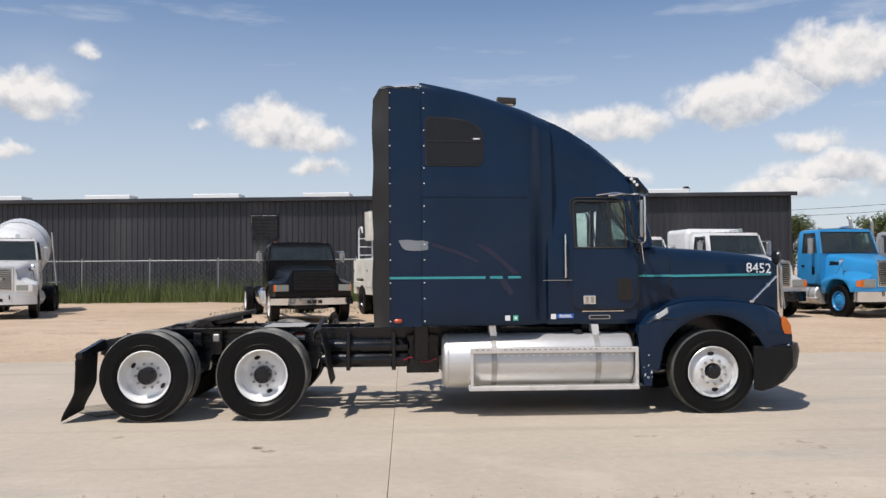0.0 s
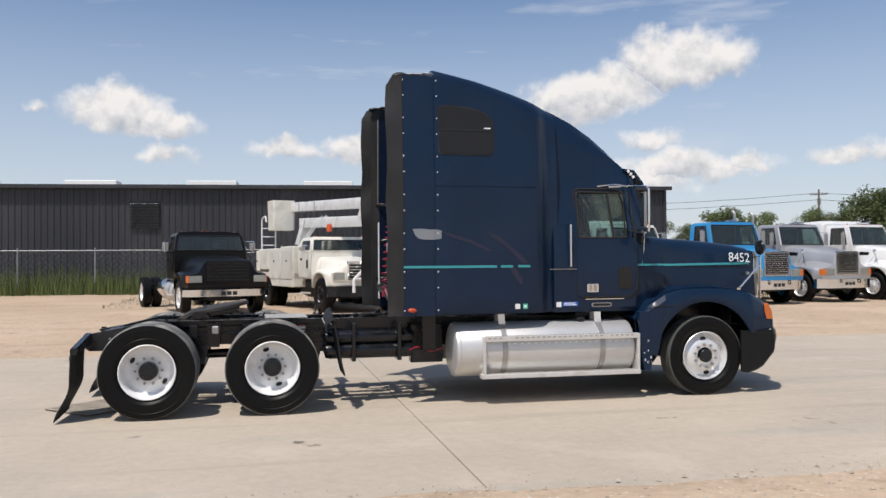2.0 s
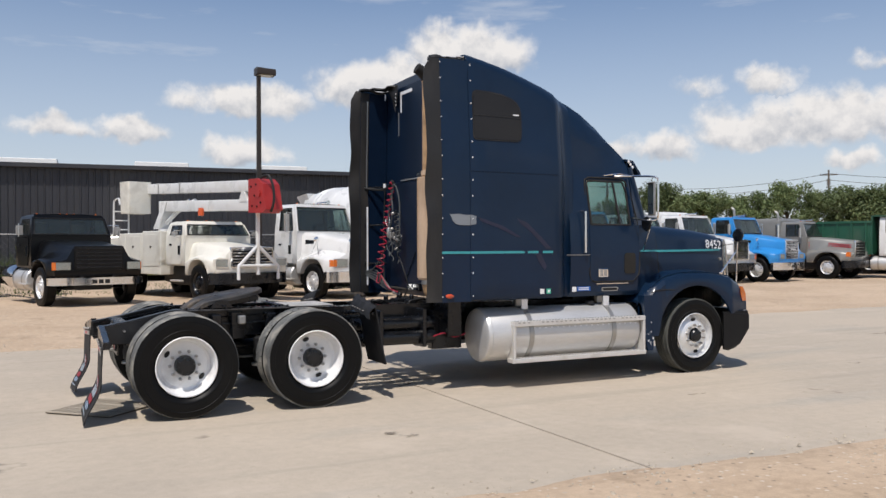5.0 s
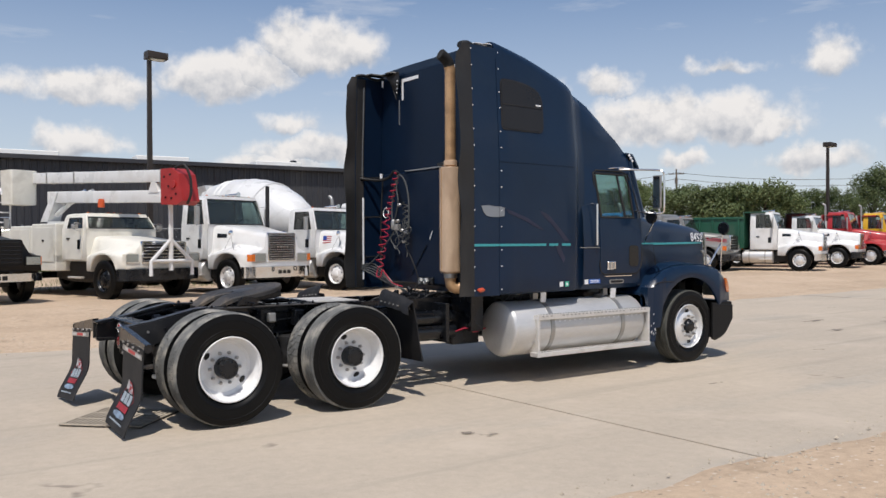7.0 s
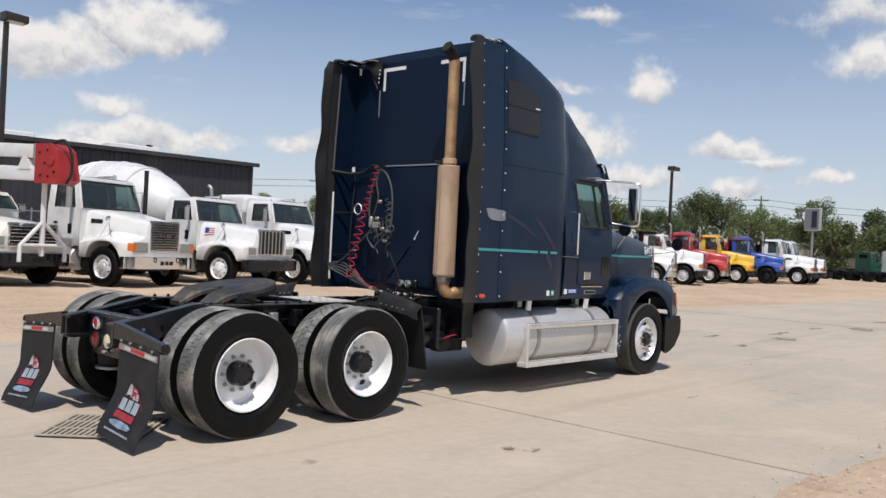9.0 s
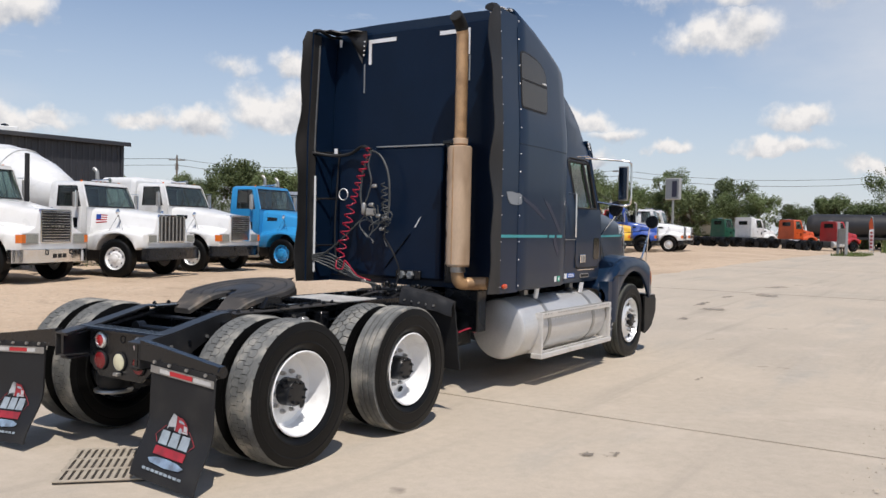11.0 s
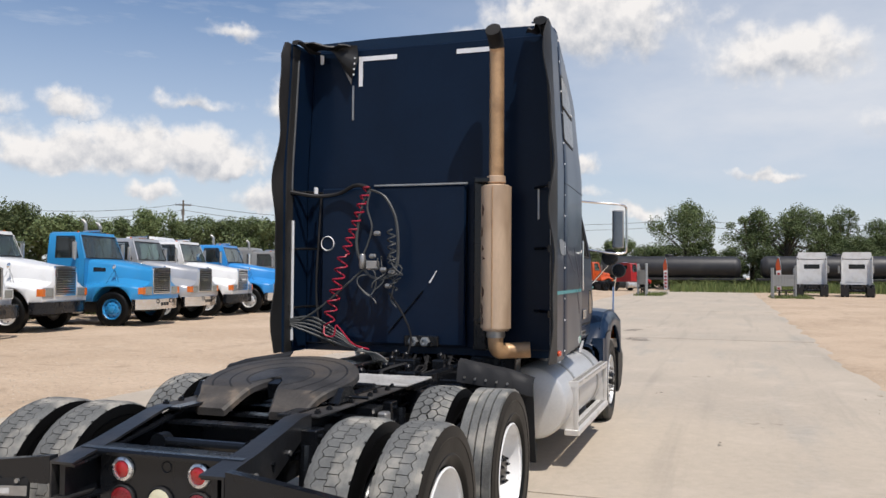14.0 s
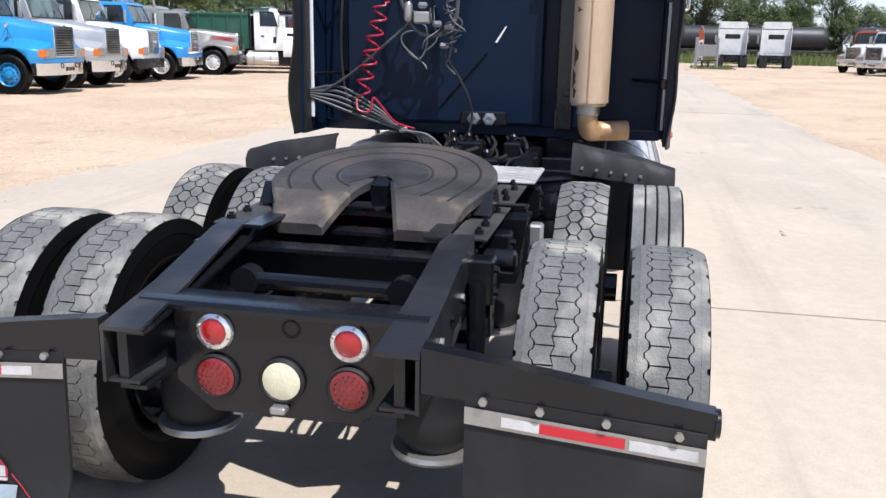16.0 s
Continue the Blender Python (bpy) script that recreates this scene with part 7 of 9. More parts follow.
def build_grass():
    rnd = random.Random(11)

    def field(name, label, count, place, hmin, hmax, width):
        verts, faces = [], []
        for _ in range(count):
            x, y = place()
            z = ground_z(x, y)
            lush = .55 + .75 * noise.noise((x * .55, y * .8, 2)) + .45 * noise.noise((x * 1.9, y * 1.9, 5))
            h = max(.04, rnd.triangular(hmin, hmax, hmin + .25 * (hmax - hmin)) * max(.25, lush + .35))
            a = rnd.uniform(0, math.pi)
            dx, dy = width * math.cos(a), width * math.sin(a)
            lx, ly = rnd.uniform(-.35, .35) * h, rnd.uniform(-.35, .35) * h
            k = len(verts)
            verts += [(x - dx, y - dy, z - .05), (x + dx, y + dy, z - .05), (x + dx * .6 + lx * .4, y + dy * .6 + ly * .4, z + h * .6), (x - dx * .6 + lx * .4, y - dy * .6 + ly * .4, z + h * .6), (x + lx, y + ly, z + h)]
            faces += [(k, k + 1, k + 2, k + 3), (k + 3, k + 2, k + 4)]
        tagged(raw(name, verts, faces, GRASS), label, "grass", kind="stuff")

    rot = math.tan(radians(-5.1))

    def strip():
        x = rnd.uniform(-46, 20)
        base = 30.9 + (x - 22.5) * rot
        u = rnd.random()
        return x, base - 2.6 * u * u + .35 * math.sin(x * .6) - .5

    field("weeds", "tall green and straw weeds along the fence", 36000, strip, .2, 1.5, .014)

    def row():
        return rnd.uniform(-4, 34), rnd.uniform(18.5, 27)

    field("yard_grass", "patchy grass behind the parked trucks", 7000, row, .04, .2, .012)

    def far():
        return rnd.uniform(84, 112), rnd.uniform(-60, 3.0)

    field("verge_grass", "tall green verge beyond the gate", 30000, far, .3, 1.5, .035)

    def gate():
        if rnd.random() < .5:
            return rnd.uniform(65, 73), rnd.uniform(2.4, 4.6)
        return rnd.uniform(61, 68), rnd.uniform(-8.5, -5.6)

    field("gate_grass", "short grass at the foot of the gate posts", 2400, gate, .08, .4, .02)


build_grass()


# ---- lamps, poles, wires ----
def street_lamp(x, y, h, az, twin=False):
    s = thing("street_lamp", "dark bronze square lamp post with box head", "street lamp", pose(x, y, ground_z(x, y), 0, 0, az), "yard lamps")
    part("post", loft([[(-r, -r, z), (r, -r, z), (r, r, z), (-r, r, z)] for r, z in ((.09, 0), (.09, 1), (.07, h - .1))]), BRONZE, s)
    part("base", lathe([(.3, -.3), (.3, .5), (.28, .55), (0, .55)], 16, "z"), SKYLIGHT, s)
    hd = part("lamp_head", loft([rsec(-.12, .26, h - .06, h + .22, .04), rsec(.62, .26, h - .06, h + .18, .04)]), BRONZE, s)
    part("lens", box(-.02, .52, -.2, .2, h - .08, h - .058), CLEAR_LENS, hd)


street_lamp(6.8, 22.8, 8.24, 0)
street_lamp(47.5, 19.6, 7.2, 0)


def utility_pole(x, y, h, az):
    z = ground_z(x, y)
    p = thing("utility_pole", "weathered wooden utility pole with crossarm", "utility pole", pose(x, y, z, 0, 0, az), "utility poles")
    part("pole", tube([(0, 0, -.3), (0, 0, h)], [.17, .11], 10), WOOD_POLE, p)
    part("crossarm", box(-.06, .06, -1.1, 1.1, h - .75, h - .62, .01), WOOD_POLE, p)
    for y0 in (-1.0, -.45, .45, 1.0):
        part("insulator", lathe([(.03, h - .62), (.06, h - .55), (.04, h - .47), (0, h - .46)], 8, "z", None, (0, y0, 0)), GALV, p)
    part("transformer", lathe([(0, h - 2.1), (.24, h - 2.08), (.24, h - 1.25), (.2, h - 1.2), (0, h - 1.15)], 14, "z", None, (.42, 0, 0)), GALV, p)
    return Vector((x, y, z + h - .5))


POLES = [(-30, 150, 12, 60), (25, 132, 12, 60), (75, 90, 10.6, 50), (97, 70, 11.6, 40), (124, 44, 11.5, 20), (134, 4, 11, 5), (136, -40, 11, 0), (138, -90, 11, 0)]
tops = [utility_pole(*p) for p in POLES]
for dz in (0, -.9):
    line = []
    for a, b in zip(tops, tops[1:]):
        for k in range(8):
            t = k / 8
            line.append(a.lerp(b, t) + Vector((0, 0, dz - 1.2 * 4 * t * (1 - t))))
    tagged(part("power_line", tube(line, .035, 4), BLACK_STEEL, None), "sagging black overhead power line", "power line")


# ---- trees ----
def tree_mesh(seed, h, spread, n_leaf, leaf, name_crown="crown"):
    rnd = random.Random(seed)
    trunk = bmesh.new()
    tube([(0, 0, -.4), (.05, .02, h * .2), (rnd.uniform(-.2, .2), rnd.uniform(-.2, .2), h * .5), (rnd.uniform(-.3, .3), rnd.uniform(-.3, .3), h * .85)], [.03 * h, .024 * h, .015 * h, .004 * h], 8, trunk)
    clumps = []
    for k in range(19):
        a = rnd.uniform(0, 2 * math.pi)
        z0 = h * rnd.uniform(.2, .55)
        r = spread * rnd.uniform(.35, 1.0)
        z1 = h * rnd.uniform(.42, .92)
        r *= math.sqrt(max(.08, 1 - ((z1 / h - .5) / .55) ** 2))
        e = Vector((r * math.cos(a), r * math.sin(a), z1))
        tube([(0, 0, z0), (e.x * .5, e.y * .5, (z0 + z1) / 2 + .2), e], [.011 * h, .007 * h, .003 * h], 5, trunk)
        clumps.append((e, spread * rnd.uniform(.19, .36)))
    clumps += [(Vector((rnd.uniform(-.3, .3) * spread, rnd.uniform(-.3, .3) * spread, h * rnd.uniform(.6, .93))), spread * rnd.uniform(.2, .34)) for _ in range(9)]
    clumps += [(Vector((rnd.uniform(-.8, .8) * spread, rnd.uniform(-.8, .8) * spread, h * rnd.uniform(.15, .35))), spread * rnd.uniform(.2, .35)) for _ in range(5)]
    verts, faces = [], []
    for _ in range(n_leaf):
        c, r = rnd.choice(clumps)
        d = Vector((rnd.gauss(0, 1), rnd.gauss(0, 1), rnd.gauss(0, .75)))
        d.normalize()
        p = c + d * r * rnd.uniform(.45, 1.05)
        u = Vector((rnd.gauss(0, 1), rnd.gauss(0, 1), rnd.gauss(0, .6))).normalized()
        v = u.cross(Vector((rnd.gauss(0, 1), rnd.gauss(0, 1), rnd.gauss(0, 1)))).normalized()
        s = leaf * rnd.uniform(.6, 1.3)
        k = len(verts)
        verts += [p - u * s, p + v * s * .55, p + u * s, p - v * s * .55]
        faces.append((k, k + 1, k + 2, k + 3))
    return trunk, verts, faces


TREES = []
for i, (h, sp, n) in enumerate(((9.0, 3.6, 13000), (7.5, 3.4, 12000), (11.0, 4.4, 16000), (6.0, 3.2, 11000), (12.5, 3.4, 9000))):
    t = thing("tree", "dense green broadleaf tree at the yard's far edge" if i != 4 else "tall thin-crowned green tree", "tree", pose(0, 0, -500), "far trees")
    tr, v, f = tree_mesh(20 + i, h, sp, n, .118)
    part("trunk", tr, BARK, t)
    raw("crown", v, f, LEAF, t)
    TREES.append((t, max(q[2] for q in v)))

rnd_t = random.Random(8)
USED = set()


def plant(x, y, kind, height):
    t, h = TREES[kind]
    s = height / h
    m = pose(x, y, ground_z(x, y), 0, 0, rnd_t.uniform(0, 360)) @ Matrix.Diagonal((s * rnd_t.uniform(.9, 1.2), s * rnd_t.uniform(.9, 1.2), s, 1))
    if kind not in USED:
        USED.add(kind)
        t.matrix_basis = m
        return t
    c = copy_thing(t, m)
    c.scale = m.to_scale()
    return c


# tree line by bearing: (from, to, distance, spacing); its height follows the skyline below
SKYLINE = ((20, 8.4), (34, 8.6), (38, 7.9), (41.6, 8.0), (42.2, 9.8), (44.5, 10.0), (45.8, 8.7), (46.8, 9.9), (47.8, 8.9), (50, 9.8), (52.5, 8.8), (54.3, 8.6), (56, 9.9), (57.6, 10.2), (59.2, 9.4), (60.4, 7.0), (61.5, 7.6), (62.4, 6.7), (63.5, 9.0), (65.6, 10.7), (67.4, 9.8), (69.5, 8.0), (71, 8.1), (73, 7.2), (75, 7.8), (77.4, 6.4), (78.4, 7.0), (80, 5.6), (82.3, 6.6), (84, 6.3), (90, 6.4), (98, 6.8), (112, 7.4), (125, 8.5))
for a0, a1, dist, gap in ((22, 38, 150, 6.6), (38, 70, 108, 3.1), (70, 98, 113, 3.6), (98, 125, 112, 4.0)):
    a = a0
    while a < a1:
        d = dist * rnd_t.uniform(.95, 1.06)
        top = float(np.interp(a, [q[0] for q in SKYLINE], [q[1] for q in SKYLINE]))
        plant(-3 + d * math.sin(radians(a)), -5 + d * math.cos(radians(a)), rnd_t.choice((0, 1, 2, 3)), top * d / 110 * rnd_t.uniform(.86 if a > 38 else .62, 1.03))
        a += math.degrees(gap * rnd_t.uniform(.75, 1.25) / dist)
for a, d, k, h in ((86.3, 114, 2, 12.0), (90.3, 112, 4, 10.6), (92.3, 112, 2, 10.8), (94.2, 112, 4, 10.3), (95.5, 113, 4, 10.6), (97.6, 112, 0, 8.8), (100, 114, 4, 10.2), (72.2, 112, 4, 9.9), (75.7, 112, 0, 8.6)):
    plant(-3 + d * math.sin(radians(a)), -5 + d * math.cos(radians(a)), k, h)


# bushes along the rail line: one tangled hedge
def build_hedge():
    rnd = random.Random(5)
    verts, faces = [], []
    for _ in range(9000):
        a = rnd.uniform(84, 118)
        d = rnd.uniform(112, 119)
        hh = 3.2 + 1.4 * math.sin(a * 1.7) + 1.2 * math.sin(a * 4.1)
        p = Vector((-3 + d * math.sin(radians(a)), -2 + d * math.cos(radians(a)), rnd.uniform(0, max(1.2, hh))))
        u = Vector((rnd.gauss(0, 1), rnd.gauss(0, 1), rnd.gauss(0, .7))).normalized()
        v = u.orthogonal().normalized()
        s = rnd.uniform(.25, .5)
        k = len(verts)
        verts += [p - u * s, p + v * s * .6, p + u * s, p - v * s * .6]
        faces.append((k, k + 1, k + 2, k + 3))
    tagged(raw("hedge", verts, faces, LEAF), "tangled green brush beyond the rail line", "bush", kind="stuff")


build_hedge()


# ---- rail tank cars, gate, flags, far trailers ----
def tank_car(x, y, rot):
    t = thing("tank_car", "black rail tank car standing beyond the verge", "rail car", pose(x, y, .3, 0, 0, rot), "rail tank cars")
    part("tank", lathe([(0, -8.2), (.9, -8.05), (1.25, -7.7), (1.32, -7.3), (1.32, 7.3), (1.25, 7.7), (.9, 8.05), (0, 8.2)], 28, "x", None, (0, 0, 2.50)), TANKCAR, t)
    part("dome", lathe([(.5, 3.7), (.5, 3.98), (.42, 4.06), (0, 4.08)], 16, "z"), TANKCAR, t)
    for k in range(4):
        part("ladder_rail", box(-4.5 + 3 * k, -4.44 + 3 * k, -1.40, -1.34, 2.1, 2.75), SKYLIGHT, t)
    part("underframe", box(-8.6, 8.6, -1.2, 1.2, 1.0, 1.25, .03), TANKCAR, t)
    for s in (-1, 1):
        for k in (-1, 1):
            for j in (-1, 1):
                part("rail_wheel", lathe([(.42, -.08), (.45, -.05), (.45, .06)], 18, "y", None, (s * 6.3 + k * .9, j * .75, .45)), BLACK_STEEL, t)


for x, y, r in ((101, 4.0, 93), (100.5, -14.3, 94), (99.5, -32.6, 94)):
    tank_car(x, y, r)


def gate_panel(x, y, rot, w, h):
    g = thing("yard_gate", "grey slatted sliding gate leaf on posts", "gate", pose(x, y, ground_z(x, y), 0, 0, rot), "yard gates")
    for xx in (0, w):
        part("gate_post", box(xx - .09, xx + .09, -.09, .09, -.2, h + .5, .01), GALV, g)
    slat = part("gate_slat", box(.15, .33, -.02, .02, .9, h), GALV, g)
    k = 1
    while .2 + k * .22 < w - .1:
        share(slat, g, pose(k * .22, 0, 0))
        k += 1
    part("gate_rail", box(0, w, -.04, .04, .55, .65), BLACK_STEEL, g)
    part("gate_rail", box(0, w, -.04, .04, h - .1, h), GALV, g)
    for xx in (.3 * w, .6 * w):
        part("gate_leg", box(xx - .06, xx + .06, -.05, .05, -.1, .6), BLACK_STEEL, g)


gate_panel(66.0, 3.6, 20, 2.6, 2.1)
gate_panel(62.0, -5.7, -32, 3.2, 1.75)


def feather_flag(x, y, az):
    f = thing("feather_flag", "orange and white upright feather flag", "flag", pose(x, y, ground_z(x, y), 0, 0, az) @ Matrix.Scale(.80, 4), "feather flags")
    part("flag_pole", tube(curve_pts([(0, 0, -.2), (0, 0, 2.2), (.06, 0, 3.3), (.22, 0, 3.85), (.42, 0, 3.95)], 5), .022, 6), GALV, f)
    rows = []
    for i in range(15):
        z = .55 + 3.3 * i / 14
        x0 = .02 + .20 * smooth01((z - 2.4) / 1.5)
        w = .46 * (1 - .55 * smooth01((z - 3.2) / .7))
        rows.append([(x0 + w * u, .05 * math.sin(z * 2.3 + u * 2.5) * u + d, z - .10 * u) for u, d in ((0, .006), (.35, .006), (.7, .006), (1, .006), (1, -.006), (.7, -.006), (.35, -.006), (0, -.006))])
    part("banner", loft(rows[:10]), TAPE, f, "white lower banner cloth")
    part("banner_top", loft(rows[9:]), ORANGE_PAINT, f, "orange upper banner cloth")
    for k in range(5):
        z = .75 + .36 * k
        part("banner_mark", box(.13, .36, -.04, .055, z, z + .20), RED_PAINT, f)


feather_flag(71.5, 2.3, 60)
feather_flag(67.5, -6.6, 60)


def hanging_sign(x, y, az):
    s = thing("lot_sign", "grey two-sided lot sign on a post", "sign", pose(x, y, 0, 0, 0, az))
    part("sign_post", tube([(0, 0, -.3), (0, 0, 5.2)], .12, 10), GALV, s)
    b = part("sign_box", box(-.18, .18, -.9, .9, 5.0, 7.2, .06), SILVER_PAINT, s)
    part("sign_face", box(-.21, -.18, -.8, .8, 5.1, 7.1), PATCH, b)
    part("sign_field", box(-.23, -.21, -.6, 0, 5.3, 6.9), GHOST, b)


hanging_sign(81, 21.7, -20)


def box_trailer(x, y, az, L, m, label):
    t = thing("box_trailer", label, "trailer", pose(x, y, ground_z(x, y), 0, 0, 90 - az), "far trailers")
    part("trailer_box", box(-L, 0, -1.27, 1.27, 1.15, 4.0, .05), m, t)
    part("trailer_frame", box(-L, 0, -.5, .5, .95, 1.14), BLACK_STEEL, t)
    for k in (0, 1):
        for s in (-1, 1):
            part("trailer_wheel", lathe([(.3, -.14), (.5, -.13), (.5, .13), (.3, .14)], 18, "y", None, (-L + 1.2 + 1.3 * k, s * 1.05, .5)), TYRE, t)
    for s in (-.4, .4):
        part("landing_leg", box(-2.2, -2.08, s - .06, s + .06, .05, .96), GALV, t)


box_trailer(97, 34.5, 161, 15.5, SKYLIGHT, "white box trailer parked far across the yard")
box_trailer(90, 40, 160, 14, SILVER_PAINT, "silver trailer parked far across the yard")
box_trailer(106, 21, 172, 15, CREAM_PAINT, "pale box trailer behind the far tractors")


# ---- drain in the concrete ----
def build_drain():
    d = thing("drain_grate", "cast iron drain grate set in the concrete", "drain", pose(-.675, -.275, .004, 0, 0, -45))
    W = .40
    # no pit is cut: a flat sheet carries its shade as colour
    part("frame", plate([(-W, -.40), (W, -.40), (W, .40), (-W, .40)], 0, .004, "z"), PIT_SHADE, d, "flat dark sheet for the shade below the bars")
    first = None
    for i in range(17):
        x = -W + .02 + i * (2 * W - .04) / 16
        if first is None:
            first = part("bar", box(-.0145, .0145, -.40, .40, .005, .016, .002), DRAIN_IRON, d)
            first.matrix_basis = pose(x, 0, 0)
        else:
            share(first, d, pose(x, 0, 0))
    for y in (-.39, -.13, .13, .39):
        part("cross_bar", box(-W, W, y - .012, y + .012, .006, .018, .002), DRAIN_IRON, d)


build_drain()


def oil_stain(x, y, a, b, seed):
    """A thin ragged stain lying on the slab."""
    rnd = random.Random(seed)
    bm = bmesh.new()
    ph = [rnd.uniform(0, 6) for _ in range(3)]
    ring = []
    for k in range(28):
        t = 2 * math.pi * k / 28
        r = 1 + .28 * math.sin(2 * t + ph[0]) + .2 * math.sin(5 * t + ph[1]) + .12 * math.sin(9 * t + ph[2])
        ring.append(bm.verts.new((x + a * r * math.cos(t), y + b * r * math.sin(t), .0065 + ground_z(x, 0))))
    mid = bm.verts.new((x, y, .0075 + ground_z(x, 0)))
    for k in range(28):
        bm.faces.new((ring[k], ring[(k + 1) % 28], mid))
    return part("oil_stain", bm, OIL, None)


for k, (x, y, a, b) in enumerate(((14.6, -.2, .42, .20), (15.9, .4, .5, .12), (20, -.2, .6, .3), (18.6, .5, .3, .16), (12.1, -.3, .18, .12), (1.64, -2.9, .09, .04), (1.53, -2.75, .07, .04), (5.4, -2.5, .10, .03), (13.4, .9, .3, .1), (24, .3, .5, .25), (9.2, -1.6, .08, .05))):
    tagged(oil_stain(x, y, a, b, k), "dark dried oil stain on the concrete", "stain", "oil stains")


def build_pebbles():
    rnd = random.Random(2)
    verts, faces = [], []
    for _ in range(8000):
        if rnd.random() < .35:
            x, y = rnd.uniform(-8, 10), ROAD_N - abs(rnd.gauss(0, 1.6)) + .25
        else:
            x, y = rnd.uniform(-10, 32), ROAD_F + abs(rnd.gauss(0, 4.0)) - .3
        s = rnd.choice((.006, .007, .009, .012, .018)) * rnd.uniform(.7, 1.3)
        z = .016 + ground_z(x, y) if not ROAD_N < y < ROAD_F else .0
        k = len(verts)
        a = rnd.uniform(0, 3)
        ca, sa = math.cos(a) * s, math.sin(a) * s
        verts += [(x - ca, y - sa, z), (x + sa, y - ca * .8, z), (x + ca * 1.1, y + sa, z), (x - sa, y + ca * .9, z), (x + s * .1, y, z + s * .9)]
        faces += [(k, k + 1, k + 4), (k + 1, k + 2, k + 4), (k + 2, k + 3, k + 4), (k + 3, k, k + 4)]
    tagged(raw("pebbles", verts, faces, ROCK), "scattered small stones on the dirt", "pebbles", kind="stuff")


build_pebbles()


# ---- parked trucks ----
_wheel = {}


def parked_wheel(kind, parent, x, y, s):
    """Shared meshes: steer wheel (disc out) or drive dual (disc in)."""
    key = (kind, s)
    w = new("wheel")
    w.parent = parent
    w.matrix_basis = pose(x, y, .51)
    if key not in _wheel:
        h = .14
        prof = [(.29, -h * .7), (.32, -h * .95), (.42, -h), (.47, -h * .95), (.495, -h * .8)]
        for g in (-.45, -.05, .4):
            prof += [(.51, h * g - .05), (.51, h * g + .02), (.497, h * g + .025), (.497, h * g + .035)]
        prof += [(.495, h * .8), (.47, h * .95), (.42, h), (.32, h * .95), (.29, h * .7), (.29, -h * .7)]
        a = part("tyre", lathe_open(prof, 36), TYRE, w)
        m = {"chrome": STEER_RIM, "white": WHITE_RIM, "black": BLACK_STEEL, "blue": BLUE_PAINT}[kind.split("_")[0]]
        if kind.endswith("steer"):
            rp = [(.292, s * .13), (.298, s * .12), (.275, s * .10), (.262, s * .05), (.24, s * .06), (.18, s * .10), (.13, s * .11), (.10, s * .11), (.095, s * .15), (.04, s * .165), (0, s * .165)]
        else:
            rp = [(.292, s * .13), (.298, s * .12), (.28, s * .10), (.262, -s * .03), (.22, -s * .05), (.12, -s * .045), (.10, -s * .04), (.095, s * .05), (.05, s * .06), (0, s * .06)]
        b = part("rim", lathe_open(rp, 32), m, w)
        c = part("nut_ring", nuts(.145, s * (.10 if kind.endswith("steer") else -.05), s * (.14 if kind.endswith("steer") else -.01), 10, .017), m, w)
        tagged(c, kind="stuff")
        d = part("hand_hole", holes(.215, s * (.090 if kind.endswith("steer") else -.040), 8, .027, .3, s), SOOT_AND_HOLES, w)
        tagged(d, kind="stuff")
        _wheel[key] = (a, b, c, d)
    else:
        for o in _wheel[key]:
            n = share(o, w, Matrix.Identity(4))
            if "kind" in o:
                n["kind"] = o["kind"]
    return w


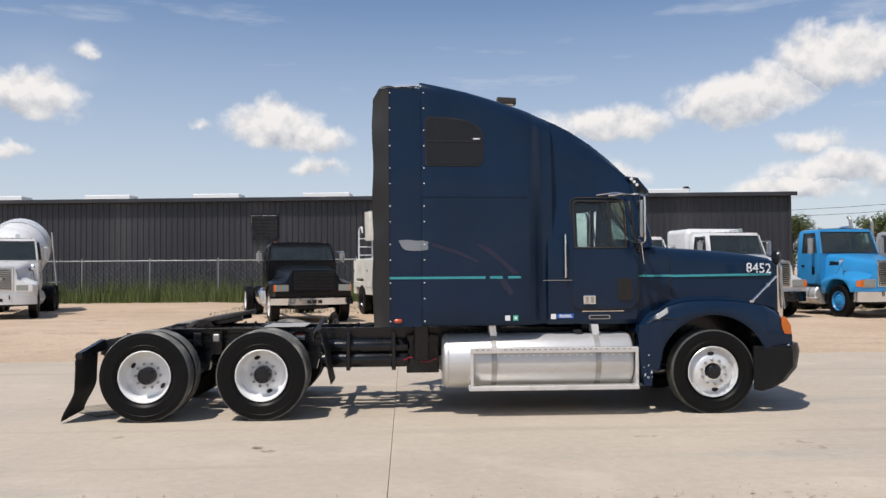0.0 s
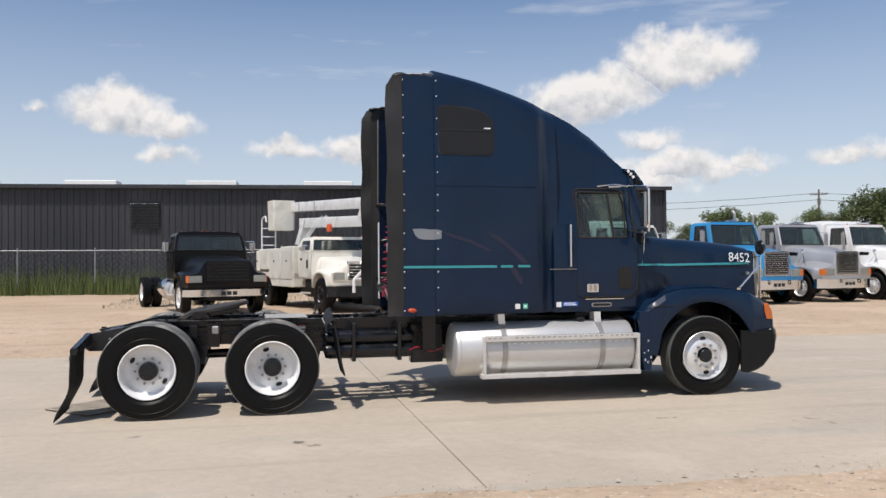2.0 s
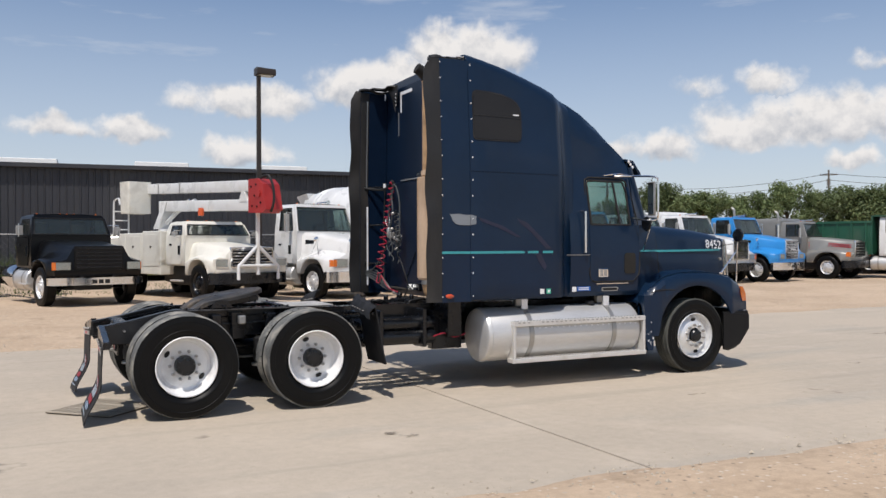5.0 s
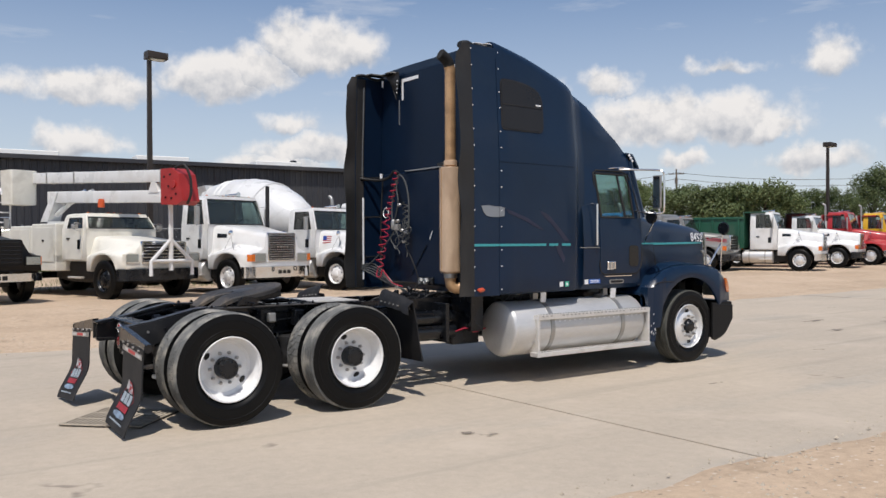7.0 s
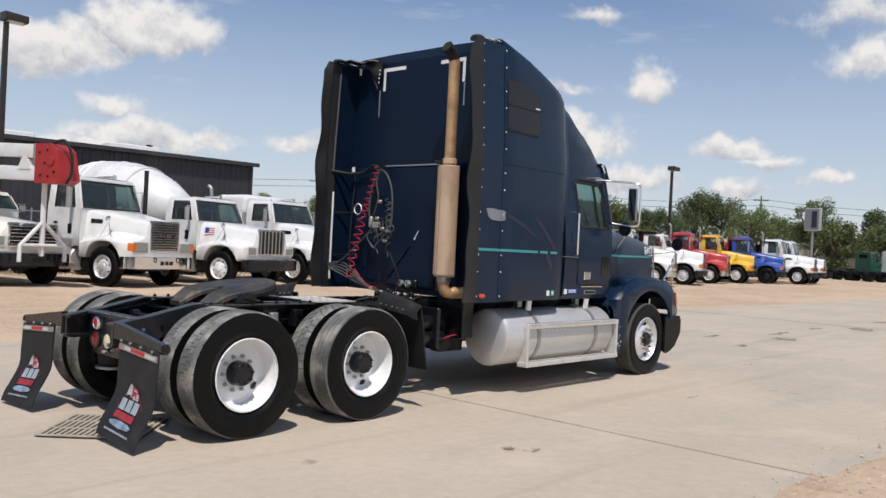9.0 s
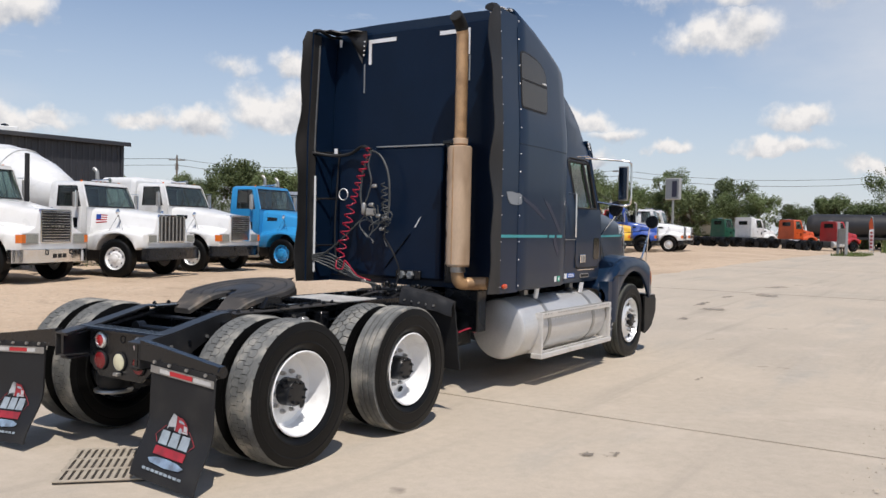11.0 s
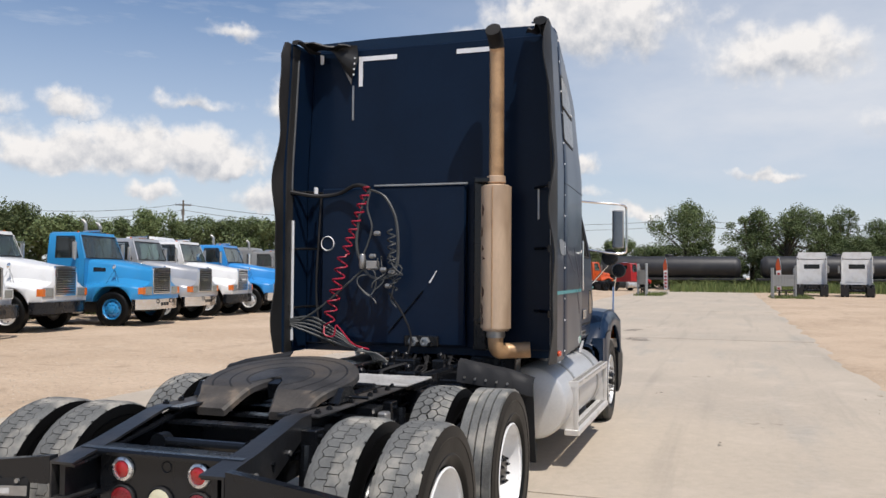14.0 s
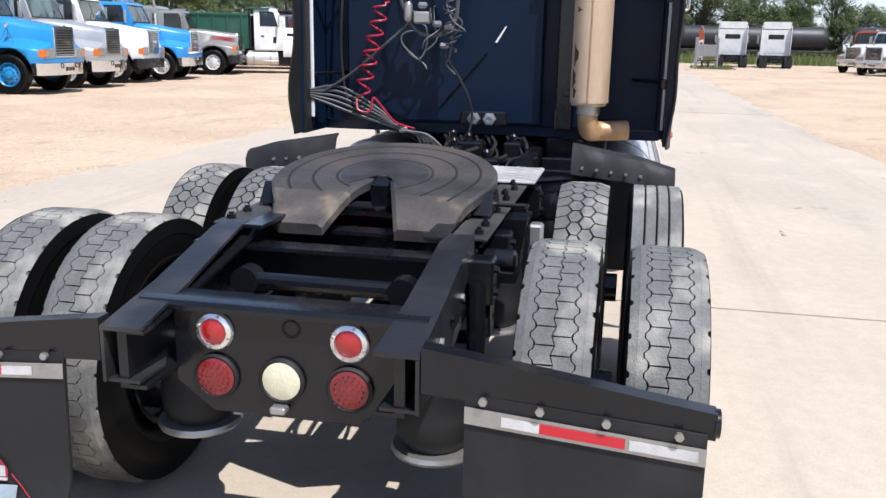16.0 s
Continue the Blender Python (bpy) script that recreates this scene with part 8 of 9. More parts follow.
def parked_truck(name, label, x, y, az, paint, grille="tall", bumper="chrome", roof=2.62, rim="chrome", sleeper=0.0, wheelbase=4.8, tandem=True, body=None, stack="R", hood=1.0, nose_w=.50, lamp_orange=True, horns=True, cab_paint=None, visor=False, group="parked trucks", extra=None, tank=True, fender_w=1.2, fairing=False):
    z0 = ground_z(x, y)
    t = thing(name, label, "truck", pose(x, y, z0, 0, 0, 90 - az), group)
    cp = cab_paint or paint
    H = hood
    tall = grille == "tall"
    roof = min(roof + .20, 2.90) if tall else roof
    nose = .92
    cowl = -.95
    # chassis
    back = -wheelbase - (1.9 if tandem else 1.2)
    for s in (-1, 1):
        part("frame_rail", box(back, .85, *sorted((s * .36, s * .45)), .68, .95, .01), BLACK_STEEL, t)
    for xx in (back + .1, back * .6, back * .35):
        part("crossmember", box(xx, xx + .1, -.36, .36, .72, .92, .01), BLACK_STEEL, t)
    part("engine_block", loft([rsec(-1.2, .36, .55, 1.2, .08), rsec(.6, .34, .55, 1.15, .08)]), BLACK_STEEL, t)
    # one-piece hood with wings, arched over the front wheels
    zc, zn = (1.96 * H, 1.735 * H) if tall else (1.83 * H, 1.68 * H)

    def hood_half(x):
        """Outline of one half at x, from the wing's lower edge up to the crown."""
        k = (x - cowl) / (nose - cowl)
        d = abs(x)
        za = .54 + math.sqrt(.645 ** 2 - d * d) if d < .63 else (.80 if x > 0 else .72)
        zt = 1.12 + .12 * math.cos(min(1.2, abs(x - .05)) * 1.3) ** 2
        yo = fender_w - .14 * smooth01((-x - .45) / .45) - .10 * smooth01((x - .55) / .37)
        zp = zc + (zn - zc) * smooth01(k) - .03 * smooth01((k - .9) / .1)
        hw = .90 + (nose_w + .13 - .90) * smooth01(k * 1.05)
        tw = .80 + (nose_w + .03 - .80) * smooth01(k * 1.05)
        zt = min(zt, zp - .28)
        za = min(za, zt - .05)
        return [(yo - .015, za), (yo, za + .03), (yo, zt - .07), (yo - .03, zt - .02), (yo - .10, zt + .015), (max(hw + .03, yo - .28), zt + .07), (hw, zt + .17), (tw + .05, zp - .13), (tw, zp - .045), (tw - .08, zp - .006), (.2, zp + .012)]

    xs = [cowl, -.82, -.70, -.63, -.61, -.57, -.5, -.4, -.28, -.14, 0, .14, .28, .4, .5, .57, .61, .63, .70, .80, .87, .905, nose]
    rows = []
    for x in xs:
        h = hood_half(min(x, .905))
        e = .02 if x >= nose else 0
        rows.append([(x, -(y - e), z + (e if i < 2 else -e)) for i, (y, z) in enumerate(h)] + [(x, y - e, z + (e if i < 2 else -e)) for i, (y, z) in list(enumerate(h))[::-1]])
    hd = part("hood", loft(rows), paint, t, "one-piece hood with wings", 40)

    def on_hood(nm, m, x0, x1, f0, f1, sides=(-1,), lift=.004, label=""):
        """A thin sheet on the hood's flank between two heights (0 low, 1 high)."""
        for s in sides:
            rr = []
            for x in (x0, (x0 + x1) / 2, x1):
                h = hood_half(x)
                (ya, z0a), (yb, z0b) = h[6], h[7]
                q = []
                for f, o in ((f0, lift), (f1, lift), (f1, -.004), (f0, -.004)):
                    q.append((x, s * (ya + (yb - ya) * f + o), z0a + (z0b - z0a) * f))
                rr.append(q)
            part(nm, loft(rr), m, hd, label)

    part("wheel_arch_liner", box(-.66, .66, -.60, .60, .75, 1.12, .02), BLACK_MATT, t)
    if grille == "tall":
        on_hood("hood_vent", BLACK_STEEL, -.78, -.42, .55, .80, (-1, 1), .006, "dark hood vent")
    for s in (-1, 1):
        lz0, lz1 = .95, 1.14
        if grille == "wide":
            lz0, lz1 = .98, 1.18
        hb = part("headlight_housing", box(nose - .02, nose + .012, *sorted((s * (nose_w + .07), s * 1.05)), lz0 - .025, lz1 + .025, .008), CHROME if lamp_orange and grille != "black" else paint, t)
        part("headlight", box(nose + .012, nose + .022, *sorted((s * (nose_w + .10), s * (nose_w + .455))), lz0, lz1, .006), LAMP_GLASS, hb)
        rows = [[(x, s * (hood_half(x)[2][0] + .006), z) for z in (lz0, lz1)] + [(x, s * .92, z) for z in (lz1, lz0)] for x in (.80, .85, .90)]
        rows.append([(nose + .022, s * (hood_half(.905)[2][0] - .015), z) for z in (lz0, lz1)] + [(nose + .022, s * (nose_w + .47), z) for z in (lz1, lz0)])
        part("turn_signal", loft(rows), AMBER if lamp_orange else paint, hb)
        part("lamp_bezel", box(nose + .010, nose + .018, *sorted((s * (nose_w + .07), s * 1.07)), lz0 - .03, lz1 + .03, .004), DULL_STEEL if lamp_orange and grille != "black" else paint, hb)
        if grille in ("tall", "vertical"):
            # round mirror on a tripod at the wing
            mr = part("hood_mirror", lathe([(0, -.018), (.080, -.010), (.085, .010), (.058, .032), (0, .042)], 16, "x", None, (-.05, s * .98, 1.72 * H)), CHROME, t, "round hood mirror on thin legs")
            for xx, yy in ((-.28, 1.06), (.18, 1.06), (-.05, .88)):
                part("mirror_leg", tube([(-.03, s * .98, 1.66 * H), (xx, s * yy, 1.20)], .0045, 5), BLACK_STEEL, mr)
    # grille
    gz0, gz1 = (.98, zn - .05) if grille != "low" else (1.0, 1.42 * H)
    g = part("grille", loft([rsec(nose - .03, nose_w + .02, gz0 - .05, gz1 + .05, .05, 3), rsec(nose + .02, nose_w + .01, gz0 - .04, gz1 + .04, .05, 3)]), CHROME if grille != "black" else paint, t, "framed radiator grille")
    part("grille_back", box(nose + .02, nose + .026, -nose_w + .04, nose_w - .04, gz0, gz1), SOOT_AND_HOLES, g)
    first = None
    if grille == "vertical":
        n = 7
        for k in range(n):
            yy = -nose_w + .08 + k * (2 * nose_w - .16) / (n - 1)
            if first is None:
                first = part("grille_bar", box(nose + .026, nose + .05, -.025, .025, gz0, gz1, .006), DULL_STEEL, g)
                first.matrix_basis = pose(0, yy, 0)
            else:
                share(first, g, pose(0, yy, 0))
    else:
        n = 11 if grille == "tall" else 6
        for k in range(n):
            zz = gz0 + .02 + k * (gz1 - gz0 - .06) / (n - 1)
            mm = BLACK_STEEL if grille == "black" else CHROME
            if first is None:
                first = part("grille_bar", box(nose + .026, nose + .044, -nose_w + .04, nose_w - .04, 0, .022, .004), mm, g)
                first.matrix_basis = pose(0, 0, zz)
            else:
                share(first, g, pose(0, 0, zz))
        if grille == "tall":
            part("grille_badge", box(nose + .044, nose + .056, -.27, .27, (gz0 + gz1) / 2 - .04, (gz0 + gz1) / 2 + .05, .004), BLACK_STEEL, g)
            for k in range(4):
                part("badge_block", box(nose + .056, nose + .060, -.22 + .115 * k, -.14 + .115 * k, (gz0 + gz1) / 2 - .02, (gz0 + gz1) / 2 + .03), CHROME, g)
    # bumper
    bm_m = {"chrome": CHROME, "white": WHITE_PAINT, "black": BLACK_STEEL}[bumper]
    ext = .32 if bumper == "black" and grille == "vertical" else .12
    bz0, bz1 = (.56, .75) if grille == "black" else (.50, .80)
    bp = part("bumper", loft([[(nose + ext - .28 * (abs(yy) / 1.2) ** 6, yy, z) for z in (bz0, bz1)] + [(nose + ext - .12 - .28 * (abs(yy) / 1.2) ** 6, yy, z) for z in (bz1, bz0)] for yy in (-1.2, -1.1, -.7, 0, .7, 1.1, 1.2)]), bm_m, t, "wide front bumper")
    for yy in (-.16, 0, .16):
        part("bumper_slot", box(nose + ext - .004, nose + ext + .004, yy - .06, yy + .06, .60, .70), SOOT_AND_HOLES, bp)
    for s in (-1, 1) if tall else ():
        part("tow_hook", tube(curve_pts([(nose + ext - .06, s * .42, .79), (nose + ext + .03, s * .42, .78), (nose + ext + .035, s * .42, .70), (nose + ext + .0, s * .42, .68)], 4), .016, 6), BLACK_MATT, bp)
    # cab
    cb, cf = -2.15, -.95
    wl, wu = 1.06, .96
    cz = 1.99 if tall else 1.86
    # added dark block that stops light passing under the truck, no real part
    part("underbody_filler", loft([rsec(cb - 1.2, .55, .45, .96, .1), rsec(cb, .80, .40, .98, .1), rsec(-.75, .78, .40, .98, .1), rsec(.55, .50, .42, .95, .1)]), BLACK_MATT, t)
    half = [(wl - .03, .98), (wl, 1.04), (wl, 1.45), (wl - .015, cz), (wu, roof - .14), (wu - .05, roof - .055), (wu - .2, roof - .010), (.35, roof + .008)]

    def ring(x, lean):
        h = [(x - lean * max(0, z - cz) / (roof - cz), y, z) for y, z in half]
        return [(x, -y, z) for x, y, z in h] + h[::-1]

    xw0, xw1 = cb + .24, cf - .20
    st = ((cb, 0), (cb + .05, 0), (xw0, .02), (cf - .46, .12), (xw1, .22), (cf, .27))
    cab = part("cab", loft([ring(*q) for q in st], caps=False, skip={(2, 3), (3, 3), (2, 11), (3, 11)}), cp, t, "two-door cab")
    low = [(y, z) for y, z in half[:4]]
    part("cab_back", plate([(-y, z) for y, z in half] + [(y, z) for y, z in half[::-1]], cb - .012, cb + .004, "x"), cp, cab)
    part("firewall", plate([(-y, z) for y, z in low] + [(y, z) for y, z in low[::-1]], cf - .02, cf, "x"), cp, cab)
    xt = cf - .27 * (roof - .11 - cz) / (roof - cz)
    part("screen_header", loft([[(xt - .004, y, roof - .13), (xt + .012, y, roof - .13), (cf - .255, y * .94, roof - .012), (cf - .275, y * .94, roof - .012)] for y in (-wu + .01, 0, wu - .01)]), cp, cab)
    sc = part("windscreen", loft([[(cf + .002, -.97, cz + .012), (cf + .002, .97, cz + .012), (cf - .006, .97, cz + .012), (cf - .006, -.97, cz + .012)], [(xt + .004, -.90, roof - .12), (xt + .004, .90, roof - .12), (xt - .004, .90, roof - .12), (xt - .004, -.90, roof - .12)]]), PANE_SCREEN, cab, "clear sloping windscreen")
    sc.visible_shadow = False
    part("screen_seal", tube([(cf + .006, -.98, cz + .01), (cf + .006, .98, cz + .01), (xt + .006, .91, roof - .12), (xt + .006, -.91, roof - .12), (cf + .006, -.98, cz + .01)], .020, 5), BLACK_MATT, cab)
    part("screen_divider", tube([(cf + .006, 0, cz + .02), (xt + .006, 0, roof - .12)], .008, 5), BLACK_MATT, cab)
    for yy in (-.45, .35):
        part("wiper", tube([(cf + .02, yy, cz + .0), (cf - .07, yy + .28, cz + .24)], .008, 5), BLACK_MATT, cab)
    # inside
    part("dashboard", box(cf - .34, cf - .03, -.98, .98, 1.50, cz - .01, .03), CLOTH, cab)
    part("cab_floor", box(cb + .02, cf - .03, -.98, .98, 1.0, 1.05), CLOTH, cab)
    part("back_lining", box(cb + .012, cb + .03, -.90, .90, 1.05, roof - .15), CLOTH, cab)
    part("head_lining", box(cb + .03, cf - .34, -.78, .78, roof - .05, roof - .035), LINER, cab)
    for yy in (-.52, .52):
        part("seat", box(cb + .10, cb + .62, yy - .25, yy + .25, 1.32, 1.50, .05, bm=box(cb + .06, cb + .20, yy - .24, yy + .24, 1.45, 2.22, .05)), CLOTH, cab)
    swl = part("steering_wheel", lathe_open([(.21 + .014 * math.cos(q), .014 * math.sin(q)) for q in [2 * math.pi * k / 6 for k in range(7)]], 20, "x"), BLACK_MATT, cab)
    swl.matrix_basis = pose(cf - .42, .52, cz + .04, 0, 55, 0)
    for s in (-1, 1):
        part("pillar", tube([(cf - .012, s * (wl - .045), cz - .02), (xt - .01, s * (wu - .03), roof - .11)], .038, 6), cp, cab)
        dd = part("door", plate([(xw0 - .05, 1.03), (xw1 - .06, 1.03), (xw1 + .02, 1.30), (xw1 + .02, cz - .003), (xw0 - .05, cz - .003)], *sorted((s * (wl - .02), s * (wl + .014)))), cp, t, "cab door")
        yw = lambda z: wl + .014 if z < cz else wl - .015 - (wl - .015 - wu) * (z - cz) / (roof - .14 - cz)
        bmw = bmesh.new()
        q = [(xw0 + .01, cz), (xw1, cz), (xw1 - .205, roof - .14), (xw0 - .01, roof - .14)]
        bmw.faces.new([bmw.verts.new((a, s * (yw(c) - .012 if c > cz else wl - .027), c)) for a, c in q])
        part("side_window", bmw, PANE_SCREEN, dd).visible_shadow = False
        fr = [(a, s * ((wl - .012) if c <= cz else wu + .002), c) for a, c in q]
        part("window_seal", tube(fr + [fr[0]], .013, 5), BLACK_MATT, dd)
        part("window_post", tube([(cf - .48, s * (wl - .016), cz), (cf - .58, s * wu, roof - .14)], .012, 5), BLACK_MATT, dd)
        part("door_handle", box(cb + .26, cb + .40, *sorted((s * (yw(1.6) - .005), s * (yw(1.6) + .02))), 1.56, 1.61, .005), BLACK_STEEL, dd)
        part("lower_pane", box(cf - .42, cf - .28, *sorted((s * (yw(1.4) - .01), s * (yw(1.4) + .004))), 1.30, 1.56, .0), PANE_DARK, dd)
        # mirrors
        mm = part("mirror", tube([(cf - .32, s * (wl - .05), roof - .30), (cf - .14, s * 1.32, roof - .28), (cf - .14, s * 1.32, cz - .05), (cf - .30, s * wl, cz - .08)], .013, 6), CHROME, t, "side mirror on a tubular arm")
        part("mirror_head", box(cf - .20, cf - .15, *sorted((s * 1.20, s * 1.38)), cz - .02, roof - .32, .015), DULL_STEEL, mm)
        # steps, tank
        if tank:
            tk = part("fuel_tank", lathe([(0, -2.55), (.28, -2.53), (.31, -2.50), (.31, -1.20), (.28, -1.17), (0, -1.15)], 24, "x", None, (0, s * .82, .66)), ALU, t, "round aluminium fuel tank")
            for xx in (-2.2, -1.5):
                part("tank_strap", lathe_open([(.312, xx - .03), (.318, xx - .03), (.318, xx + .03), (.312, xx + .03)], 24, "x", None, (0, s * .82, .66)), DULL_STEEL, tk)
        part("step", box(-1.75, -1.15, *sorted((s * 1.0, s * 1.14)), .52, .57, .01), ALU_RACK, t)
        parked_wheel(rim + "_steer", t, 0, s * 1.03, s)
        for k in range(2 if tandem else 1):
            xr = -wheelbase - 1.35 * k + (.3 if tandem else 0)
            parked_wheel(rim + "_drive", t, xr, s * 1.08, s)
            parked_wheel(rim + "_drive", t, xr, s * .74, s)
    part("front_axle", tube([(0, -.9, .48), (0, .9, .48)], .06, 8), BLACK_STEEL, t)
    for k in range(2 if tandem else 1):
        part("drive_axle", tube([(-wheelbase - 1.35 * k + (.3 if tandem else 0), -.95, .51), (-wheelbase - 1.35 * k + (.3 if tandem else 0), .95, .51)], .10, 10), BLACK_STEEL, t)
    if visor:
        part("sun_visor", loft([[(cf - .33, yy, roof - .02), (cf - .18, yy, roof - .07), (cf - .14, yy, roof - .14), (cf - .155, yy, roof - .14), (cf - .20, yy, roof - .085), (cf - .33, yy, roof - .05)] for yy in (-.88, 0, .88)]), cp, cab)
    for yy in (-.78, -.18, 0, .18, .78):
        part("cab_marker_light", box(cf - .42, cf - .37, yy - .022, yy + .022, roof - .03, roof + .022, .008), AMBER, cab)
    if horns:
        part("air_horn", tube([(cf - .95, .35, roof + .06), (cf - .45, .35, roof + .07), (cf - .36, .35, roof + .07)], [.03, .035, .075], 10), CHROME, cab)
    if stack and stack.endswith("black"):
        sy = -1.14 if stack[0] == "R" else 1.14
        part("exhaust_pipe", tube([(cf + .02, sy, 1.0), (cf + .02, sy, roof + .34)], .06, 12), BLACK_MATT, t, "straight black exhaust pipe")
    elif stack:
        sy = -1.05 if stack[0] == "R" else 1.05
        part("exhaust_pipe", tube(curve_pts([(cb - .12, sy, 1.0), (cb - .12, sy, 2.2), (cb - .12, sy, roof + .22), (cb - .15, sy, roof + .38), (cb - .25, sy, roof + .46)], 4), .055, 12), DULL_STEEL, t, "upright exhaust stack")
        part("stack_shield", lathe_open([(.10, 1.3), (.115, 1.32), (.115, 2.4), (.10, 2.42)], 16, "z", None, (cb - .12, sy, 0)), CHROME, t)
    if sleeper:
        part("sleeper_box", loft([rsec(cb - sleeper, 1.15, 1.0, roof + .14, .15, 5, .05), rsec(cb - .12, 1.13, 1.0, roof + .16, .18, 5, .05), rsec(cb - .02, 1.05, 1.0, roof + .05, .15, 5, .05)]), cp, t, "sleeper box behind the cab")
        part("sleeper_back", box(cb - sleeper - .02, cb - sleeper - .004, -.8, .8, 1.2, roof - .1, .004), cp, t)
        part("rear_pane", box(cb - sleeper - .028, cb - sleeper - .021, -.6, .6, roof - .62, roof - .25), PANE_DARK, t)
        for s in (-1, 1) if fairing else ():
            part("roof_fin", box(cb - sleeper - .3, cb - sleeper + .02, *sorted((s * 1.10, s * 1.15)), 1.1, roof + .45, .01), cp, t)
            part("mud_flap", box(back + .02, back + .04, *sorted((s * .65, s * 1.22)), .12, .75, .004), BLACK_MATT, t)
        if fairing:
            part("roof_fairing", loft([rsec(cb - sleeper, 1.08, roof + .2, roof + .75, .15, 4), rsec(cb - .1, 1.0, roof + .1, roof + .55, .15, 4), rsec(cf - .7, .85, roof - .05, roof + .08, .05, 4)]), cp, t)
    if body == "mixer":
        add_mixer(t, cb, roof, paint)
    elif body == "dump":
        add_dump(t, cb, back, extra)
    elif body == "bucket":
        add_bucket(t, cb, back)
    elif body is None and not sleeper:
        part("rear_pane", box(cb - .022, cb - .013, -.55, .55, roof - .62, roof - .22), PANE_DARK, t)
        for s in (-1, 1):
            part("mud_flap", box(back + .02, back + .04, *sorted((s * .65, s * 1.22)), .12, .75, .004), BLACK_MATT, t)
        part("fifth_wheel_plate", lathe([(0, .98), (.44, .98), (.46, 1.0), (.46, 1.05), (0, 1.06)], 24, "z", None, (-wheelbase - .2, 0, 0)), GREASE, t)
    return t, on_hood


def add_mixer(t, cb, roof, paint):
    x1, x0 = cb - .25, cb - 5.0
    ang = .20
    prof = [(0, 0), (.42, .02), (.62, .2), (.92, .9), (1.10, 1.7), (1.12, 2.3), (.98, 3.3), (.72, 4.2), (.5, 4.8), (.46, 5.0)]
    bm = lathe([(r, s) for r, s in prof] + [(0, 5.0)], 36, "x")
    m = Matrix.Translation((x1, 0, 2.05)) @ Euler((0, radians(180 - 0) + ang, 0)).to_matrix().to_4x4()
    bmesh.ops.transform(bm, matrix=m, verts=bm.verts)
    d = part("mixer_drum", bm, WHITE_PAINT, t, "white concrete mixer drum")
    for s0 in (1.7, 2.7, 3.6, 3.95):
        r = np.interp(s0, [p[1] for p in prof], [p[0] for p in prof])
        bm = lathe_open([(r + .005, s0 - .06), (r + .02, s0 - .05), (r + .02, s0 + .05), (r - .0, s0 + .06)], 36, "x")
        bmesh.ops.transform(bm, matrix=m, verts=bm.verts)
        part("drum_stripe", bm, WHITE_PAINT if s0 < 3 else SKYLIGHT, d)
    for s in (-1, 1):
        part("drum_stand", loft([[(x0 + .9, s * .35, .95), (x0 + 1.3, s * .35, .95), (x0 + 1.3, s * .5, .95), (x0 + .9, s * .5, .95)], [(x0 + 1.0, s * .7, 2.2), (x0 + 1.15, s * .7, 2.2), (x0 + 1.15, s * .8, 2.2), (x0 + 1.0, s * .8, 2.2)]]), WHITE_PAINT, t)
        part("front_stand", loft([[(x1 - .1, s * .3, .95), (x1 + .15, s * .3, .95), (x1 + .15, s * .45, .95), (x1 - .1, s * .45, .95)], [(x1 - .02, s * .3, 1.9), (x1 + .12, s * .3, 1.9), (x1 + .12, s * .4, 1.9), (x1 - .02, s * .4, 1.9)]]), WHITE_PAINT, t)
        part("ladder_rail", tube([(x0 + .2, s * .35 + .75, 1.0), (x0 + .35, s * .35 * .5 + .75, 3.2)], .025, 6), WHITE_PAINT, t)
        part("rear_fender", box(x0 - .2, x0 + 1.6, *sorted((s * .85, s * 1.22)), 1.12, 1.16, .01), WHITE_PAINT, t)
    part("hopper", loft([[(x0 - .55, -.5, 3.4), (x0 + .15, -.5, 3.5), (x0 + .15, .5, 3.5), (x0 - .55, .5, 3.4)], [(x0 - .3, -.2, 2.7), (x0, -.2, 2.8), (x0, .2, 2.8), (x0 - .3, .2, 2.7)]], caps=False), WHITE_PAINT, t)
    part("chute", loft([[(x0 - .2, -.25, 2.5), (x0 - .2, .25, 2.5), (x0 - .25, .2, 2.3), (x0 - .25, -.2, 2.3)], [(x0 - .9, -.2, 1.4), (x0 - .9, .2, 1.4), (x0 - .95, .15, 1.25), (x0 - .95, -.15, 1.25)]]), DULL_STEEL, t)
    part("water_tank", lathe([(0, -.7), (.22, -.68), (.24, -.6), (.24, .6), (.22, .68), (0, .7)], 16, "y", None, (x1 + .0, 0, 1.25)), WHITE_PAINT, t)


def add_dump(t, cb, back, m):
    x1, x0 = cb - .25, back + .1
    b = part("dump_bed", loft([[(x, -1.22, 2.45), (x, -1.17, 2.45), (x, -1.10, 1.15), (x, 1.10, 1.15), (x, 1.17, 2.45), (x, 1.22, 2.45), (x, 1.17, 1.05), (x, -1.17, 1.05)] for x in (x0, x1)]), m, t, "open dump bed with ribbed sides")
    part("headboard", box(x1 - .05, x1, -1.2, 1.2, 1.05, 2.75, .01), m, t)
    part("cab_shield", box(x1, x1 + .9, -1.05, 1.05, 2.70, 2.76, .01), m, t)
    part("tailgate", box(x0 - .04, x0, -1.15, 1.15, 1.1, 2.5, .01), m, t)
    k = 0
    while x0 + .3 + k * .6 < x1:
        for s in (-1, 1):
            part("side_rib", box(x0 + .3 + k * .6, x0 + .38 + k * .6, *sorted((s * 1.18, s * 1.27)), 1.1, 2.45, .01), m, b)
        k += 1
    for s in (-1, 1):
        part("top_rail", box(x0, x1, *sorted((s * 1.15, s * 1.28)), 2.42, 2.52, .01), m, b)


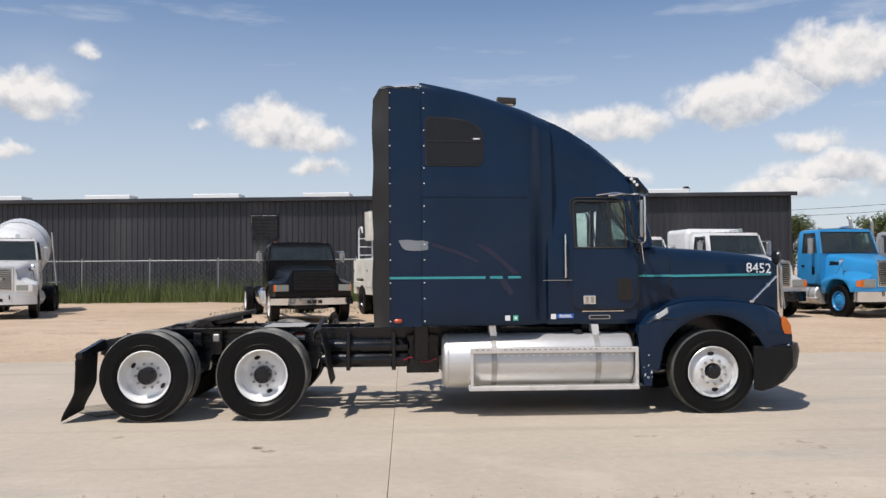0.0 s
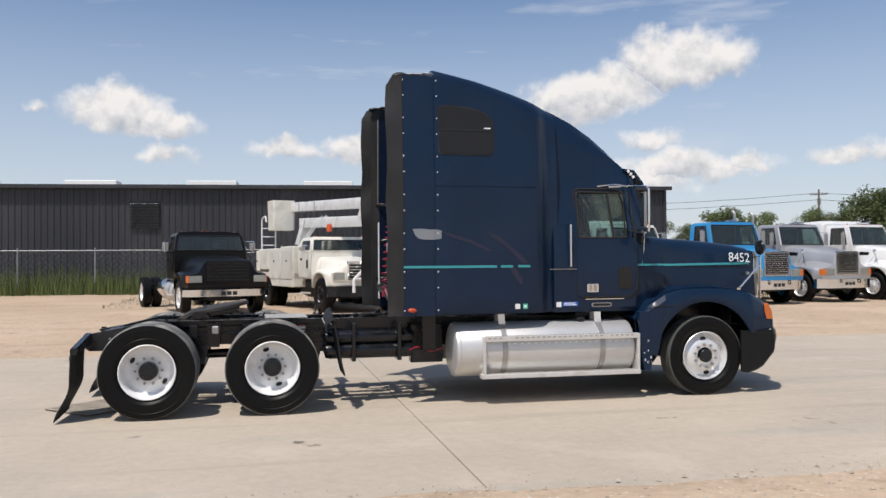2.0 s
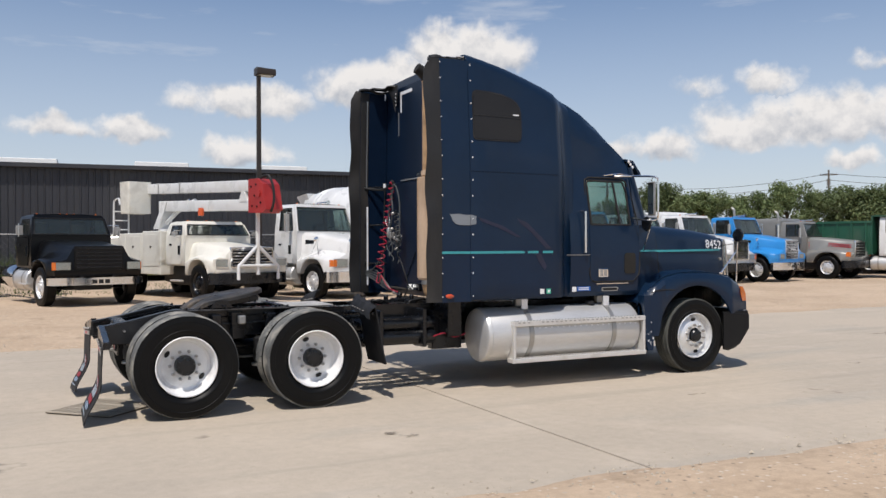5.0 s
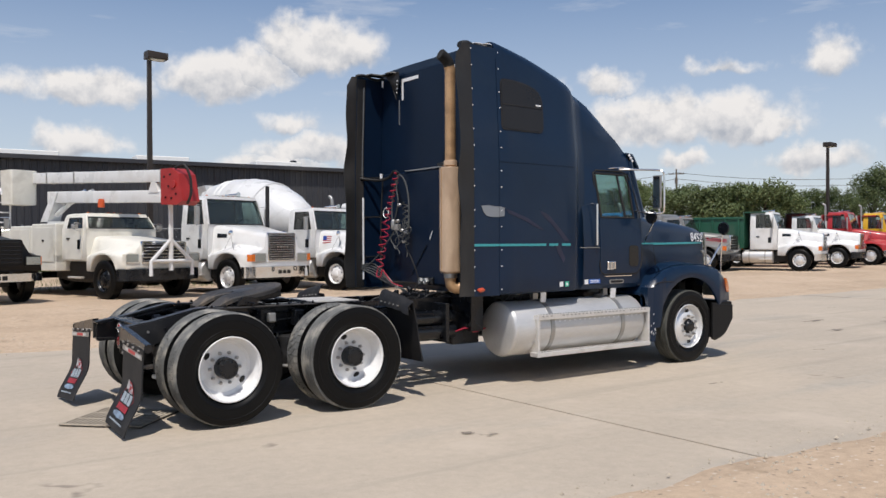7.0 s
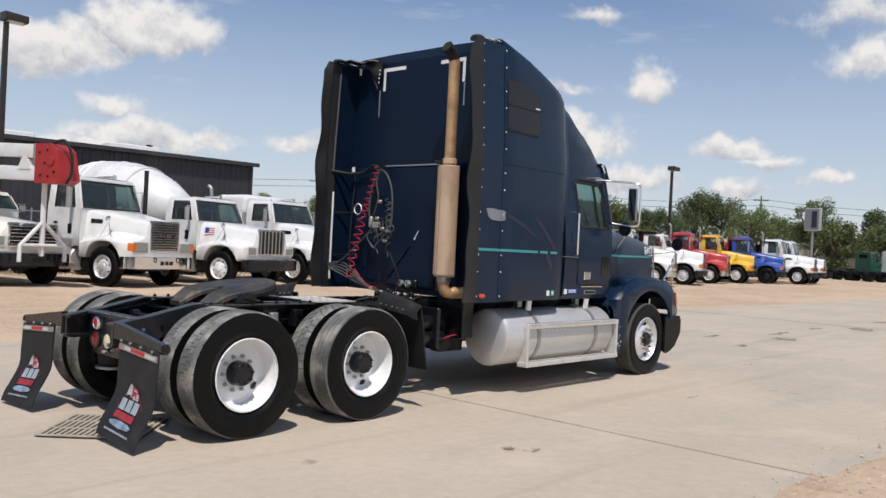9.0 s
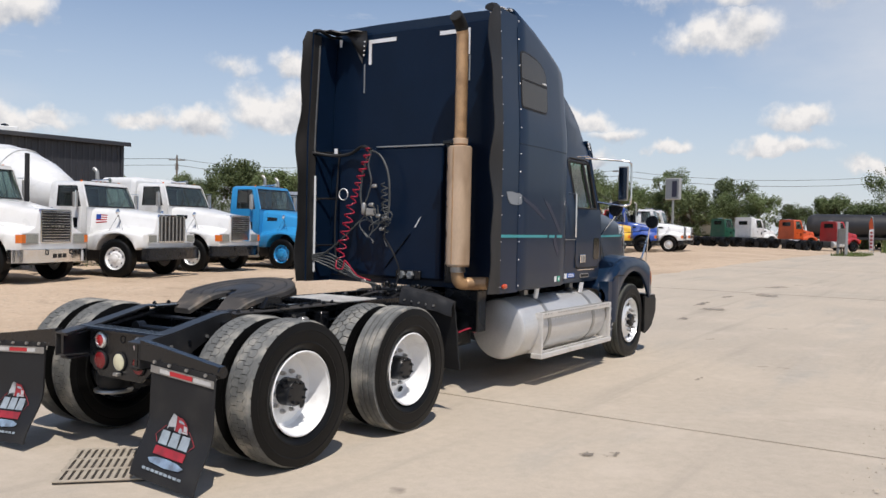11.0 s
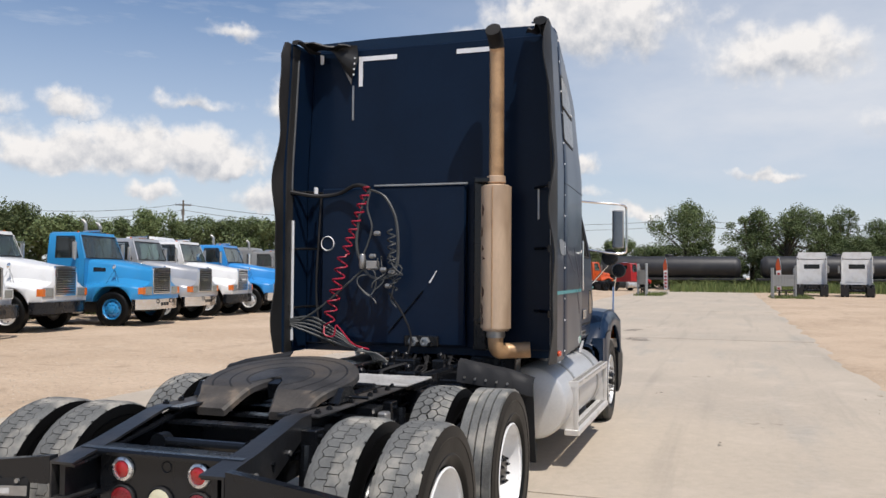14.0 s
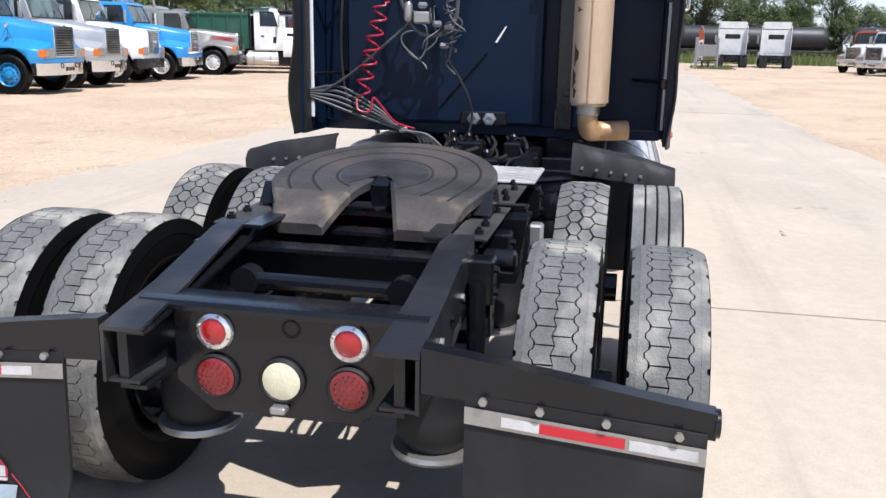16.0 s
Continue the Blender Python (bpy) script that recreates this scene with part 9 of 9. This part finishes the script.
def add_bucket(t, cb, back):
    x1, x0 = cb - .12, back - .1
    part("service_body", box(x0, x1, -1.18, 1.18, .95, 1.15, .01), CREAM_PAINT, t)
    for s in (-1, 1):
        for a, b, h in ((x1 - 1.25, x1, 2.0), (x1 - 2.5, x1 - 1.27, 1.95), (x0, x1 - 3.6, 1.9)):
            c = part("tool_locker", box(a, b, *sorted((s * .62, s * 1.18)), .70, h, .02), CREAM_PAINT, t, "cream tool locker")
            part("locker_door", box(a + .08, b - .08, *sorted((s * 1.181, s * 1.195)), .95, h - .10, .006), CREAM_PAINT, c)
            part("latch", box((a + b) / 2 - .04, (a + b) / 2 + .04, *sorted((s * 1.195, s * 1.21)), 1.5, 1.56), BLACK_STEEL, c)
        part("locker_over_wheel", box(x1 - 3.6, x1 - 2.5, *sorted((s * .62, s * 1.18)), 1.25, 1.95, .02), CREAM_PAINT, t)
    # upright frame and basket at the rear, boom lying forward over the cab
    tip = 1.95
    for k, (xx, zz) in enumerate(((x0 + .5, 1.0),)):
        part("turret", lathe([(.42, 1.15), (.40, 1.6), (.32, 1.7), (.32, 2.1), (0, 2.1)], 18, "z", None, (x0 + 2.0, 0, 0)), WHITE_PAINT, t)
    part("lower_boom", loft([rsec(x0 + 1.6, .14, 2.66, 3.0, .02), rsec(tip - .6, .13, 2.50, 2.82, .02)]), WHITE_PAINT, t, "white lower boom")
    part("upper_boom", loft([rsec(x0 + .6, .13, 3.28, 3.60, .02), rsec(tip - .4, .13, 3.02, 3.34, .02)]), WHITE_PAINT, t, "white upper boom")
    part("elbow_box", loft([[(tip - .75, -.28, 2.45), (tip - .75, .28, 2.45), (tip - .75, .28, 3.36), (tip - .75, -.28, 3.36)], [(tip - .10, -.28, 2.42), (tip - .10, .28, 2.42), (tip - .30, .28, 3.36), (tip - .30, -.28, 3.36)], [(tip + .12, -.26, 2.52), (tip + .12, .26, 2.52), (tip - .05, .26, 3.2), (tip - .05, -.26, 3.2)]]), RED_BOOM, t, "faded red boom elbow")
    part("elbow_pin", lathe([(.10, -.31), (.10, .31)], 18, "y", None, (tip - .22, 0, 2.95)), RED_BOOM, t)
    for xx, zz in ((-.55, 2.62), (-.3, 2.6), (-.6, 3.15), (-.42, 2.9), (-.12, 2.7), (-.35, 3.2)):
        part("elbow_bolt", lathe([(.028, -.30), (.028, .30)], 8, "y", None, (tip + xx, 0, zz)), BLACK_STEEL, t)
    part("hose_loop", tube(curve_pts([(tip - .25, -.2, 3.37), (tip + .05, -.15, 3.42), (tip + .22, -.1, 3.1), (tip + .24, -.1, 2.7), (tip + .1, -.1, 2.45)], 6), .035, 6), BLACK_MATT, t)
    for xx in (x0 + 2.6, tip - 1.6):
        part("boom_cylinder", tube([(xx, 0, 2.62), (xx + 1.2, 0, 2.95)], .06, 10), WHITE_PAINT, t)
    for xx in (x0 + 1.5, x0 + 3.0, tip - 1.0):
        f = (xx - x0 - .6) / (tip - .4 - x0 - .6)
        part("boom_band", box(xx, xx + .08, -.142, .142, 3.265 - .26 * f, 3.615 - .26 * f, .01), DULL_STEEL, t)
    part("boom_ram", tube([(x0 + 1.9, .0, 2.30), (x0 + 2.9, .0, 2.78)], .075, 10), WHITE_PAINT, t)
    part("ram_rod", tube([(x0 + 2.9, .0, 2.78), (x0 + 3.4, .0, 2.98)], .04, 8), CHROME, t)
    part("boom_pin_plate", loft([[(tip - 1.5, y, 2.78), (tip - 1.05, y, 2.78), (tip - 1.2, y, 3.06), (tip - 1.35, y, 3.06)] for y in (-.15, .15)]), WHITE_PAINT, t)
    part("boom_link", loft([[(x0 + 1.3, -.2, 2.1), (x0 + 1.7, -.2, 2.1), (x0 + 1.7, .2, 2.1), (x0 + 1.3, .2, 2.1)], [(x0 + 1.9, -.16, 2.95), (x0 + 2.2, -.16, 2.95), (x0 + 2.2, .16, 2.95), (x0 + 1.9, .16, 2.95)]]), WHITE_PAINT, t)
    bk = part("bucket", loft([rsec(0, .36, 0, .72, .08), rsec(.02, .38, 0, .72, .08), rsec(1.05, .40, 0, .76, .08)]), CREAM_PAINT, t, "cream lift bucket")
    bk.matrix_basis = Matrix.Translation((x0 + .75, -.38, 2.62)) @ Euler((0, radians(-90), 0)).to_matrix().to_4x4()
    # ladder rack at the tail
    for yy in (-1.0, -.5):
        part("ladder_rail", tube(curve_pts([(x0 + .1, yy, .9), (x0 + .1, yy, 2.8), (x0 + .2, yy, 3.05), (x0 + .5, yy, 3.1), (x0 + .6, yy, 2.9)], 4), .03, 6), WHITE_PAINT, t)
    for k in range(6):
        part("rung", tube([(x0 + .1, -1.0, 1.2 + .3 * k), (x0 + .1, -.5, 1.2 + .3 * k)], .02, 6), WHITE_PAINT, t)
    part("boom_rest", tube([(1.22, 0, .75), (1.22, 0, 2.45)], .06, 8), WHITE_PAINT, t)
    for s in (-1, 1):
        part("boom_rest_leg", tube([(1.22, 0, 1.55), (1.26, s * .62, .98), (1.26, s * .62, .62)], .05, 8), WHITE_PAINT, t)
    part("rest_bar", tube([(1.26, -.62, 1.0), (1.26, .62, 1.0)], .045, 8), WHITE_PAINT, t)
    part("beacon", lathe([(.09, 2.45), (.09, 2.6), (.07, 2.68), (0, 2.69)], 14, "z", None, (cb + .5, -.2, 0)), ORANGE_PAINT, t)


ROW = 163
parked_truck("parked_truck", "white concrete mixer truck with white bumper", -10.6, 17.9, ROW, WHITE_PAINT, "tall", "white", 2.55, "black", body="mixer", lamp_orange=False, wheelbase=5.4)
blk, deco = parked_truck("parked_truck", "black medium truck with bare rear frame and chrome bumper", 0.05, 14.35, ROW, BLACK_PAINT, "black", "chrome", 2.42, "chrome", tandem=False, wheelbase=5.6, stack=None, hood=.93, nose_w=.62, horns=False, body="bare")
part("round_air_tank", lathe([(0, -3.2), (.3, -3.15), (.33, -3.05), (.33, -2.35), (.3, -2.25), (0, -2.2)], 22, "x", None, (0, -.85, .72)), CHROME, blk, "ribbed bright fuel tank")
parked_truck("bucket_truck", "cream utility bucket truck with faded red boom elbow", 4.0, 14.45, ROW, CREAM_PAINT, "wide", "black", 2.28, "black", tandem=False, wheelbase=4.9, stack=None, hood=.90, nose_w=.66, lamp_orange=False, horns=False, body="bucket", visor=False, tank=False)
parked_truck("parked_truck", "white day cab truck with chrome grille and bumper", 7.15, 14.05, ROW, WHITE_PAINT, "tall", "chrome", 2.62, "chrome", body="bare", wheelbase=5.6, stack="Lblack")
_, deco = parked_truck("mixer_truck", "white mixer truck with vertical-bar grille and flag decal on the hood", 10.6, 14.15, ROW, WHITE_PAINT, "vertical", "black", 2.55, "white", body="mixer", wheelbase=5.6, stack="L", nose_w=.60, lamp_orange=False, fender_w=1.16)
for k in range(7):
    deco("flag_stripe", RED_PAINT if k % 2 == 0 else TAPE, -.80, -.48, .28 + .09 * k, .37 + .09 * k)
deco("flag_canton", COBALT, -.80, -.66, .55, .91, lift=.007)
parked_truck("parked_truck", "white sleeper tractor with black bumper", 13.95, 15.0, 167, WHITE_PAINT, "tall", "black", 2.50, "chrome", sleeper=1.2, wheelbase=5.2, stack=None)
parked_truck("parked_truck", "sky blue day cab tractor with blue wheels", 17.3, 14.45, 171, BLUE_PAINT, "tall", "chrome", 2.58, "blue", wheelbase=4.8, stack="L")
parked_truck("parked_truck", "silver day cab tractor with chrome bumper", 20.25, 14.95, 169, SILVER_PAINT, "tall", "chrome", 2.52, "chrome", wheelbase=4.8)
parked_truck("parked_truck", "white sleeper tractor with black grille bars", 23.6, 15.6, 168, WHITE_PAINT, "tall", "black", 2.55, "chrome", sleeper=1.0, wheelbase=5.0, stack=None)
parked_truck("parked_truck", "bright blue tractor with chrome bumper", 26.4, 15.6, 166, BLUE2_PAINT, "tall", "chrome", 2.50, "chrome", wheelbase=4.8, stack="L", lamp_orange=False)
_, deco = parked_truck("parked_truck", "grey sleeper tractor with red hood stripes", 30.9, 15.9, 165, GREY_PAINT, "wide", "black", 2.55, "chrome", sleeper=1.4, wheelbase=5.2)
for k in range(3):
    deco("hood_stripe", RED_PAINT, -.93, .80, .12 + .26 * k, .24 + .26 * k)
parked_truck("dump_truck", "white-cabbed dump truck with dark green bed", 33.9, 13.2, 158, WHITE_PAINT, "tall", "chrome", 2.55, "chrome", body="dump", extra=GREEN_PAINT, stack=None, wheelbase=5.4)
parked_truck("dump_truck", "white day cab truck with dark dump bed", 38.6, 13.9, 162, WHITE_PAINT, "tall", "black", 2.45, "chrome", body="dump", extra=BLACK_PAINT, stack=None, wheelbase=5.2)
parked_truck("dump_truck", "red dump truck with chrome bumper", 43.3, 14.6, 163, RED_PAINT, "tall", "chrome", 2.75, "chrome", body="dump", extra=RED_PAINT, wheelbase=5.4)
parked_truck("dump_truck", "yellow dump truck with black bumper", 47.4, 14.7, 165, YELLOW_PAINT, "tall", "black", 2.70, "chrome", body="dump", extra=RED_PAINT, wheelbase=5.4)
parked_truck("dump_truck", "cobalt blue dump truck", 50.4, 14.0, 166, COBALT, "tall", "black", 2.70, "black", body="dump", extra=RED_PAINT, stack="L", wheelbase=5.4)
parked_truck("parked_truck", "white conventional truck with tall grille", 53.8, 13.2, 170, WHITE_PAINT, "tall", "black", 2.75, "chrome", body="dump", extra=BLACK_PAINT, wheelbase=5.4)
parked_truck("parked_truck", "white conventional truck beside another like it", 57.8, 13.9, 170, WHITE_PAINT, "tall", "black", 2.75, "chrome", body="dump", extra=GREY_PAINT, stack=None, wheelbase=5.4)
parked_truck("parked_truck", "yellow truck seen past the white ones", 70, 18.2, 160, YELLOW_PAINT, "tall", "black", 2.8, "black", body="dump", extra=YELLOW_PAINT, stack=None)
FAR = "far tractors"
for x, y, az, p, lab, sl in ((89.7, 17.8, 122, GREEN_PAINT, "dark green day cab tractor with bare frame", 0), (87.7, 14.2, 124, WHITE_PAINT, "white sleeper tractor with bare rear frame", .6), (87.7, 10.4, 125, ORANGE_PAINT, "orange day cab tractor with bare frame", 0), (87.2, 6.4, 126, RED_PAINT, "red day cab tractor with bare frame", 0), (76.5, -9.6, 95, WHITE_PAINT, "white high-roof sleeper tractor seen from behind", 1.8), (76.0, -13.0, 96, WHITE_PAINT, "white high-roof sleeper tractor beside its twin", 1.8)):
    parked_truck("parked_truck", lab, x, y, az, p, "tall", "chrome", 2.85, "black", sleeper=sl, stack=None, group=FAR, wheelbase=4.9, fairing=sl > 1.5)
parked_truck("parked_truck", "white truck by the far fence", 55.3, -16.2, 310, WHITE_PAINT, "tall", "chrome", 2.5, "chrome", stack=None, group=FAR, cab_paint=WHITE_PAINT)
parked_truck("parked_truck", "orange-cabbed white truck by the far gate", 60.3, -16.2, 310, WHITE_PAINT, "tall", "chrome", 2.6, "chrome", stack=None, group=FAR, cab_paint=ORANGE_PAINT)
